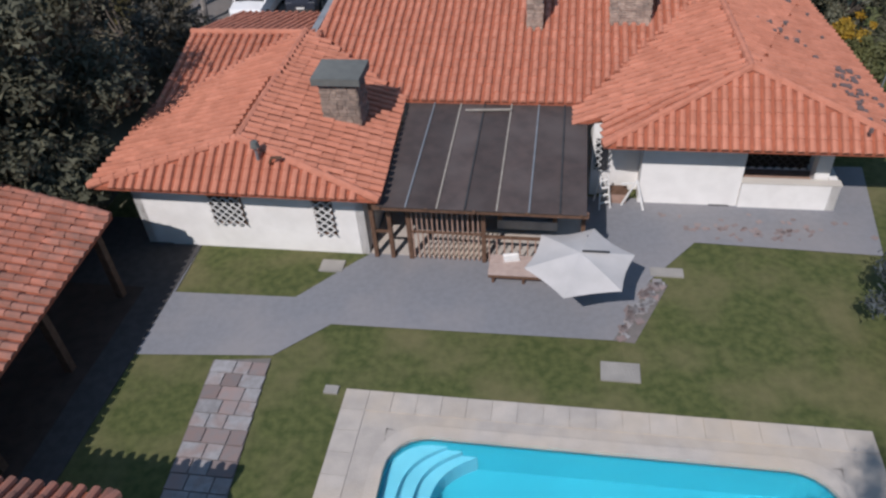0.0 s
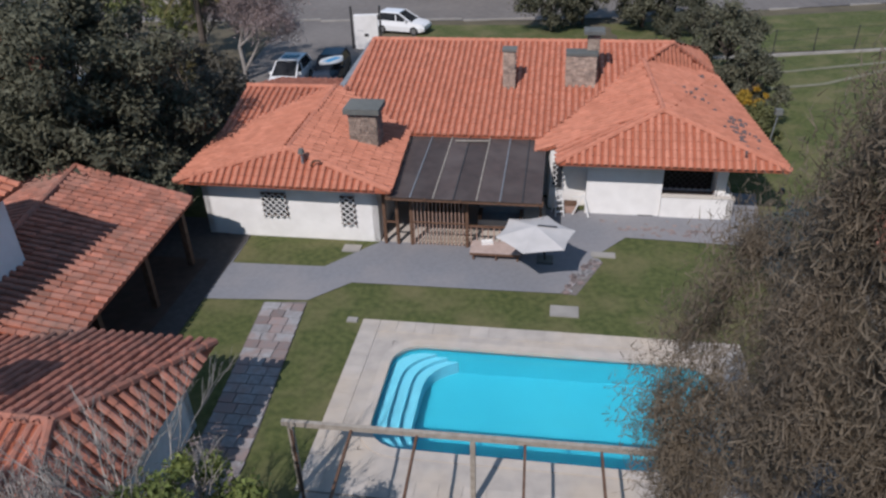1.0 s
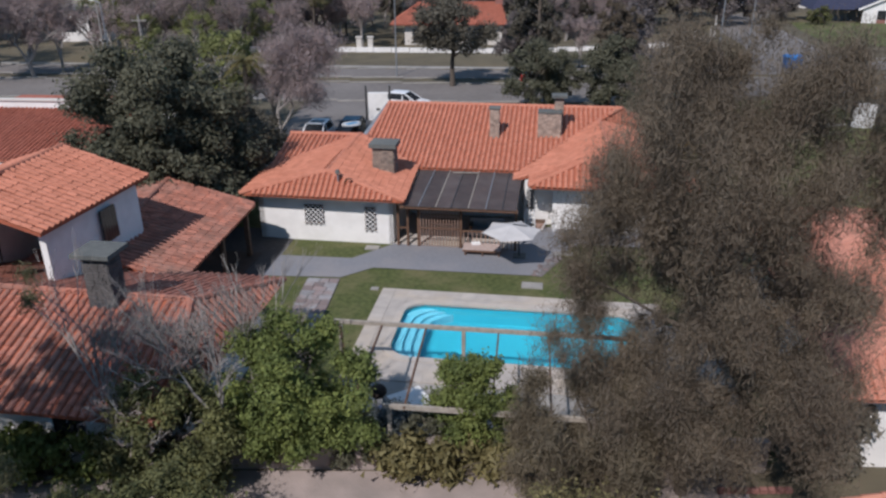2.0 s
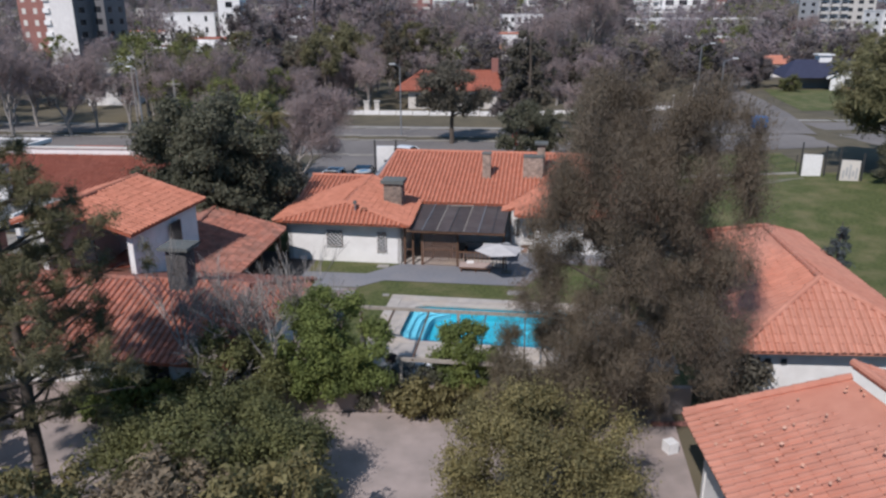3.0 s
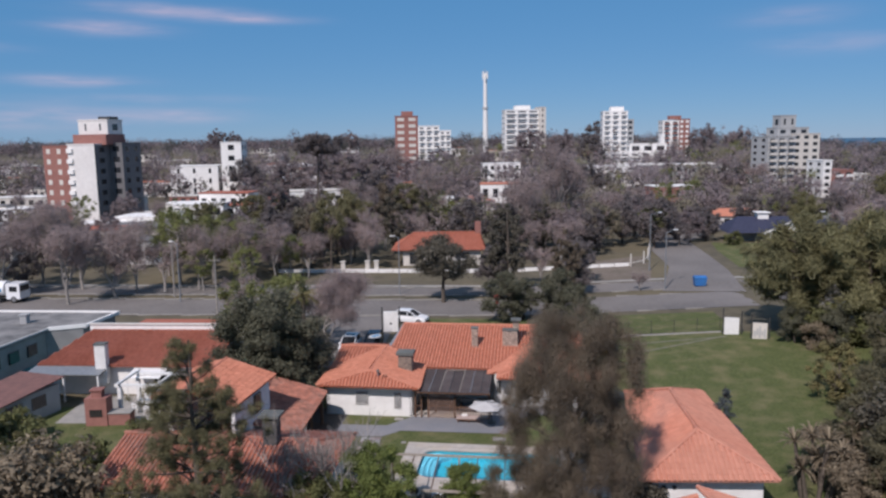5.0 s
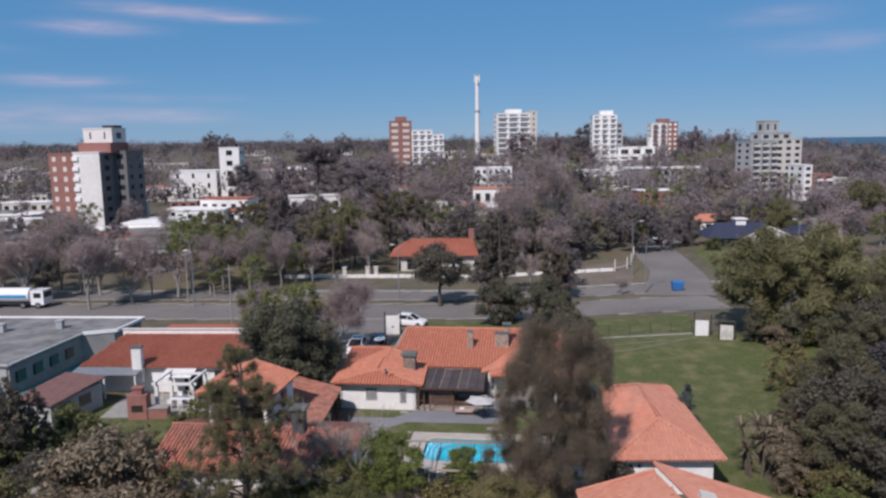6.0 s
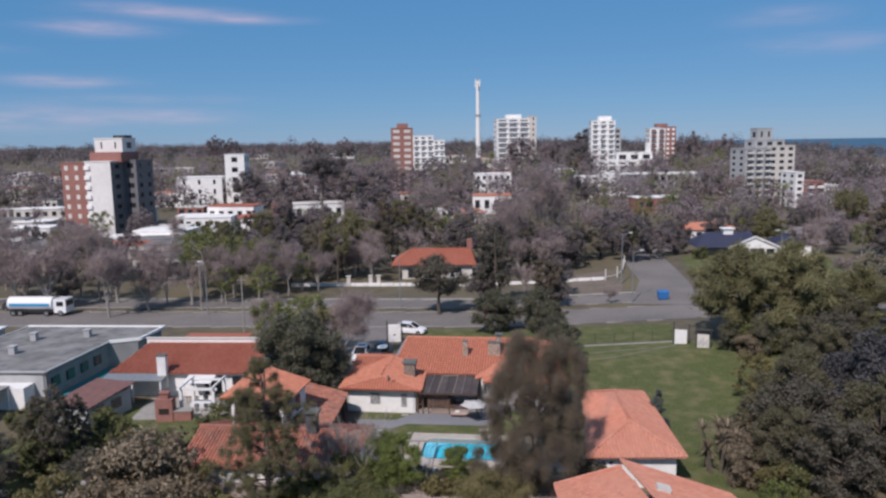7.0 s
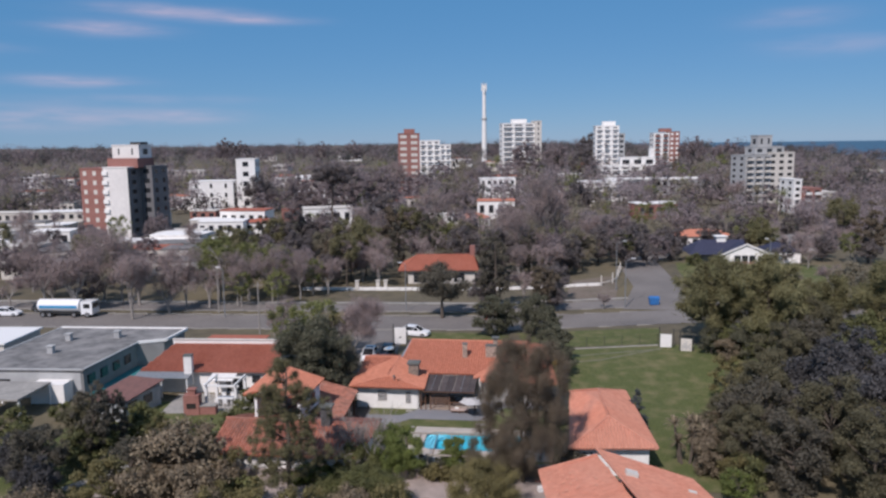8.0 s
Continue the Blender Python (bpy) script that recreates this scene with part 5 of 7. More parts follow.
part("post", Shape().box(-0.95, -0.83, -0.06, 0.06, 0, 2.9), DARKMETAL, gt2)
part("post", Shape().box(0.78, 0.9, -0.06, 0.06, 0, 2.6), DARKMETAL, gt2)
# white entrance pier and posts by the drive
pr = thing("entrance_pier", pose(-5.2, 44.6, ground_z(-5, 44.6)), "white rendered entrance wall by the drive", "wall")
part("body", Shape().box(-0.85, 0.85, -0.2, 0.2, 0, 2.4), WHITE, pr)
part("plate", Shape().box(-0.15, 0.15, -0.22, -0.2, 0.9, 1.1), DARKMETAL, pr)
part("post", Shape().box(-1.1, -0.95, -0.08, 0.08, 0, 3.0), DARKMETAL, pr)
part("post", Shape().box(0.95, 1.1, -0.08, 0.08, 0, 3.0), DARKMETAL, pr)

# street lamps
def street_lamp(x, y, h, arm, turn):
    z = ground_z(x, y)
    t = thing("street_lamp", pose(x, y, z, 0, 0, turn), "tall grey street lamp with a short arm", "street lamp", "street lamps")
    part("pole", Shape().tube((0, 0, 0), (0, 0, h), 0.11, 0.06, 8), GREYMETAL, t)
    part("arm", Shape().tube((0, 0, h), (arm, 0, h + 0.35), 0.045, n=6), GREYMETAL, t)
    part("lantern", Shape().box(arm - 0.05, arm + 0.65, -0.14, 0.14, h + 0.28, h + 0.42), IRON, t)
    return t


street_lamp(-4.9, 68.5, 8.6, 0.7, 200)
street_lamp(33.7, 63.0, 8.3, 1.3, 20)
street_lamp(36.0, 78.0, 9.2, 1.5, 20)
street_lamp(-37, 66, 8.6, 0.7, 160)
street_lamp(71, 88, 7.5, 0.7, 120)
for x, y in ((-39, 69.5), (-28, 53), (60, 60)):
    z = ground_z(x, y)
    t = thing("utility_pole", pose(x, y, z), "plain grey wooden utility pole", "pole", "utility poles")
    part("pole", Shape().tube((0, 0, 0), (0, 0, 8.5), 0.13, 0.09, 7), BARKGREY, t)
    part("crossarm", Shape().box(-0.7, 0.7, -0.05, 0.05, 7.9, 8.0), BARKGREY, t)

sk = thing("waste_container", pose(39.0, 63.6, ground_z(39, 63.6), 0, 0, -6), "bright blue plastic waste container on the street", "container")
part("body", Shape().add([(-0.75, -0.55, 0.15), (0.75, -0.55, 0.15), (0.75, 0.55, 0.15), (-0.75, 0.55, 0.15), (-0.9, -0.65, 1.3), (0.9, -0.65, 1.3), (0.9, 0.65, 1.3), (-0.9, 0.65, 1.3)], [(3, 2, 1, 0), (0, 1, 5, 4), (1, 2, 6, 5), (2, 3, 7, 6), (3, 0, 4, 7)]), BLUE, sk)
part("lid", Shape().add([(-0.93, -0.7, 1.3), (0.93, -0.7, 1.3), (0.93, 0.7, 1.3), (-0.93, 0.7, 1.3), (-0.8, -0.3, 1.55), (0.8, -0.3, 1.55), (0.8, 0.3, 1.55), (-0.8, 0.3, 1.55)], [(0, 1, 5, 4), (1, 2, 6, 5), (2, 3, 7, 6), (3, 0, 4, 7), (4, 5, 6, 7)]), BLUE, sk)
for x in (-0.6, 0.6):
    for y in (-0.45, 0.45):
        part("wheel", Shape().tube((x - 0.04, y, 0.08), (x + 0.04, y, 0.08), 0.08, n=8), RUBBER, sk)


# --- vehicles ---
def wheel(parent, x, y, r=0.33, w=0.22):
    t = part("wheel", Shape().tube((x, y - w / 2, r), (x, y + w / 2, r), r, n=16), RUBBER, parent)
    part("rim", Shape().tube((x, y - w / 2 - 0.012, r), (x, y + w / 2 + 0.012, r), r * 0.62, n=12), CHROME, t)


def car(m, label, body_mat=CARWHITE, length=4.4, width=1.8, height=1.62, roof_mat=None):
    """A hatchback or small SUV; +x is its nose."""
    c = thing("car", m, label, "car", "parked cars")
    hl, hw = length / 2, width / 2
    # stations along the body: x, lower half width, shoulder height, upper half width
    prof = [(-hl, 0.42, 0.95, 0.86), (-hl + 0.12, 0.30, 1.02, 0.96), (-hl * 0.45, 0.24, 1.0, 1.0), (hl * 0.2, 0.24, 0.98, 1.0), (hl * 0.42, 0.24, 0.98, 1.0), (hl * 0.85, 0.26, 0.86, 0.95), (hl, 0.36, 0.70, 0.80)]
    s = Shape()
    for x, z0, z1, k in prof:
        w = hw * k
        s.v += [(x, -w * 0.96, z0), (x, -w, (z0 + z1) / 2), (x, -w * 0.93, z1), (x, 0, z1 + 0.03), (x, w * 0.93, z1), (x, w, (z0 + z1) / 2), (x, w * 0.96, z0)]
    n = 7
    for i in range(len(prof) - 1):
        for j in range(n - 1):
            s.f.append((i * n + j, (i + 1) * n + j, (i + 1) * n + j + 1, i * n + j + 1))
        s.f.append((i * n + n - 1, (i + 1) * n + n - 1, (i + 1) * n, i * n))
    s.f += [list(range(n))[::-1], list(range((len(prof) - 1) * n, len(prof) * n))]
    part("body", s, body_mat, c, smooth=False)
    # glass house and roof
    g0 = [(-hl + 0.1, 0.9), (hl * 0.5, 0.88)]
    t0 = [(-hl + 0.62, 0.76), (hl * 0.04, 0.76)]
    lower = [(g0[0][0], -hw * g0[0][1]), (g0[1][0], -hw * g0[1][1]), (g0[1][0], hw * g0[1][1]), (g0[0][0], hw * g0[0][1])]
    upper = [(t0[0][0], -hw * t0[0][1]), (t0[1][0], -hw * t0[1][1]), (t0[1][0], hw * t0[1][1]), (t0[0][0], hw * t0[0][1])]
    zc, zt = 0.97, height - 0.06
    part("glass", Shape().add([(x, y, zc) for x, y in lower] + [(x, y, zt) for x, y in upper], [(0, 1, 5, 4), (1, 2, 6, 5), (2, 3, 7, 6), (3, 0, 4, 7)]), DARKGLASS, c)
    part("roof", Shape().add([(x * 1.0, y * 1.02, zt) for x, y in upper] + [(x * 0.97, y * 0.9, height) for x, y in upper], [(0, 1, 5, 4), (1, 2, 6, 5), (2, 3, 7, 6), (3, 0, 4, 7), (4, 5, 6, 7), (3, 2, 1, 0)]), roof_mat or body_mat, c)
    for k in range(4):
        part("pillar", Shape().bar((*lower[k], zc), (*upper[k], zt), 0.08, 0.08), body_mat, c)
    for sgn in (-1, 1):
        part("pillar", Shape().bar((-0.15, sgn * hw * 0.9, zc), (-0.2, sgn * hw * 0.725, zt), 0.08, 0.05), body_mat, c)
    for x in (-hl * 0.62, hl * 0.62):
        for y in (-hw + 0.1, hw - 0.1):
            wheel(c, x, y)
    for y in (-1, 1):
        part("headlight", Shape().box(hl * 0.9, hl * 0.97, y * hw * 0.62 - 0.16, y * hw * 0.62 + 0.16, 0.62, 0.76), CHROME, c)
        part("tail_light", Shape().box(-hl - 0.01, -hl + 0.1, y * hw * 0.7 - 0.1, y * hw * 0.7 + 0.1, 0.8, 1.0), REDPAINT, c)
        part("mirror", Shape().box(hl * 0.3, hl * 0.36, y * hw * 1.0 - 0.1, y * hw * 1.0 + 0.1, 0.98, 1.12), body_mat, c)
    part("bumper", Shape().box(hl * 0.93, hl + 0.03, -hw * 0.7, hw * 0.7, 0.3, 0.45), DARKMETAL, c)
    part("number_plate", Shape().box(hl + 0.03, hl + 0.045, -0.2, 0.2, 0.46, 0.56), IRON, c)
    return c


car(pose(-2.9, 49.6, ground_z(-3, 49.6) + 0.02, 0, 0, -22), "white compact SUV parked on the verge")
cl = car(pose(-9.2, 35.5, ground_z(-9, 35.5) + 0.02, 0, 0, -98), "white wagon with black glass roof panels parked on the drive", height=1.66)
part("sunroof", Shape().box(-1.0, -0.2, -0.5, 0.5, 1.655, 1.672), DARKGLASS, cl)
cd_ = car(pose(-6.75, 36.6, ground_z(-7, 36.6) + 0.02, 0, 0, -95), "dark blue car with boards on its roof, parked on the drive", material("navy_car_paint", (0.03, 0.035, 0.05), (0.035, 0.04, 0.055), 1, 0.25))
bt = Shape()
for i in range(13):
    a = -1.3 + i * 2.6 / 12
    w = 0.36 * (1 - (abs(a) / 1.32) ** 2.4)
    bt.v += [(a, -w, 0.0), (a, -w * 0.8, 0.12), (a, w * 0.8, 0.12), (a, w, 0.0)]
for i in range(12):
    for j in range(3):
        q = i * 4 + j
        bt.f.append((q, q + 4, q + 5, q + 1))
    bt.f.append((i * 4 + 3, i * 4 + 7, i * 4 + 4, i * 4))
bo = thing("surfboard", pose(-6.45, 35.0, ground_z(-7, 35) + 1.66, 4, 8, 72) @ Matrix.Diagonal((1.15, 1.5, 1, 1)), "white and blue board lying on the car roof", "surfboard")
part("deck", bt, IRON, bo)
part("stripe", Shape().box(-0.9, 0.7, -0.2, 0.06, 0.121, 0.127), CYAN, bo, "blue panel")

tr = thing("tanker_truck", pose(-65.5, 68.8, ground_z(-65, 68.8) + 0.02, 0, 0, -6), "white tanker truck with blue stripes on the street", "truck")
part("tank", Shape().tube((-5.4, 0, 2.0), (2.3, 0, 2.0), 1.15, n=18), CARWHITE, tr, smooth=False)
for a0, a1 in ((172, 196), (-16, 8)):
    st = Shape()
    for k in range(5):
        for x in (-5.0, 2.0):
            a = radians(a0 + (a1 - a0) * k / 4)
            st.v.append((x, 1.17 * math.cos(a), 2.0 + 1.17 * math.sin(a)))
    st.f = [(2 * k, 2 * k + 1, 2 * k + 3, 2 * k + 2) for k in range(4)]
    part("stripe", st, CYAN, tr, "blue side stripe")
part("cab", Shape().box(2.8, 4.9, -1.2, 1.2, 0.6, 2.9), CARWHITE, tr)
part("windscreen", Shape().box(4.85, 4.93, -1.05, 1.05, 1.7, 2.6).box(3.3, 4.5, -1.22, -1.19, 1.7, 2.5), DARKGLASS, tr)
part("chassis", Shape().box(-5.4, 4.8, -0.5, 0.5, 0.55, 0.85), DARKMETAL, tr)
for x in (-4.4, -3.2, 1.4, 3.9):
    for y in (-1.05, 1.05):
        wheel(tr, x, y, 0.5, 0.3)
car(pose(-77, 70, ground_z(-77, 70), 0, 0, -6), "white car parked by the street")
car(pose(-72, 73, ground_z(-72, 73), 0, 0, -6), "dark car parked by the street", DARKMETAL)
# red post box by the kerb
rb_ = thing("red_post", pose(9.0, 60.6, ground_z(9, 60)), "small red post by the kerb", "post")
part("body", Shape().tube((0, 0, 0), (0, 0, 1.0), 0.25, 0.2, 10), REDPAINT, rb_)
part("head", Shape().tube((0, 0, 1.0), (0, 0, 1.5), 0.38, 0.15, 10), REDPAINT, rb_)

# ---- the town beyond ----
def balcony_shape(a, b):
    """A balcony: slab and front in one L-shaped piece."""
    prof = [(0.05, -0.25), (-1.1, -0.25), (-1.1, 0.75), (-1.0, 0.75), (-1.0, -0.1), (0.05, -0.1)]
    n = len(prof)
    return Shape().add([(a, y, z) for y, z in prof] + [(b, y, z) for y, z in prof], [list(range(n)), list(range(n, 2 * n))[::-1]] + [(i, i + n, (i + 1) % n + n, (i + 1) % n) for i in range(n)])


def block(parent, x0, x1, y0, y1, z1, mat, floors, cols, side_cols=2, z0=-2.0, win=DARKGLASS, rail=None, ww=0.5, name="wall"):
    """A block of flats: its wall, roof edge, and windows on the south and east faces."""
    part(name, Shape().box(x0, x1, y0, y1, z0, z1), mat, parent)
    part("roof_edge", Shape().box(x0 - 0.15, x1 + 0.15, y0 - 0.15, y1 + 0.15, z1, z1 + 0.35), mat, parent)
    fh_ = (z1 - max(z0, 0)) / floors
    wm = {}
    for f in range(floors):
        z = max(z0, 0) + f * fh_ + fh_ * 0.3
        for c in range(cols):
            cw = (x1 - x0) / cols
            xa = x0 + (c + 0.5 - ww / 2) * cw
            w = new("window", wm.setdefault(0, Shape().box(0, cw * ww, -0.06, 0.1, 0, fh_ * 0.48).mesh("window", win)))
            w.parent, w.matrix_basis = parent, pose(xa, y0, z)
            if rail:
                r = new("balcony", wm.setdefault(1, balcony_shape(-0.4, cw * ww + 0.4).mesh("balcony", rail)))
                r.parent, r.matrix_basis = parent, pose(xa, y0, z)
        for c in range(side_cols):
            cw = (y1 - y0) / side_cols
            w = new("window", wm.setdefault(2, Shape().box(-0.1, 0.06, 0, cw * 0.35, 0, fh_ * 0.45).mesh("window", win)))
            w.parent, w.matrix_basis = parent, pose(x1, y0 + (c + 0.32) * cw, z)
            w = new("window", wm.setdefault(3, Shape().box(-0.06, 0.1, 0, cw * 0.35, 0, fh_ * 0.45).mesh("window", win)))
            w.parent, w.matrix_basis = parent, pose(x0, y0 + (c + 0.32) * cw, z)


def flats(x, y, turn, label):
    return thing("apartment_building", pose(x, y, 0, 0, 0, turn), label, "building", "blocks of flats")


b = flats(-101, 189, -14, "white and red brick apartment building with a shaded east side")
block(b, -3.9, 5.2, -7, 6, 22.2, PALEREND, 7, 0, 2, ww=0.18)
# dark skin over the pale east face, and dark rear block: painted shade
part("shaded_side", Shape().box(5.2, 5.23, -7, 0, -1, 22.2), SHADEREND, b, "east wall with its shade put into a dark colour")
block(b, -15, -3.9, -4, 6, 21.8, BRICKRED, 7, 3, 1, win=CREAM, ww=0.34)
block(b, 5.24, 9.5, 0, 9, 22.4, SHADEREND, 7, 1, 2)
block(b, -3.5, 6.5, -2, 5, 29.4, PALEREND, 1, 2, 1, z0=25.2, ww=0.1)
part("recess", Shape().box(-4.5, 6.8, -3.5, 5.5, 22.2, 25.3), BRICKRED, b)
part("tank", Shape().box(2, 6, 0, 4, 29.4, 30.6), DARKMETAL, b)
for k in range(6):
    part("balcony", Shape().box(-4.0, -2.1, -7.6, -7.0, 4.4 + k * 3.1, 5.6 + k * 3.1), WHITE, b)
b = flats(-8.6, 320, 0, "tall red brick tower with white bands")
block(b, -5.4, 5.4, -5, 6, 33.5, BRICKRED, 11, 2, 2, z0=-3, win=CREAM, ww=0.6)
part("penthouse", Shape().box(-2.5, 3, -2, 4, 33.5, 36), BRICKRED, b)
b = flats(5.5, 384, 0, "white stepped apartment building")
block(b, -9, 3, -5, 6, 30, WHITE, 9, 3, 2, rail=WHITE)
block(b, 3, 9.4, -5, 6, 27.4, WHITE, 8, 2, 2, rail=WHITE)
b = flats(66, 455, 4, "white apartment slab with long balconies")
block(b, -13.4, 9, -6, 6, 41, WHITE, 12, 3, 2, rail=WHITE, ww=0.7)
block(b, 9, 13.4, -8, 6, 42.5, CREAM, 12, 1, 2, ww=0.2)
part("penthouse", Shape().box(-6, 4, -3, 4, 41, 44), WHITE, b)
b = flats(119, 420, -6, "white tower with balconies")
block(b, -9, 6, -6, 6, 38, WHITE, 12, 3, 3, rail=WHITE)
part("penthouse", Shape().box(-4, 4, -3, 4, 38, 41), WHITE, b)
block(b, 6, 10, -4, 6, 33, GREYWALL, 10, 1, 2)
b = flats(123, 384, -3, "low white building with curved terraces")
block(b, -18, 18, -5, 6, 13.5, WHITE, 4, 6, 2, rail=WHITE, ww=0.6)
block(b, -6, 15, -3, 5, 18.5, WHITE, 1, 3, 1, z0=13, ww=0.6)
part("flue", Shape().box(12, 14, -2, 2, 18.5, 24), WHITE, b)
b = flats(177, 485, 0, "red and white apartment building")
block(b, -9.6, 2, -5, 5, 33.5, WHITE, 10, 2, 2, rail=BRICKRED)
block(b, 2, 9.6, -5, 5, 34.4, BRICKRED, 10, 2, 2, win=WHITE)
part("penthouse", Shape().box(-4, 4, -3, 3, 34.4, 37), BRICKRED, b)
b = flats(154.5, 274, 8, "grey apartment building with stepped top floors")
block(b, -12.7, 0, -6, 6, 21.5, GREYWALL, 8, 3, 2, z0=-5, rail=CREAM)
block(b, 0, 12.7, -4, 6, 22.6, CREAM, 8, 3, 3, z0=-5)
block(b, -6.5, 8, -3, 5, 25.2, GREYWALL, 1, 3, 1, z0=22)
block(b, -4.5, 2.5, -2, 4, 30.3, GREYWALL, 1, 2, 1, z0=25, ww=0.25)
b = flats(155, 234, 6, "white and brick red low apartment building")
block(b, -9, -5.5, -4, 6, 12.6, WHITE, 5, 1, 2, z0=-4)
block(b, -5.5, 2.5, -5, 6, 9.0, BRICKRED, 3, 2, 2, z0=-4, rail=WHITE)
block(b, 2.5, 9, -5, 6, 7.4, CREAM, 3, 2, 2, z0=-4, rail=WHITE)
b = flats(35, 304, 0, "white building with a colonnade of tall windows")
block(b, -8.6, 8.6, -5, 6, 11.0, WHITE, 3, 6, 2)
part("lower_wing", Shape().box(-10, 6, -9, -5, 0, 4.5), WHITE, b)
b = flats(-98, 283, 0, "white modern villa with a tower")
block(b, -10.5, 9.5, -5, 6, 12.6, WHITE, 3, 3, 2, ww=0.16)
block(b, 11, 19.6, -4, 6, 22.4, WHITE, 5, 1, 2, ww=0.3)
b = flats(119, 325, -2, "long grey low building with a white roof edge")
block(b, -25, 25, -5, 6, 8.4, GREYWALL, 2, 14, 2)
part("roof_edge", Shape().box(-25.5, 25.5, -5.5, 6.5, 8.4, 9.2), WHITE, b)
b = flats(84, 294, 3, "white low building with terraces")
block(b, -9.5, 9.5, -5, 6, 9.4, WHITE, 3, 4, 2, rail=WHITE)

# telecom mast
mast = thing("telecom_mast", pose(53, 600, 0), "slender white telecom mast with antennas at its top", "mast")
part("shaft", Shape().tube((0, 0, 0), (0, 0, 48), 2.6, 1.9, 10), WHITE, mast)
part("collar", Shape().tube((0, 0, 48), (0, 0, 49.5), 2.6, 2.6, 10), GREYWALL, mast)
part("upper_shaft", Shape().tube((0, 0, 49.5), (0, 0, 78), 1.7, 1.5, 10), WHITE, mast)
for k in range(6):
    part("antenna", Shape().box(-0.35, 0.35, 1.6, 2.6, 0, 4.5, pose(0, 0, 71 + (k % 3) * 2.0, 0, 0, k * 60)), IRON, mast)
part("spike", Shape().tube((0, 0, 78), (0, 0, 81.5), 0.4, 0.15, 6), GREYWALL, mast)


def low_house(x, y, w, d, h, roof, turn=0.0, label="low white house among the trees", wmat=WHITE, pitched=1.6):
    """A low house: walls, roof (hipped where pitched is given), door and windows."""
    t = thing("house", pose(x, y, ground_z(x, y), 0, 0, turn), label, "house", "houses beyond the street")
    part("wall", Shape().box(-w / 2, w / 2, -d / 2, d / 2, -0.5, h), wmat, t)
    a, c = w / 2 + 0.5, d / 2 + 0.5
    if pitched:
        k = min(a, c) * 0.95
        if a > c:
            r = [(-a + k, 0, h + pitched), (a - k, 0, h + pitched)]
            f = [(0, 1, 5, 4), (1, 2, 5), (2, 3, 4, 5), (3, 0, 4), (3, 2, 1, 0)]
        else:
            r = [(0, -c + k, h + pitched), (0, c - k, h + pitched)]
            f = [(0, 1, 4), (1, 2, 5, 4), (2, 3, 5), (3, 0, 4, 5), (3, 2, 1, 0)]
        part("roof", Shape().add([(-a, -c, h), (a, -c, h), (a, c, h), (-a, c, h)] + r, f), roof, t)
    else:
        part("roof", Shape().box(-a + 0.3, a - 0.3, -c + 0.3, c - 0.3, h, h + 0.3), roof, t)
    n = max(2, int(w / 3))
    for k in range(n):
        x0 = -w / 2 + (k + 0.25) * w / n
        part("window", Shape().box(x0, x0 + w / n * 0.5, -d / 2 - 0.05, -d / 2 + 0.1, h * 0.33, h * 0.78), DARKGLASS, t)
    return t


# house across the street, with its tiled roof
fh2 = thing("house", pose(2.4, 98.5, -0.85, 0, 0, -3), "house with an orange tile hip roof beyond the street", "house")
part("wall", Shape().box(-7.2, 7.2, -4.5, 5, -0.3, 3.0), CREAM, fh2)
tiled_roof(fh2, [[(-9.2, -5.4, 3.0), (8.0, -5.4, 3.0), (7.0, 0, 5.6), (-5.4, 0, 5.6)], [(-9.2, 5.6, 3.0), (-9.2, -5.4, 3.0), (-5.4, 0, 5.6)], [(8.0, -5.4, 3.0), (8.0, 5.6, 3.0), (7.0, 0, 5.6)], [(8.0, 5.6, 3.0), (-9.2, 5.6, 3.0), (-5.4, 0, 5.6), (7.0, 0, 5.6)]],
           [((-5.4, 0, 5.62), (7.0, 0, 5.62)), ((-5.4, 0, 5.62), (-9.2, -5.4, 3.02))], TILE_RED, TILE_RED, "orange tile roof")
part("chimney", Shape().box(6.2, 7.3, -0.5, 0.6, 4.0, 7.6), BRICKRED, fh2)
for k in range(3):
    part("arch_opening", Shape().box(-6.0 + k * 4.2, -3.4 + k * 4.2, -4.6, -4.45, 0.3, 2.3), DARKGLASS, fh2)
# dark blue roofed house by the side street
nb = thing("house", pose(71.5, 109, ground_z(71.5, 109) - 0.1, 0, 0, -6) @ Matrix.Diagonal((0.86, 0.86, 0.93, 1)), "white gabled house with dark slate blue roofs", "house")
part("wall", Shape().box(-8, 12, 0.5, 6, -0.5, 2.9), GREYWALL, nb)
part("roof", Shape().add([(-12, -3.6, 2.3), (4, -3.6, 2.3), (4, 7, 2.6), (-12, 7, 2.6), (-8, 2.4, 5.4), (4, 2.4, 5.4)], [(0, 1, 5, 4), (1, 2, 5), (2, 3, 4, 5), (3, 0, 4)]), NAVYROOF, nb)
part("gable", Shape().add([(-4, -5.5, 2.5), (9, -5.5, 2.5), (2.5, -5.5, 5.1), (-4, 3, 2.5), (9, 3, 2.5), (2.5, 3, 5.1)], [(0, 3, 5, 2), (2, 5, 4, 1)]), NAVYROOF, nb)
part("gable_front", Shape().add([(-3.2, -5.2, 2.4), (8.2, -5.2, 2.4), (2.5, -5.2, 4.7), (-3.2, -5.2, 0), (8.2, -5.2, 0)], [(3, 4, 1, 2, 0)]), WHITE, nb)
part("bargeboard", Shape().bar((-4.2, -5.6, 2.45), (2.5, -5.6, 5.15), 0.12, 0.35).bar((9.2, -5.6, 2.45), (2.5, -5.6, 5.15), 0.12, 0.35), WHITE, nb)
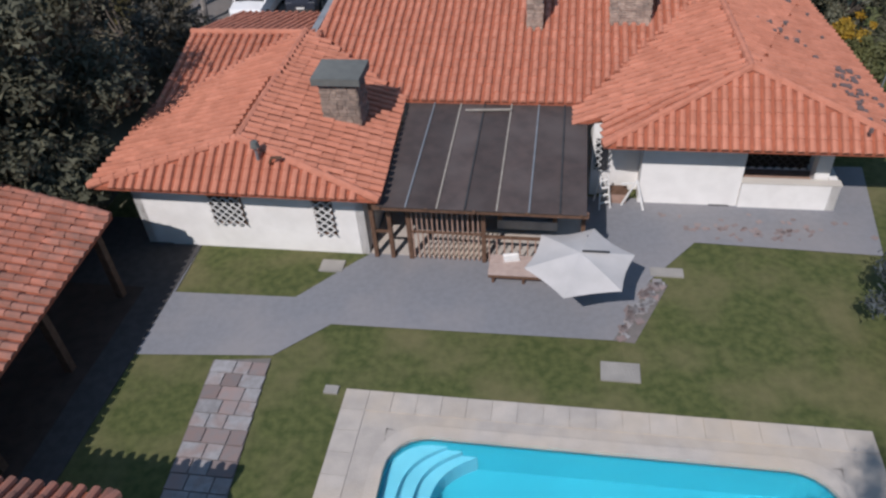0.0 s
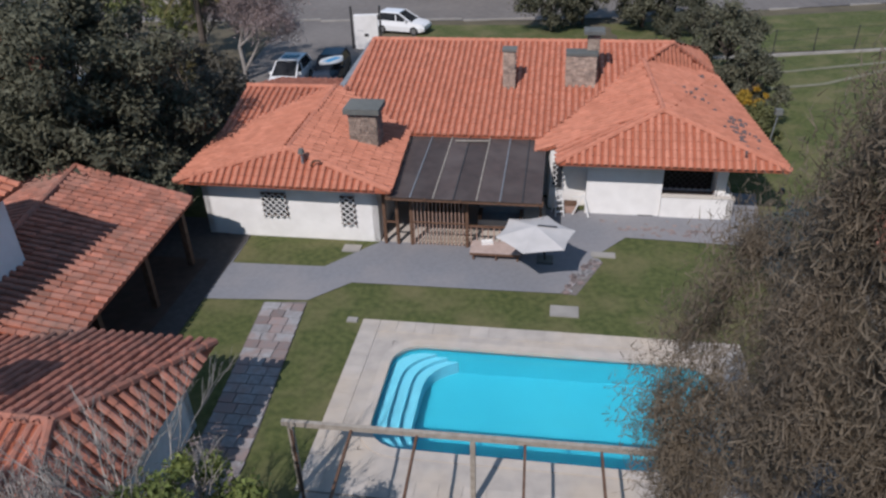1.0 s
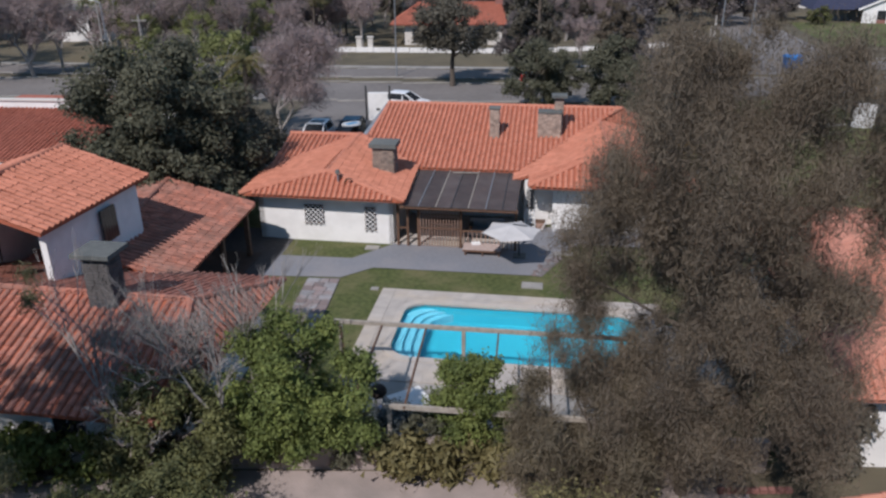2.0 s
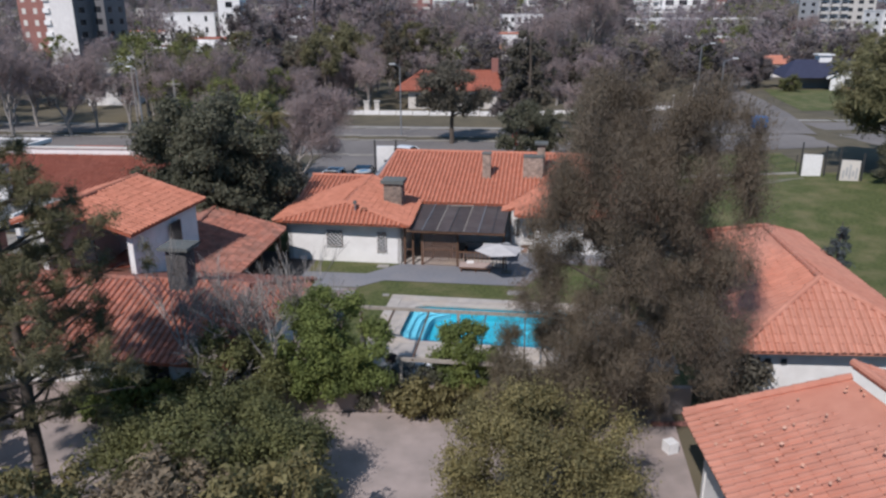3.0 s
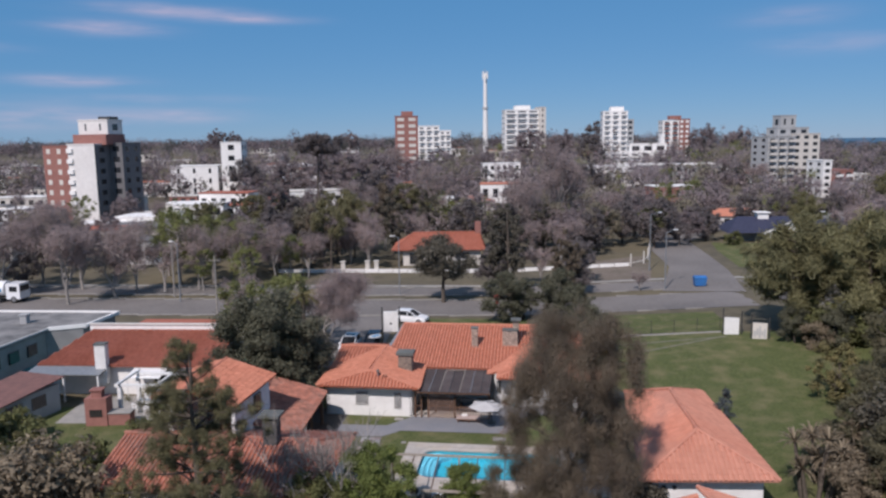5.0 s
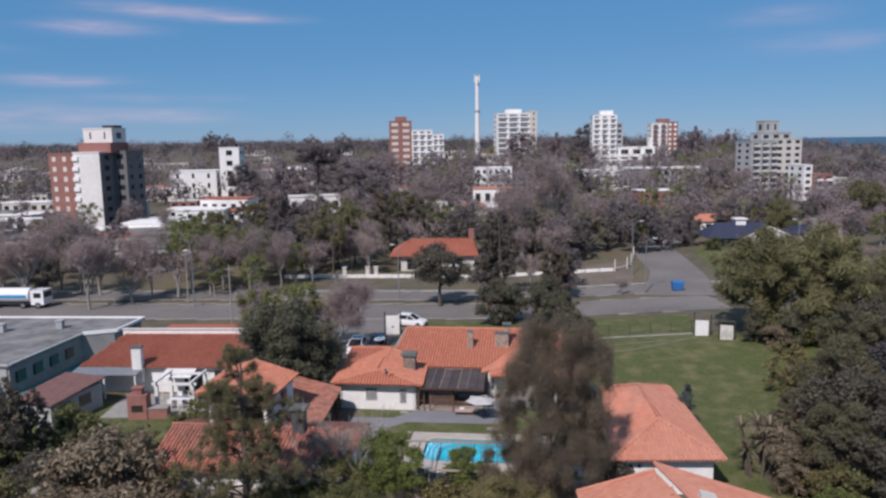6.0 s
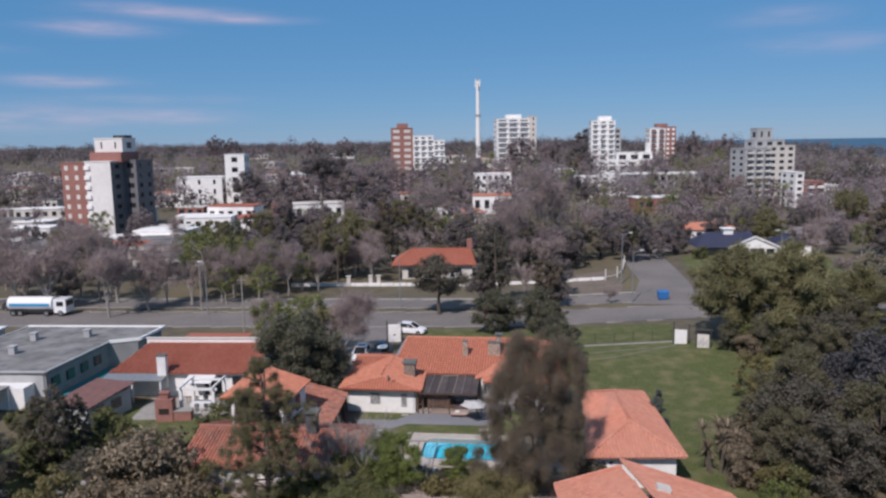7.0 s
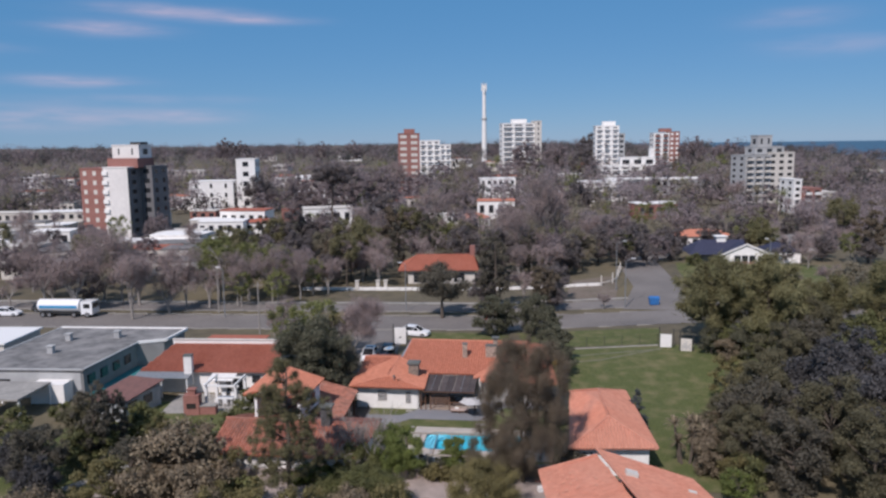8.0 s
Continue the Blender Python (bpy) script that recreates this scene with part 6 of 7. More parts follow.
part("right_roof", Shape().add([(9.0, -4, 3.0), (18, -4, 3.0), (18, 6, 3.0), (9, 6, 3.0), (12, 1, 5.0), (16, 1, 5.0)], [(0, 1, 5, 4), (1, 2, 5), (2, 3, 4, 5), (3, 0, 4)]), NAVYROOF, nb)
part("right_wall", Shape().box(9.6, 17.4, -3.6, 5.6, -0.5, 3.0), WHITE, nb)
part("dormer", Shape().box(-3.5, -1.0, 1.4, 4, 4.6, 6.2).box(-3.9, -0.6, 1.0, 4.4, 6.2, 6.4), WHITE, nb)
part("porch_opening", Shape().box(-0.6, 5.0, -5.3, -5.15, 0.2, 2.3), DARKGLASS, nb)
for x in (-0.8, 1.2, 3.1, 5.1):
    part("column", Shape().box(x - 0.14, x + 0.14, -5.5, -5.2, 0, 2.4), WHITE, nb)
part("parapet", Shape().box(-0.6, 5.0, -5.48, -5.31, 0, 0.75), BRICKRED, nb)
part("window", Shape().box(5.6, 7.6, -5.3, -5.15, 0.8, 2.2), DARKGLASS, nb)
low_house(77, 142, 15, 8, 2.9, TILE, -4, "house with a bright orange tile roof")
low_house(97, 128, 12, 8, 2.9, FLATROOF, 8, "low house with a pale grey roof", pitched=1.2)
low_house(16, 205, 12, 8, 3.0, TILE, 4, "small house with an orange tile roof")
low_house(5, 215, 9, 7, 3.2, WHITE, 0, "flat roofed white house", pitched=0)
low_house(-60, 114, 11, 9, 3.0, FLATROOF, 0, "pale two storey house behind bare trees", CREAM, 0)
low_house(-60, 116, 8, 7, 5.6, FLATROOF, 0, "pale two storey house behind bare trees", CREAM, 0)
low_house(-69, 187, 15, 9, 4.8, WHITE, 0, "white flat roofed building", pitched=0)
low_house(-57, 192, 11, 8, 4.0, TILE_RED, 0, "house with a dark red roof", pitched=1.0)
low_house(-54, 232, 7, 6, 4.5, BRICKRED, 0, "small red brick house", BRICKRED, 0)
for x_, y_, w_, d_, h_, rf_ in ((-140, 198, 30, 10, 3.2, WHITE), (-118, 176, 18, 9, 3.4, FLATROOF), (-149, 242, 20, 9, 4.0, WHITE), (-72, 145, 17, 8, 3.2, FLATROOF), (-84, 152, 13, 8, 3.0, WHITE), (-103, 143, 20, 9, 3.2, FLATROOF), (-76, 199, 14, 8, 4.2, WHITE), (-125, 150, 14, 8, 3.0, WHITE), (-92, 112, 15, 8, 3.2, FLATROOF)):
    low_house(x_, y_, w_, d_, h_, rf_, 4, "long low pale house with a flat roof", CREAM, 0)
# pale roofs that stand clear of the trees
ROOFS = [(-142, 200, 16), (-116, 168, 12), (-108, 132, 14), (-74, 129, 17), (-56, 105, 8), (-251, 419, 21), (-168, 240, 16), (-229, 414, 16), (-158, 679, 23), (-169, 467, 26), (-71, 648, 22), (-65, 376, 17)]
for k, (x_, y_, w_) in enumerate(ROOFS):
    low_house(x_, y_, w_, 8, 4.0 + 0.4 * (k % 3), (FLATROOF, WHITE, CREAM, TILE_RED)[k % 4], 5 - 3 * (k % 4), "pale flat roofed house in the town", (CREAM, WHITE, CREAM)[k % 3], 0)
rnd = random.Random(21)
for k in range(16):
    x, y = rnd.uniform(-150, -70), rnd.uniform(125, 185)
    if abs(x + 101) < 20 and abs(y - 189) < 22:
        continue
    low_house(x, y, rnd.uniform(9, 18), rnd.uniform(7, 11), rnd.uniform(2.8, 4.2), rnd.choice((WHITE, FLATROOF, FLATROOF, CREAM, TILE_RED)), rnd.uniform(-12, 12), "low flat roofed house in the town", rnd.choice((WHITE, CREAM)), 0)
SPREAD = []
for k in range(48):
    y = rnd.uniform(200, 520)
    x = rnd.uniform(-0.52, 0.5) * (y + 63)
    SPREAD.append((x, y))
    low_house(x, y, rnd.uniform(9, 20), rnd.uniform(8, 12), rnd.uniform(3.2, 7.0), rnd.choice((WHITE, FLATROOF, TILE, TILE_RED, CREAM)), rnd.uniform(-15, 15), "pale low house far off among trees", rnd.choice((WHITE, WHITE, CREAM, BRICKRED)), rnd.choice((0, 0, 1.5)))

# sea and shore
solo("sea", Shape().add([(560, 800, -0.6), (4700, 800, -0.6), (4700, 4900, -0.6), (1250, 4900, -0.6), (900, 1700, -0.6)], [(0, 1, 2, 3, 4)]), SEA, Matrix(), "dark blue sea at the horizon", "sea", kind="structure")
solo("sea", Shape().add([(-4800, 4300, -0.6), (1260, 4300, -0.6), (1250, 4900, -0.6), (-4800, 4900, -0.6)], [(0, 1, 2, 3)]), SEA, Matrix(), "dark blue sea at the horizon", "sea", kind="structure")
solo("inlet", Shape().add([(285, 400, -0.5), (420, 400, -0.5), (520, 560, -0.5), (385, 560, -0.5), (330, 490, -0.5)], [(0, 1, 2, 3, 4)]), SEA, Matrix(), "calm blue-grey water of a small inlet", "inlet", kind="structure")
solo("beach", Shape().add([(225, 320, -0.6), (420, 330, -0.6), (560, 600, -0.6), (380, 620, -0.6), (290, 470, -0.6)], [(0, 1, 2, 3, 4)]), SAND, Matrix(), "pale sand round the inlet", "beach", kind="structure")

# ---- trees and shrubs ----
def leaves_mesh(name, centres, radii, count, size, mat, seed, aspect=1.6, droop=0.0, flat=0.6, shell=0.5, mess=0.7, fuzz=0.2):
    """Many small leaf faces in clumps: one mesh. droop: how far the blades hang; shell: how much they keep to the clump's skin."""
    r = np.random.default_rng(seed)
    centres, radii = np.array(centres, float), np.array(radii, float)
    w = radii ** 2
    pick = r.choice(len(centres), count, p=w / w.sum())
    d = r.normal(size=(count, 3))
    d /= np.linalg.norm(d, axis=1)[:, None]
    rad = (shell + (1 - shell) * r.random(count)) * radii[pick] * (1 + fuzz * r.normal(size=count))
    d2 = d * np.array([1, 1, flat + 0.25])
    p = centres[pick] + d2 * rad[:, None]
    n = d + r.normal(scale=mess, size=(count, 3)) + np.array([0, 0, 0.5])
    n /= np.linalg.norm(n, axis=1)[:, None]
    a = r.normal(size=(count, 3))
    a[:, 2] -= droop * 3
    a -= n * (a * n).sum(1)[:, None] * (0 if droop else 1)
    a /= np.linalg.norm(a, axis=1)[:, None]
    b = np.cross(n, a)
    b /= np.linalg.norm(b, axis=1)[:, None] + 1e-6
    s = size * r.uniform(0.6, 1.4, count)[:, None]
    la, lb = a * s * aspect / 2, b * s / 2
    # needles and coarse leaves are single blades, broad near leaves are lozenges
    n_v = 3 if aspect > 2 or size > 0.06 else 4
    rim = [p - la, p + la + lb * 0.8, p + la - lb * 0.8] if n_v == 3 else [p - la, p + lb * 0.8, p + la, p - lb * 0.8]
    v = np.stack(rim, 1).reshape(-1, 3)
    me = bpy.data.meshes.new(name)
    me.vertices.add(len(v))
    me.vertices.foreach_set("co", v.ravel())
    me.loops.add(count * n_v)
    me.loops.foreach_set("vertex_index", np.arange(count * n_v))
    me.polygons.add(count)
    me.polygons.foreach_set("loop_start", np.arange(0, count * n_v, n_v))
    me.polygons.foreach_set("loop_total", np.full(count, n_v))
    me.materials.append(mat)
    me.update()
    me.validate()
    return me


def crown_part(parent, me, label=""):
    ob = new("crown", me)
    ob.parent = parent
    if label:
        tagged(ob, label)
    return ob


def limb(s, a, b, r0, r1, rnd, bend=0.12, steps=4, n=6):
    """A crooked tapering limb from a to b."""
    a, b = Vector(a), Vector(b)
    L_ = (b - a).length
    pts = [a] + [a.lerp(b, k / steps) + Vector((rnd.uniform(-1, 1), rnd.uniform(-1, 1), rnd.uniform(-0.4, 0.8))) * bend * L_ * (0.5 if k < steps else 0) for k in range(1, steps + 1)]
    for k in range(steps):
        s.tube(pts[k], pts[k + 1], r0 + (r1 - r0) * k / steps, r0 + (r1 - r0) * (k + 1) / steps, n, False)
    return pts


def tree(label, h, rx, ry, base, mat, count, size, seed, trunk_r=0.18, clumps=38, clump_r=0.28, bark=BARK, m=Matrix(), category="tree", aspect=1.6, droop=0.0, top_bias=1.0, shape="ball", group="", name="tree", shell=0.18, flat=0.6, fuzz=0.2):
    """A tree: tapered trunk, limbs to the clumps, and a crown of many leaves. base: height of the crown's foot."""
    rnd = random.Random(seed)
    t = thing(name, m, label, category, group)
    cen, rad = [], []
    cz, hz_ = (h + base) / 2, (h - base) / 2
    for k in range(clumps):
        for _ in range(30):
            x, y, z = rnd.uniform(-1, 1), rnd.uniform(-1, 1), rnd.uniform(-1, 1)
            if shape == "cone":
                ok = math.hypot(x, y) < 0.5 * (1 - z) + 0.05
            elif shape == "spindle":
                q = math.hypot(x, y)
                ok = q < 0.95 * min(1, (1 - z) * 1.1 + 0.12) * min(1, (z + 1.3) * 1.2) and q > 0.1
            elif shape == "plume":
                q = math.hypot(x, y)
                ok = q < min(1, 1.35 * math.sqrt(max(0, 1 - z)) * 0.75 + 0.08) * min(1, (z + 1.25) * 1.6)
            elif shape == "ovate":
                q = math.hypot(x, y)
                ok = q < (max(0, 1 - max(0, z) ** 2.4) ** 0.5 * min(1, (z + 1.3) * 1.15) + 0.06) * (1 + 0.14 * math.sin(3 * math.atan2(y, x) + 4 * z))
            elif shape == "umbrella":
                ok = x * x + y * y < 1 and z > 0.1 - 0.3 * (1 - x * x - y * y)
            else:
                q = x * x + y * y + z * z
                ok = 0.25 < q < 1
            if ok:
                break
        k_ = 1 + 0.22 * noise.noise((x * 2 + seed, y * 2, z * 2))
        cen.append((x * rx * k_, y * ry * k_, cz + z * hz_ * (0.95 if z < 0 else k_ * 0.95)))
        taper = (1.1 - 0.5 * (z + 1) / 2) if shape in ("cone", "spindle") else 1.0
        rad.append(clump_r * (rx + ry) / 2 * rnd.uniform(0.5, 1.45) * taper)
    s = Shape()
    top = h * 0.82 if shape in ("cone", "spindle") else base + (h - base) * 0.45
    pts = limb(s, (0, 0, -0.4), (rnd.uniform(-0.2, 0.2), rnd.uniform(-0.2, 0.2), top), trunk_r, trunk_r * 0.35, rnd, 0.03, 6, 8)
    for c in cen[:: max(1, clumps // 16)]:
        at = min(top, max(base * 0.7, c[2] - 0.35 * math.hypot(c[0], c[1]) - 0.3))
        p = Vector((0, 0, at))
        limb(s, p, c, trunk_r * 0.35, trunk_r * 0.08, rnd, 0.1, 3, 5)
    part("trunk", s, bark, t, smooth=True)
    crown_part(t, leaves_mesh("crown", cen, rad, count, size, mat, seed, aspect, droop, flat, shell, 0.7, fuzz))
    return t


def bare_tree(label, h, spread, seed, m=Matrix(), bark=BARKGREY, haze=0, haze_mat=None, haze_size=0.11, levels=5, name="bare_tree", group="", trunk_r=0.2):
    """A leafless tree: forks on forks, down to twigs, with a veil of fine twigs if haze is given."""
    rnd = random.Random(seed)
    t = thing(name, m, label, "tree", group)
    s = Shape()
    tips = []

    def grow(p, d, length, r, level):
        q = p + d * length
        mid = p.lerp(q, 0.5) + Vector((rnd.uniform(-1, 1), rnd.uniform(-1, 1), rnd.uniform(-0.5, 1))) * length * 0.08
        nn = 7 if level < 2 else 3
        s.tube(p, mid, r, r * 0.85, nn, False)
        s.tube(mid, q, r * 0.85, r * 0.68, nn, False)
        if level >= levels:
            tips.append(q)
            return
        for _ in range(rnd.choice((2, 3, 3)) if level else 4):
            e = (d + Vector((rnd.uniform(-1, 1), rnd.uniform(-1, 1), rnd.uniform(-0.35, 0.7))) * spread).normalized()
            grow(q if rnd.random() < 0.7 else mid, e, length * rnd.uniform(0.6, 0.82), r * 0.6, level + 1)
        if level > 1:
            tips.append(q)

    grow(Vector((0, 0, -0.3)), Vector((rnd.uniform(-0.06, 0.06), rnd.uniform(-0.06, 0.06), 1)), h * 0.27, trunk_r, 0)
    part("trunk", s, bark, t)
    if haze:
        crown_part(t, leaves_mesh("crown", [tuple(q) for q in tips], [h * 0.085] * len(tips), haze, haze_size, haze_mat or LEAF_GREY, seed, 7.0, 0.0, 0.8, 0.1), "veil of fine grey twigs")
    return t


def at(x, y, turn=0.0, k=1.0, kz=None):
    return pose(x, y, ground_z(x, y) - 0.03, 0, 0, turn) @ Matrix.Diagonal((k, k, kz or k, 1))


# --- the trees near the camera ---
tree("tall grey-green she-oak with drooping feathery foliage", 13.2, 3.75, 3.5, 0.5, LEAF_CAS, 430000, 0.0185, 11, 0.2, 330, 0.17, BARK, at(7.0, -2.6), shape="ovate", aspect=9.0, droop=0.4, shell=0.12, flat=1.25, fuzz=0.1)
tree("brownish feathery young she-oak at the foot of the tall one", 5.0, 2.1, 1.7, 0.2, LEAF_CASY, 60000, 0.025, 91, 0.12, 60, 0.24, BARK, at(4.1, -3.4), shape="plume", aspect=9.0, droop=0.4, shell=0.12, flat=1.1)
tree("dark dense evergreen tree with a rounded crown", 10.1, 4.6, 4.2, 0.3, LEAF_MAG, 70000, 0.14, 12, 0.28, 130, 0.21, BARK, at(-14.4, 18.6), shell=0.28)
# the next tree is added to darken the shaded ground by the drive
tree("dark glossy evergreen tree added to fill the black shade of its neighbours", 5.6, 3.0, 3.0, 0.2, LEAF_DARK, 14000, 0.15, 13, 0.15, 50, 0.28, BARK, at(-12.4, 26.6))
tree("rounded dark green tree by the drive", 6.2, 2.6, 2.6, 0.2, LEAF_MAG, 13000, 0.17, 14, 0.2, 50, 0.28, BARK, at(-13.2, 17.2))
def open_pine(label, h, r, seed, m, whorls=15, count=80000, size=0.026, tuft=(0.2, 0.4), first=0.2, group="", droop=1.6, mat=LEAF_PINE):
    """A pine with open whorls of rising branches that end in tufts of needles."""
    rnd = random.Random(seed)
    t = thing("pine_tree", m, label, "tree", group)
    s, cen, rad = Shape(), [], []
    limb(s, (0, 0, -0.3), (0.15, -0.1, h * 0.97), 0.24, 0.04, rnd, 0.015, 8, 8)
    for i in range(whorls):
        f = i / (whorls - 1)
        z = h * (first + (0.94 - first) * f)
        for k in range(5 if f < 0.8 else 3):
            a = math.tau * k / 5 + i * 1.1 + rnd.uniform(-0.4, 0.4)
            reach = r * (1 - 0.8 * f ** droop) * rnd.uniform(0.55, 1.1)
            end = Vector((math.cos(a) * reach, math.sin(a) * reach, z + reach * rnd.uniform(0.15, 0.5)))
            limb(s, (0, 0, z), end, 0.07, 0.02, rnd, 0.08, 3, 5)
            for j in range(3 + int(reach * 2.2)):
                q = Vector((0, 0, z)).lerp(end, rnd.uniform(0.4, 1.02)) + Vector((rnd.uniform(-1, 1), rnd.uniform(-1, 1), rnd.uniform(-0.3, 0.7))) * 0.2 * reach
                cen.append(tuple(q))
                rad.append(rnd.uniform(*tuft))
    part("trunk", s, BARK, t, smooth=True)
    crown_part(t, leaves_mesh("crown", cen, rad, count, size, mat, seed, 10.0, 0.0, 0.9, 0.05))
    return t


open_pine("tall open pine with tufted branches", 13.2, 4.0, 15, at(-12.6, -6.6))
tree("bright green leafy tree by the garden wall", 5.1, 2.3, 1.9, 0.2, LEAF_BRIGHT, 52000, 0.08, 16, 0.12, 90, 0.22, BARK, at(-4.0, -1.0), shell=0.25)
tree("mid green leafy tree beside the bright one", 3.7, 1.9, 1.5, 0.1, LEAF_MID, 32000, 0.08, 92, 0.11, 64, 0.24, BARK, at(-7.6, -2.2), shell=0.2)
tree("yellow-green shrub tree behind the patio", 3.7, 1.25, 1.1, 0.1, LEAF_BRIGHT, 26000, 0.075, 17, 0.1, 60, 0.3, BARK, at(1.15, -0.9), shell=0.15)
for sd_, x_, y_, h_, r_ in ((96, -2.6, -1.2, 1.7, 1.0), (97, 0.0, -1.1, 1.9, 0.9), (98, 2.5, -1.4, 2.2, 1.0)):
    tree("dark green hedge shrub by the garden wall", h_, r_, 0.7, 0.0, LEAF_MAG, 8000, 0.075, sd_, 0.08, 34, 0.3, BARK, at(x_, y_), category="shrub", name="shrub", group="hedge shrubs")
tree("dark blue-green hedge shrub by the garden wall", 1.8, 1.3, 0.7, 0.0, LEAF_BLUE, 10000, 0.07, 18, 0.1, 36, 0.28, BARK, at(-1.4, -0.8), category="shrub", name="shrub")
tree("broad olive green bush with fine leaves", 4.9, 2.9, 2.5, 0.1, LEAF_OLIVE, 100000, 0.055, 19, 0.14, 150, 0.23, BARK, at(2.9, -8.9), category="bush", name="bush")
tree("dense dark green bush by the lane", 4.0, 3.4, 2.4, 0.1, LEAF_MID, 75000, 0.07, 20, 0.16, 120, 0.22, BARK, at(-6.8, -7.2), category="bush", name="bush")
tree("dark ivy-like shrub beside the white wall", 2.6, 1.6, 1.0, 0.0, LEAF_DARK, 7000, 0.13, 22, 0.1, 26, 0.34, BARK, at(11.0, -1.4), category="shrub", name="shrub")
tree("low climbing shrub along the boundary wall", 1.7, 2.6, 0.6, 0.0, LEAF_BRIGHT, 7000, 0.14, 23, 0.06, 34, 0.3, BARK, at(-11.5, -1.7), category="shrub", name="shrub")
tree("low climbing shrub along the boundary wall", 1.5, 2.4, 0.5, 0.0, LEAF_OLIVE, 5000, 0.14, 24, 0.06, 34, 0.3, BARK, at(0.3, -1.9), category="shrub", name="shrub")
bare_tree("leafless grey shrub tree with pale branches", 6.4, 0.62, 31, at(-7.0, -1.0), haze=500, haze_size=0.03, levels=6, trunk_r=0.14)
bare_tree("leafless grey shrub tree with pale branches", 5.4, 0.75, 35, at(-8.6, -1.9), haze=400, haze_size=0.03, levels=5, trunk_r=0.15)
for sd_, x_, y_, h_ in ((36, -6.2, -1.7, 7.5), (37, -9.6, -1.2, 8.0), (38, -5.6, 0.0, 7.5), (39, -7.6, -0.6, 7.8)):
    bare_tree("leafless thicket of thin pale upright branches", h_, 0.42, sd_, at(x_, y_), levels=6, trunk_r=0.09)
bare_tree("leafless pale branched shrub by the tiled roof", 5.6, 0.55, 32, at(-4.7, 0.6), haze=600, haze_size=0.03, levels=5, trunk_r=0.14)
bare_tree("bare grey tree beside the drive", 11.5, 0.95, 33, at(-11.8, 34.6), haze=26000, haze_size=0.045, levels=6, trunk_r=0.15)
# slender palm by the drive
pm = thing("palm_tree", at(-13.9, 34.5), "slender palm with brownish drooping fronds", "tree")
part("trunk", Shape().tube((0, 0, -0.3), (0.15, 0, 6.6), 0.24, 0.17, 8), BARK, pm)
rndf = random.Random(4)
for k in range(22):
    a, e = k * 2.4, rndf.uniform(-0.5, 0.9)
    d, s = Vector((math.cos(a), math.sin(a), 0)), Shape()
    side_ = Vector((-d.y, d.x, 0))
    pts = [Vector((0.15, 0, 6.6)) + d * r_ + Vector((0, 0, math.sin(e) * r_ - 0.28 * r_ * r_)) for r_ in (0, 0.5, 1.0, 1.5, 1.9)]
    for p, q in zip(pts, pts[1:]):
        s.add([p - side_ * 0.02, p + side_ * 0.02, q + side_ * 0.02, q - side_ * 0.02], [(0, 1, 2, 3)])
        for f in range(5):
            b = p.lerp(q, f / 5)
            for sg in (-1, 1):
                s.add([b, b + d * 0.07, b + side_ * sg * 0.34 + d * 0.18 - Vector((0, 0, 0.22))], [(0, 1, 2)])
    part("frond", s, LEAF_OLIVE, pm)
# small blue spruce
def conifer(label, h, r, seed, m, mat, rows=13):
    rnd = random.Random(seed)
    t = thing("conifer", m, label, "tree")
    part("trunk", Shape().tube((0, 0, -0.2), (0, 0, h * 0.95), r * 0.07, 0.02), BARK, t)
    cen, rad = [], []
    for i in range(rows):
        z = h * (0.06 + 0.9 * i / rows)
        q = r * (1 - i / rows) ** 0.85
        for k in range(max(3, int(9 * (1 - i / rows)))):
            a = rnd.uniform(0, math.tau)
            for f in (0.45, 0.8):
                cen.append((q * f * math.cos(a), q * f * math.sin(a), z - 0.12 * f * r))
                rad.append(r * 0.2 * (1.15 - 0.5 * i / rows))
    crown_part(t, leaves_mesh("crown", cen, rad, 9000, 0.06, mat, seed, 4.0, 0.0, 0.5, 0.2))
    return t


tree("rounded blue-grey clipped conifer on the lawn by the pool", 4.1, 1.7, 1.7, 0.0, LEAF_BLUE, 16000, 0.07, 42, 0.12, 70, 0.26, BARK, at(12.0, 10.9), name="conifer", aspect=2.5, shell=0.3)
conifer("small blue-grey spruce on the lawn", 5.1, 1.6, 41, at(19.9, 8.0), LEAF_BLUE)
# yucca clump
def yucca(m, label, seed):
    rnd = random.Random(seed)
    t = thing("yucca", m, label, "plant", "yuccas")
    for k in range(5):
        x, y, h = rnd.uniform(-0.9, 0.9), rnd.uniform(-0.9, 0.9), rnd.uniform(1.2, 2.6)
        part("stem", Shape().tube((x * 0.5, y * 0.5, 0), (x, y, h), 0.1, 0.07), BARK, t)
        s = Shape()
        for j in range(46):
            a, e = rnd.uniform(0, math.tau), rnd.uniform(-0.5, 1.2)
            d = Vector((math.cos(a) * math.cos(e), math.sin(a) * math.cos(e), math.sin(e)))
            w = d.cross(Vector((0, 0, 1))).normalized() * 0.035
            p = Vector((x, y, h))
            q = p + d * 0.5
            s.add([p - w, p + w, q + w, q - w, q + d * 0.25 - Vector((0, 0, 0.15))], [(0, 1, 2, 3), (3, 2, 4)])
        part("leaf_rosette", s, LEAF_PALE, t)
    return t


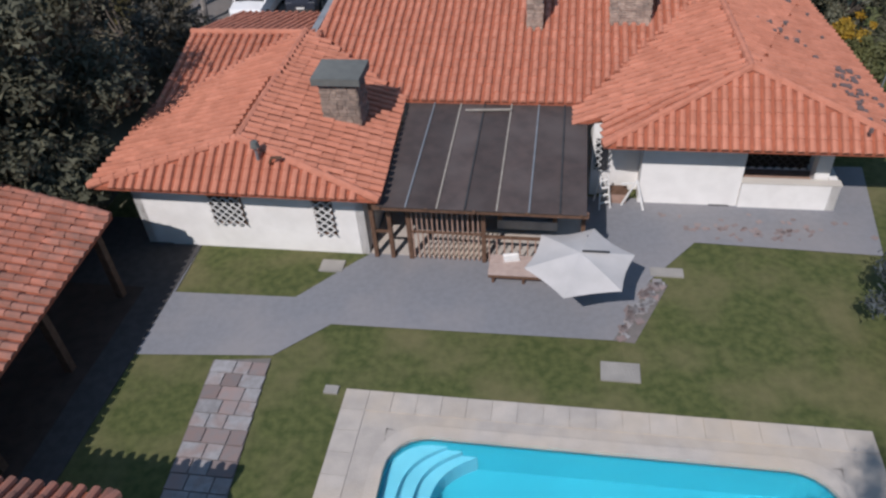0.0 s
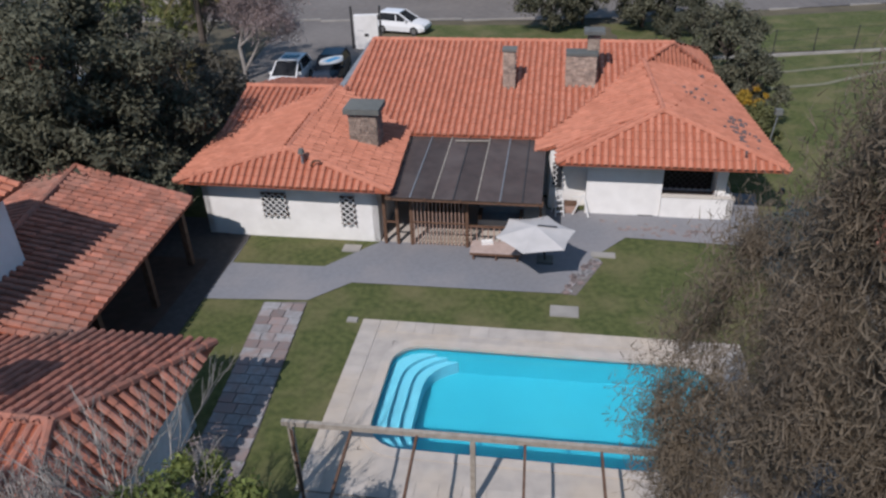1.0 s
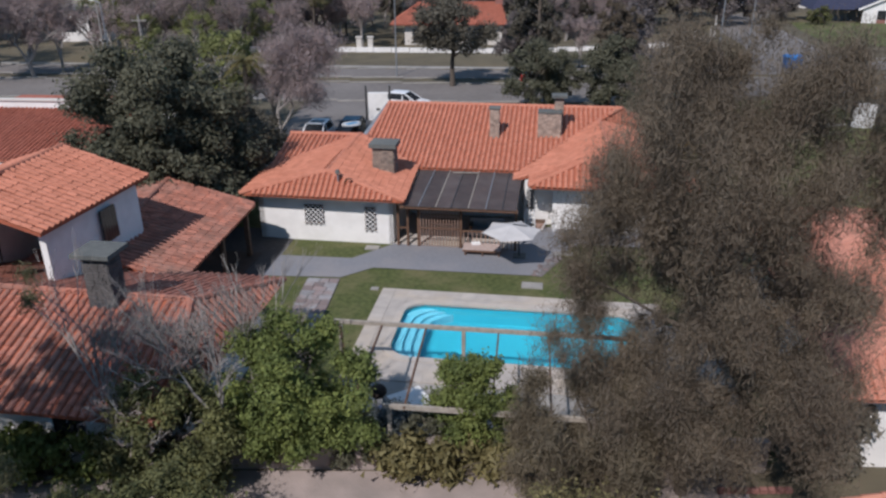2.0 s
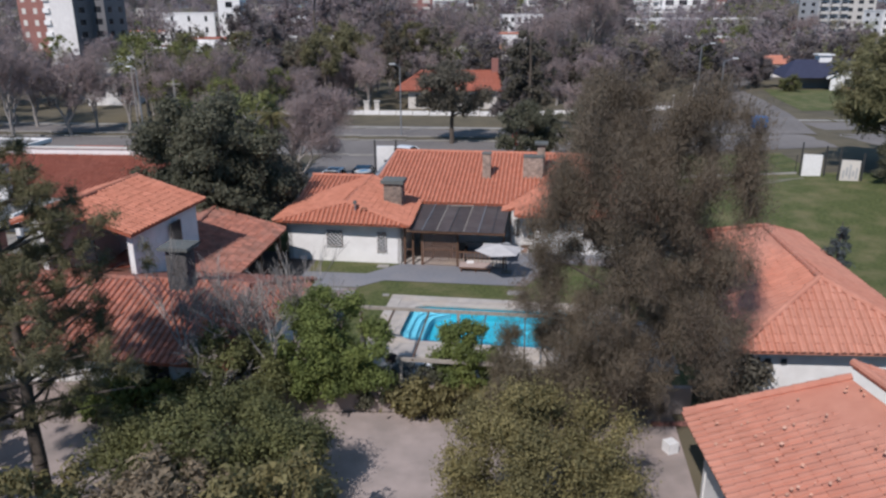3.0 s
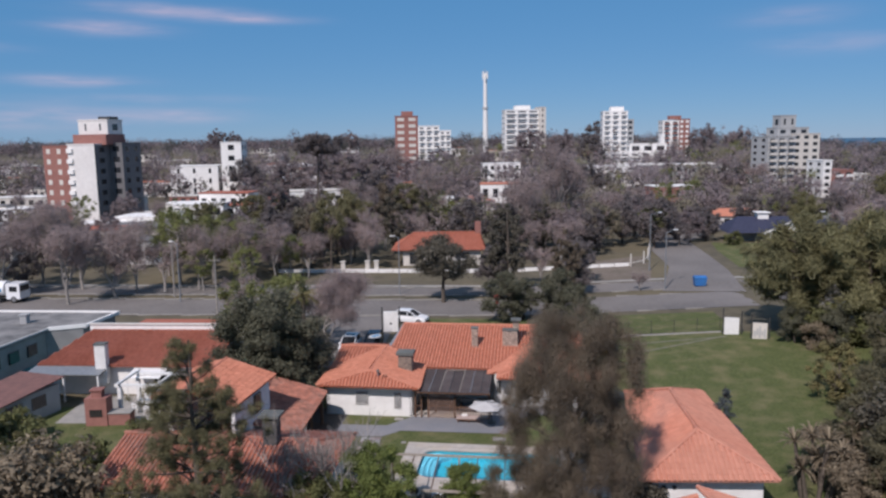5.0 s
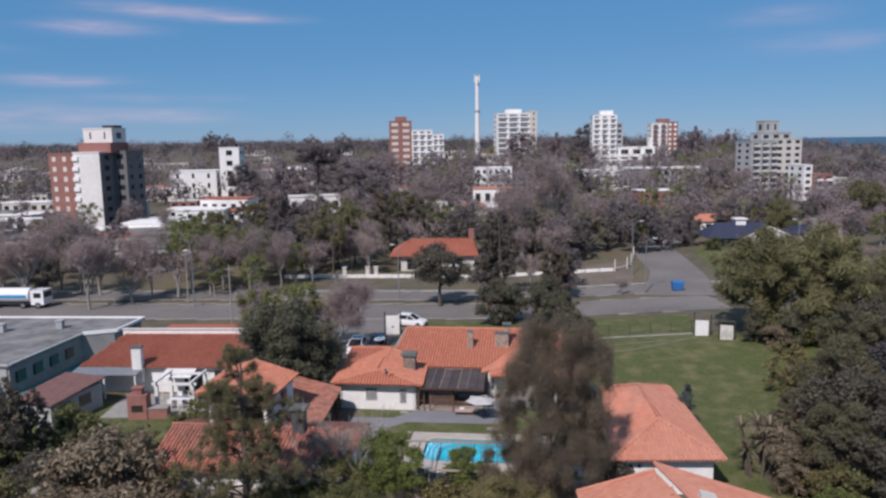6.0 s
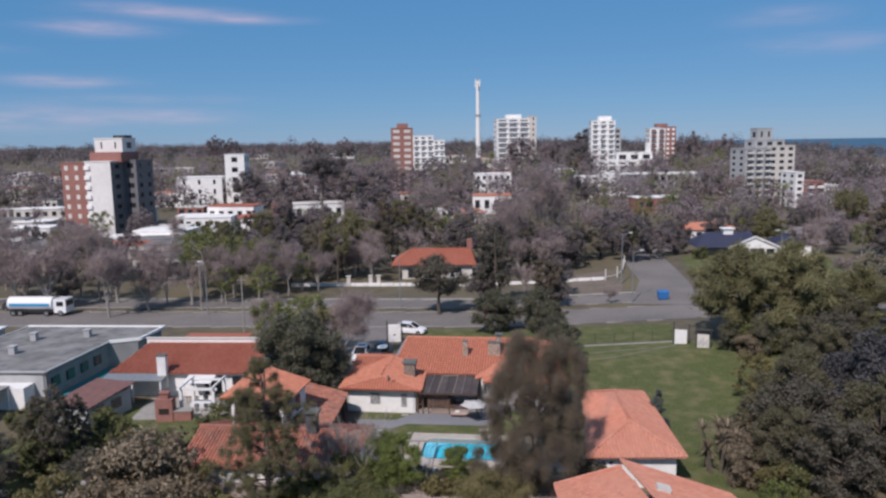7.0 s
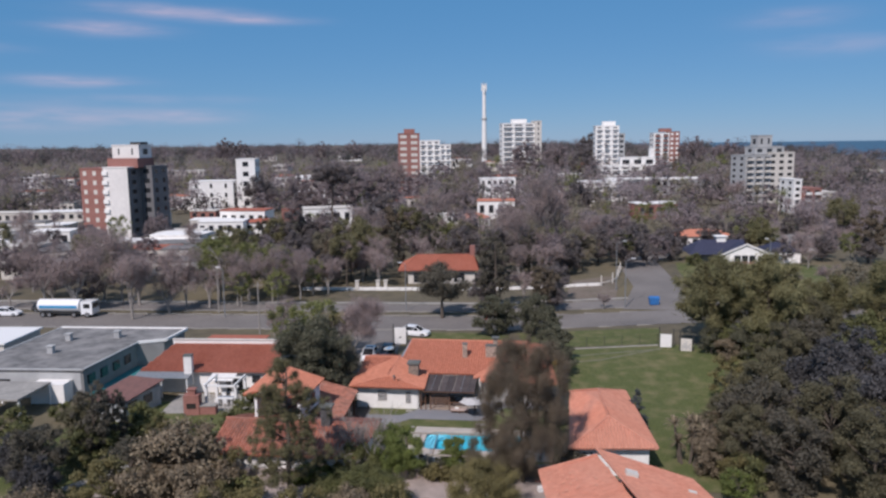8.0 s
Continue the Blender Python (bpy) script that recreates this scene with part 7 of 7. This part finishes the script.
yucca(at(22.3, 0.4, 0, 1.5), "yucca clump with pale sword leaves", 51)
yucca(at(24.0, 2.4, 40, 1.6), "yucca clump with pale sword leaves", 52)
tree("pale yellow-green shrub by the hip roofed house", 3.6, 1.8, 1.6, 0.2, LEAF_PALE, 14000, 0.11, 53, 0.1, 44, 0.28, BARK, at(23.6, -1.8), category="shrub", name="shrub")
tree("shrub with yellow flowers by the house wall", 2.6, 1.0, 0.9, 0.1, LEAF_MID, 5000, 0.11, 54, 0.08, 24, 0.32, BARK, LOT @ pose(15.9, 9.6, -0.03), category="shrub", name="shrub")
tree("patch of yellow blossom on a shrub", 3.0, 0.7, 0.7, 1.9, LEAF_YELLOW, 1800, 0.09, 55, 0.04, 14, 0.3, BARK, LOT @ pose(15.6, 11.0, -0.03), category="shrub", name="shrub")

# --- prototypes that are copied about ---
protos = {}
rndp = random.Random(77)


def proto(key, fn):
    protos.setdefault(key, []).append(fn)
    return fn


first_use = {}


def plant(key, x, y, k=1.0, turn=None, kz=None):
    """Puts one more tree of a kind: the first one is moved there, the others are copies."""
    obs = protos[key]
    ob = obs[rndp.randrange(len(obs))]
    m = at(x, y, rndp.uniform(0, 360) if turn is None else turn, k, kz)
    if ob not in first_use:
        first_use[ob] = True
        ob.matrix_world = m
        return ob
    c = copy_thing(ob, Matrix())
    c.matrix_world = m
    return c


W1 = "trees of the wood beyond the street"
for sd_ in (61, 62, 63):
    proto("broad", tree("dark green broadleaf tree among others", 9.5, 3.6, 3.6, 1.6, WOOD_DARK if sd_ != 62 else WOOD_GREEN, 4600, 0.27, sd_, 0.22, 46, 0.24, BARK, group=W1, shell=0.35))
proto("broad_near", tree("large dense dark green tree", 9.0, 3.6, 3.4, 0.3, LEAF_DARK, 10500, 0.18, 64, 0.25, 70, 0.2, BARK, group="trees beside the lawn", shell=0.5))
proto("broad_near", tree("large dense mid green tree", 8.0, 3.2, 3.4, 0.3, LEAF_MID, 10000, 0.18, 65, 0.25, 64, 0.2, BARK, group="trees beside the lawn", shell=0.5))
proto("broad_near", tree("large olive green tree", 8.4, 3.3, 3.2, 0.3, LEAF_OLIVE, 10000, 0.17, 81, 0.25, 70, 0.19, BARK, group="trees beside the lawn", shell=0.5))
proto("verge", tree("dense dark green tree on the verge", 6.2, 2.7, 2.5, 0.2, LEAF_MAG, 11000, 0.15, 95, 0.2, 60, 0.24, BARK, group="trees on the verge", shell=0.3))
proto("slate", tree("large tree with dark blue-grey glossy leaves", 9.0, 3.7, 3.5, 0.3, LEAF_SLATE, 12500, 0.2, 82, 0.25, 80, 0.2, BARK, group="trees beside the lawn", shell=0.5))
proto("tuft", tree("brown-green tree with fine tufted foliage", 8.6, 3.2, 3.1, 0.3, LEAF_TUFT, 16000, 0.095, 83, 0.25, 74, 0.2, BARK, aspect=4.0, group="trees beside the lawn", shell=0.45))
proto("wood_dark", tree("broad dark tree standing above the wood", 12, 5.2, 5.2, 0.6, WOOD_DARK, 8000, 0.33, 84, 0.3, 70, 0.21, BARK, group=W1))
proto("wood_dark", tree("broad dark tree standing above the wood", 13, 4.8, 5.2, 0.8, WOOD_DARK, 8000, 0.33, 85, 0.3, 74, 0.2, BARK, group=W1))
proto("wood_brown", tree("broad brown-grey tree above the wood", 13, 5.4, 5.2, 0.8, WOOD_FAR, 8500, 0.31, 86, 0.3, 90, 0.19, BARK, group=W1, shell=0.1))
for sd_ in (87, 88):
    proto("veil", bare_tree("large leafless tree with a veil of grey twigs", 19, 0.6, sd_, haze=8000, haze_size=0.085, group="bare street trees", levels=5, trunk_r=0.26))
for sd_ in (66, 67):
    proto("pine", tree("dark pine with a broad crown on a bare trunk", 13, 3.8, 3.8, 6.0, LEAF_PINE, 4500, 0.16, sd_, 0.25, 40, 0.22, BARK, aspect=4.0, group="pines", shell=0.35))
for sd_ in (68, 94):
    proto("pine_near", open_pine("spreading green pine beside the gate", 11.0, 4.6, sd_, Matrix(), 9, 17000, 0.085, (0.4, 0.85), 0.27, "pines", 3.0, LEAF_PINE_GREEN))
for sd_ in (69, 70, 71):
    proto("bare", bare_tree("leafless grey winter tree", 9.5, 0.7, sd_, haze=2600, haze_size=0.08, group="bare street trees", levels=4))
for sd_ in (72, 73):
    proto("bud", tree("tree with fresh yellow-green spring buds", 9, 3.0, 3.0, 2.5, LEAF_BUD, 4800, 0.15, sd_, 0.18, 50, 0.2, BARKGREY, group="budding trees", shell=0.2))
proto("umbrella", tree("dark round headed street tree", 6.8, 3.0, 3.0, 2.4, LEAF_DARK, 14000, 0.14, 74, 0.24, 46, 0.24, BARK, group="street trees", shell=0.4))
proto("tall", tree("tall dark narrow tree", 15, 3.0, 3.0, 1.5, LEAF_DARK, 8500, 0.23, 75, 0.28, 64, 0.22, BARK, shape="spindle", group=W1))
proto("tall", tree("tall grey-green she-oak tree", 14, 3.4, 3.4, 1.5, LEAF_CAS, 8500, 0.19, 76, 0.28, 64, 0.22, BARK, shape="spindle", group=W1, aspect=3))
proto("shrubm", tree("leafy green garden shrub", 2.6, 1.6, 1.5, 0.0, LEAF_MID, 4000, 0.145, 78, 0.08, 34, 0.24, BARK, category="shrub", name="shrub", group="garden shrubs"))
proto("shrubo", tree("olive green shrub with fine leaves", 3.8, 1.9, 1.8, 0.0, LEAF_OLIVE, 7500, 0.1, 80, 0.08, 44, 0.24, BARK, category="shrub", name="shrub", group="garden shrubs"))
proto("shrubp", tree("pale olive garden shrub", 3.6, 2.0, 1.9, 0.0, LEAF_PALE, 6000, 0.125, 79, 0.08, 34, 0.28, BARK, category="shrub", name="shrub", group="garden shrubs"))

# tall flat-topped pine above the wood
tree("tall bare-stemmed pine with a flat dark crown", 24.3, 5.4, 5.0, 17.5, WOOD_DARK, 12000, 0.24, 93, 0.38, 50, 0.2, BARK, at(-25.0, 130.0), shape="umbrella", group=W1, shell=0.4, name="pine_tree")
# street and front garden
plant("umbrella", 1.5, 62.2, 1.4)
# the large trees that rise above the rest
for x, y, key, k in ((-74.5, 270, "wood_dark", 1.35), (-12.5, 150, "wood_dark", 1.3), (-35, 133, "wood_dark", 1.05), (-28, 140, "wood_brown", 0.95), (-42, 138, "wood_dark", 0.85), (-34, 228, "wood_brown", 1.7), (-18, 236, "wood_brown", 1.5), (-50, 232, "wood_brown", 1.4), (28, 124, "veil", 1.25), (33, 128, "veil", 1.05), (22, 130, "veil", 1.1),
                     (15.6, 104, "wood_dark", 0.85), (27, 101, "wood_brown", 0.66), (20.5, 106, "veil", 0.9), (62, 238, "wood_dark", 1.1), (53, 138, "wood_brown", 0.75), (44, 134, "veil", 0.75), (61, 127, "wood_dark", 0.55), (66, 129, "wood_dark", 0.5), (57, 131, "wood_dark", 0.5), (76, 168, "bud", 1.3), (69, 172, "bud", 1.2), (84, 175, "wood_brown", 0.85),
                     (2, 148, "veil", 1.0), (-4, 152, "wood_brown", 0.95), (10, 156, "wood_brown", 0.9), (-41.5, 80, "bud", 1.55), (-36.5, 82, "bud", 1.35), (-31, 84, "bud", 1.25), (-26, 80, "veil", 0.6), (-27, 90, "wood_brown", 0.7), (-34, 93, "wood_brown", 0.8), (-21, 84, "veil", 0.6), (-22, 94, "wood_dark", 0.6), (-30, 104, "wood_dark", 0.85), (-38, 104, "wood_brown", 0.75), (-46, 88, "bud", 1.3), (-47, 98, "wood_brown", 0.7), (-18, 101, "wood_brown", 0.75), (-12, 98, "veil", 0.6), (-70, 90, "veil", 0.8), (-78, 86, "wood_brown", 0.65), (-84, 92, "veil", 0.8), (-90, 84, "bud", 0.9), (-56, 94, "veil", 0.7), (-66, 100, "wood_brown", 0.65), (-76, 104, "veil", 0.75), (-94, 104, "wood_brown", 0.7), (-72, 126, "wood_brown", 0.6), (-63, 134, "veil", 0.6), (-52, 112, "bud", 1.0),
                     (49, 112, "wood_dark", 0.6), (54, 109, "wood_brown", 0.55), (58, 111, "wood_dark", 0.5), (45, 118, "wood_brown", 0.65), (36, 112, "veil", 0.6), (30, 108, "wood_brown", 0.7), (24, 110, "veil", 0.75), (-53, 65.5, "veil", 0.98), (-65, 70, "veil", 0.95), (-72, 73, "veil", 0.9), (-60, 79, "veil", 0.85), (-37, 75, "veil", 0.62), (-31, 78, "veil", 0.66), (-46, 73, "veil", 0.7),
                     (-22, 120, "wood_brown", 0.75), (-16, 124, "veil", 0.85), (84, 121, "pine_near", 0.85), (106, 150, "wood_dark", 0.6), (98, 160, "wood_brown", 0.7), (110, 175, "wood_brown", 0.8), (-92, 158, "bud", 1.15), (-98, 150, "wood_brown", 0.7), (-84, 166, "wood_brown", 0.75), (-110, 140, "veil", 0.8), (-82, 120, "veil", 0.8), (-88, 128, "veil", 0.75),
                     (66, 420, "wood_brown", 1.9), (88, 428, "wood_brown", 1.7), (100, 400, "wood_dark", 1.7), (130, 352, "wood_brown", 1.2), (-4, 300, "wood_brown", 1.2), (8, 352, "wood_brown", 1.3), (-14, 306, "veil", 1.2), (30, 330, "wood_brown", 1.3), (132, 250, "veil", 1.0), 
                     (-175, 600, "wood_brown", 1.7), (-162, 604, "wood_brown", 1.5), (-91, 600, "wood_brown", 1.4), (-60, 560, "wood_brown", 1.5), (124, 500, "wood_dark", 2.0), (190, 460, "wood_brown", 1.8), (205, 440, "wood_brown", 1.7), (222, 430, "wood_dark", 1.5)):
    plant(key, x, y, k)
for x, y, key, k in ((8.6, 48.9, "verge", 1.0), (11.4, 50.2, "verge", 0.85), (15.6, 48.2, "verge", 1.05), (17.0, 45.2, "verge", 0.8), (11.2, 66.5, "tall", 1.02), (9.4, 68.5, "broad", 0.85), (19.5, 63.2, "tall", 0.72), (21.5, 64.2, "broad", 0.62), (15.9, 30.6, "verge", 0.82), (15.7, 26.5, "verge", 0.66), (15.8, 36.5, "verge", 0.7), (17, 72, "bare", 0.9), (30.0, 63.2, "bare", 0.42),
                     (23, 72, "broad", 0.8), (-13.2, 31.4, "broad_near", 0.45), (60.5, 103, "shrubm", 1.1), (80, 101, "broad", 0.55), (86, 104, "bare", 0.8), (92, 106, "broad", 0.7), (84, 97, "bare", 0.7), (96, 112, "wood_brown", 0.5), (100, 100, "broad", 0.7), (60, 118, "broad", 0.6), (88, 120, "bud", 0.6), (-21.5, 41.5, "bare", 0.7), (-17, 44.5, "bare", 0.75), (-16.0, 36.5, "bud", 1.0), (-20.5, 35.5, "bud", 0.95), (-18.0, 43.0, "bud", 0.85), (-22.5, 43.5, "veil", 0.45), (-13.6, 41.5, "bare", 0.8), (-19.0, 52, "bud", 0.5), (-25, 50, "bare", 0.5)):
    plant(key, x, y, k)
for x, y, key, k in ((-48, 70, "bare", 1.35), (-42, 74, "bare", 1.2), (-56, 77, "bare", 1.35), (-65, 82, "bare", 1.3), (-36, 80, "bare", 1.2), (-36, 74, "bud", 0.8), (-29, 73, "bud", 0.85), (-66, 78, "broad", 0.7), (-74, 80, "bare", 1.0), (-80, 76, "bare", 0.9), (-24, 84, "bud", 0.9), (-31, 86, "bare", 1.0), (-44, 88, "bud", 1.1),
                     (-18, 92, "pine", 0.9), (-11, 92, "bare", 1.1), (-22, 98, "tall", 0.8), (-15, 105, "pine", 1.0), (13, 92, "tall", 0.9), (19, 95, "bare", 1.1), (24, 92, "bare", 1.15), (22, 100, "tall", 0.8), (30, 96, "broad", 1.0), (34, 104, "broad", 1.0), (40, 110, "broad", 1.0),
                     (-7.5, 108, "tall", 0.95), (-3, 114, "bare", 1.2), (8, 112, "broad", 1.2), (46, 122, "broad", 1.1), (55, 128, "broad", 0.9), (50, 104, "broad", 0.6)):
    plant(key, x, y, k)
# pines and dark trees east of the lawn
for x, y, key, k in ((37.8, 33.8, "pine_near", 1.15), (43.5, 30.5, "pine_near", 1.2), (40.5, 38, "pine_near", 1.0), (45.5, 33, "pine_near", 0.92), (38.5, 32, "shrubm", 1.6), (42, 29.5, "shrubm", 1.8), (37.6, 28.4, "shrubp", 0.8), (50, 42, "pine_near", 0.72), (55, 36, "pine_near", 0.82), (48, 26, "tuft", 1.0), (44, 22, "broad_near", 0.9), (40, 18.5, "tuft", 0.95), (47, 15, "broad_near", 1.1),
                     (53, 22, "broad_near", 1.1), (60, 30, "pine_near", 1.1), (36, 13, "tuft", 0.85), (31.2, 5, "tuft", 0.95), (33.5, 8.5, "tuft", 0.9), (29.0, 0.5, "broad_near", 0.95), (37, 4, "slate", 1.15), (42, 8, "slate", 1.2), (34, -2.5, "tuft", 1.05), (40, -2, "slate", 1.15), (29, -6.0, "broad_near", 0.85),
                     (47, 3, "slate", 1.2), (52, 10, "broad_near", 1.2), (25.8, -5.0, "shrubm", 1.2), (34, -9, "tuft", 1.0), (40, -11, "slate", 1.05), (58, 48, "pine_near", 0.62), (66, 44, "broad", 0.9), (70, 56, "broad", 0.9), (64, 64, "bare", 0.8), (74, 70, "bare", 0.8), (80, 50, "pine_near", 1.0), (78, 36, "broad", 1.0), (68, 22, "broad", 1.1), (62, 12, "broad", 1.1)):
    plant(key, x, y, k)
plant("shrubp", 21.3, -10.3, 0.5)
for x, y, key, k in ((25.6, 4.6, "shrubp", 0.85), (25.2, 0.6, "shrubp", 0.95), (25.0, -4.2, "shrubo", 0.8), (36.6, 31.0, "verge", 0.62), (39.6, 29.0, "verge", 0.7)):
    plant(key, x, y, k)
for x, y, key, k in ((27.4, 3.2, "tuft", 0.72), (26.6, -2.4, "tuft", 0.78), (33.2, 17.0, "shrubo", 1.3)):
    plant(key, x, y, k)
tree("small bright green leafy tree", 3.9, 1.25, 1.2, 0.9, LEAF_BRIGHT, 6000, 0.1, 56, 0.07, 30, 0.3, BARK, at(23.2, -8.6))
# gardens to the west
for x, y, key, k in ((-21.6, -4.5, "shrubp", 1.9), (-20.0, -8.5, "shrubp", 1.35), (-24.2, -8.4, "shrubp", 1.3), (-32.4, 3.4, "tall", 0.62), (-34.4, 5.4, "tuft", 0.7), (-31.4, 5.4, "tall", 0.5), (-26.5, -3.5, "broad_near", 0.62), (-17.2, -11.0, "shrubo", 1.2), (-14.3, -11.0, "shrubo", 1.25), (-10.4, -12.0, "shrubo", 1.2), (-7.0, -10.5, "shrubp", 1.05), (-3.7, -12.0, "shrubo", 1.25), (-17.8, -4.8, "shrubp", 0.9), (-21.0, -3.0, "shrubp", 1.15), (-18.8, -2.9, "shrubo", 1.05), (-23.6, -2.6, "shrubp", 1.15), (-16.2, -7.0, "shrubm", 1.2), (-18.5, -12.0, "shrubp", 1.2), (-33.7, -5, "slate", 0.5), (-38, 0, "slate", 0.5), (-23.5, -17.0, "shrubp", 1.5), (-14.0, -13.5, "shrubm", 1.4), (-27, -8, "broad_near", 0.7), (-22.0, 4.0, "shrubm", 1.3), (-21.0, 9.5, "shrubm", 1.1), (-24.5, 6.5, "shrubm", 1.0), (-31.5, 12.5, "shrubm", 1.0), (-20.6, 14.5, "shrubm", 1.2),
                     (-23.5, -0.5, "shrubp", 0.9), (-26, 2.5, "broad_near", 0.55), (-30, 8.5, "shrubm", 1.4), (-33, 3, "shrubm", 1.5), (-35, -2, "broad_near", 0.7), (-40, 4, "shrubm", 1.4), (-31, -12, "shrubp", 1.3), (-38, -10, "broad_near", 0.8), (-44, 10, "shrubm", 1.2), (-17.5, 3.0, "shrubm", 1.0), (-41, 14.5, "shrubm", 0.8), (-50, 6, "broad_near", 0.7), (-9, -12.5, "shrubp", 0.8), (-2.0, -13.2, "shrubm", 1.2), (-5.5, -11.5, "shrubm", 1.1)):
    plant(key, x, y, k)
sheet("lawn_west", [(-40, -6), (-20, -5), (-19.5, 19), (-32, 20), (-40, 12)], GRASS, "small green garden lawn behind the houses", "lawn", Matrix(), 0.006, 3)
solo("garden_path", Shape().bar((-33, -2, 0.05), (-26, 6, 0.05), 1.0, 0.06), CONC, Matrix(), "pale concrete garden path", "path", kind="structure")

# woods across the street, thinning towards the town
keep_clear = [(-101, 189, 24), (2, 99, 12), (70, 110, 15), (77, 142, 10), (-60, 114, 9), (-69, 187, 12), (-57, 192, 8), (16, 205, 9)] + [(x_, y_ - 6, w_ / 2 + 4) for x_, y_, w_ in ROOFS]
kinds = ["broad"] * 4 + ["bare"] * 6 + ["bud"] * 2 + ["pine"] * 2 + ["tall"]
n_done = 0
while n_done < 60:
    y = 96 + 50 * rndp.random()
    x = rndp.uniform(-0.66, 0.66) * (y + 63)
    if any(math.hypot(x - a, y - b) < c for a, b, c in keep_clear):
        continue
    if 36 < x < 80 and y < 150 and rndp.random() < 0.8:
        continue
    if x < -50 and y > 120 and rndp.random() < 0.45:
        continue
    k = rndp.uniform(0.7, 1.15)
    plant(rndp.choice(kinds), x, y, k)
    n_done += 1


# far woods: one mass of crowns
def far_woods():
    r = np.random.default_rng(9)
    cen, rad = [], []
    for _ in range(2600):
        y = 260 + 1440 * r.random() ** 1.6
        x = r.uniform(-0.72, 0.72) * (y + 70)
        if y > 330 and (x > 0.46 * y + 190 or (y < 640 and x > 0.62 * y + 35)):
            continue
        hgt = r.uniform(5, 11) + (4 if y > 450 else 0) + (7 if r.random() < 0.07 else 0)
        w = r.uniform(3.5, 6.5) * (1 + (y - 200) / 1200)
        for _ in range(3):
            cen.append((x + r.normal() * w * 0.5, y + r.normal() * w * 0.5, ground_z(x, y) + hgt * r.uniform(0.45, 0.85)))
            rad.append(w * r.uniform(0.6, 0.9))
    return cen, rad


# middle woods: crowns and trunks of many trees
def mid_woods():
    r = np.random.default_rng(19)
    out = []
    while len(out) < 720:
        y = 138 + 300 * r.random() ** 0.85
        x = r.uniform(-0.66, 0.66) * (y + 63)
        if any(math.hypot(x - a, y - b) < c + 2 for a, b, c in keep_clear + [(151, 274, 18), (155, 234, 14), (-98, 283, 16), (35, 304, 14)]):
            continue
        if x < -45 and r.random() < (0.8 if y < 260 else 0.4):
            continue
        out.append((x, y, r.uniform(5.5, 10.0) + 6.0 * smooth01(y, 170, 330), r.uniform(2.4, 4.4) * (1.7 if r.random() < 0.22 else 1.0), int(r.integers(0, 10))))
    return out


MID = mid_woods()
stems = Shape()
for x, y, h, w, _ in MID:
    stems.tube((x, y, -1.5), (x, y, ground_z(x, y) + h * 0.7), 0.25, 0.12, 5, False)
solo("wood_trunks", stems, BARK, Matrix(), "trunks of the woods beyond the street", "woods", kind="stuff")
for mt, pick_, n_leaf, size_, lab in ((WOOD_FAR, (0, 1, 2), 125000, 0.42, "dark woods beyond the street"), (WOOD_GREY, (3, 4, 5, 6), 130000, 0.38, "grey leafless woods beyond the street"), (WOOD_GREEN, (7, 8), 75000, 0.42, "green woods beyond the street"), (LEAF_BUD, (9,), 38000, 0.37, "yellow-green budding woods beyond the street")):
    r = np.random.default_rng(n_leaf)
    cc, rr_ = [], []
    for x, y, h, w, kd in MID:
        if kd in pick_:
            for _ in range(7):
                d = r.normal(size=3) * (0.45, 0.45, 0.3)
                cc.append((x + d[0] * w, y + d[1] * w, ground_z(x, y) + h * (0.62 + d[2] * 0.8)))
                rr_.append(w * r.uniform(0.35, 0.6))
    tagged(new("woods", leaves_mesh("woods", cc, rr_, n_leaf, size_, mt, n_leaf, 1.5, 0, 0.7, 0.3, 0.4)), lab, "woods", kind="stuff")

fc, frd = far_woods()
for k, (mt, lab) in enumerate(((WOOD_DIST, "dark far woods that reach to the horizon"), (WOOD_FAR, "grey leafless far woods"), (WOOD_DIST_GREEN, "green far woods behind the town"))):
    sel = [i for i in range(len(fc)) if (i // 3) % 5 in ((0, 3), (1, 4), (2,))[k]]
    me = leaves_mesh("far_woods", [fc[i] for i in sel], [frd[i] for i in sel], 95000, 1.05, mt, 90 + k, 1.4, 0, 0.6, 0.5, 0.35)
    ob = new("far_woods", me)
    tagged(ob, lab, "woods", kind="stuff")
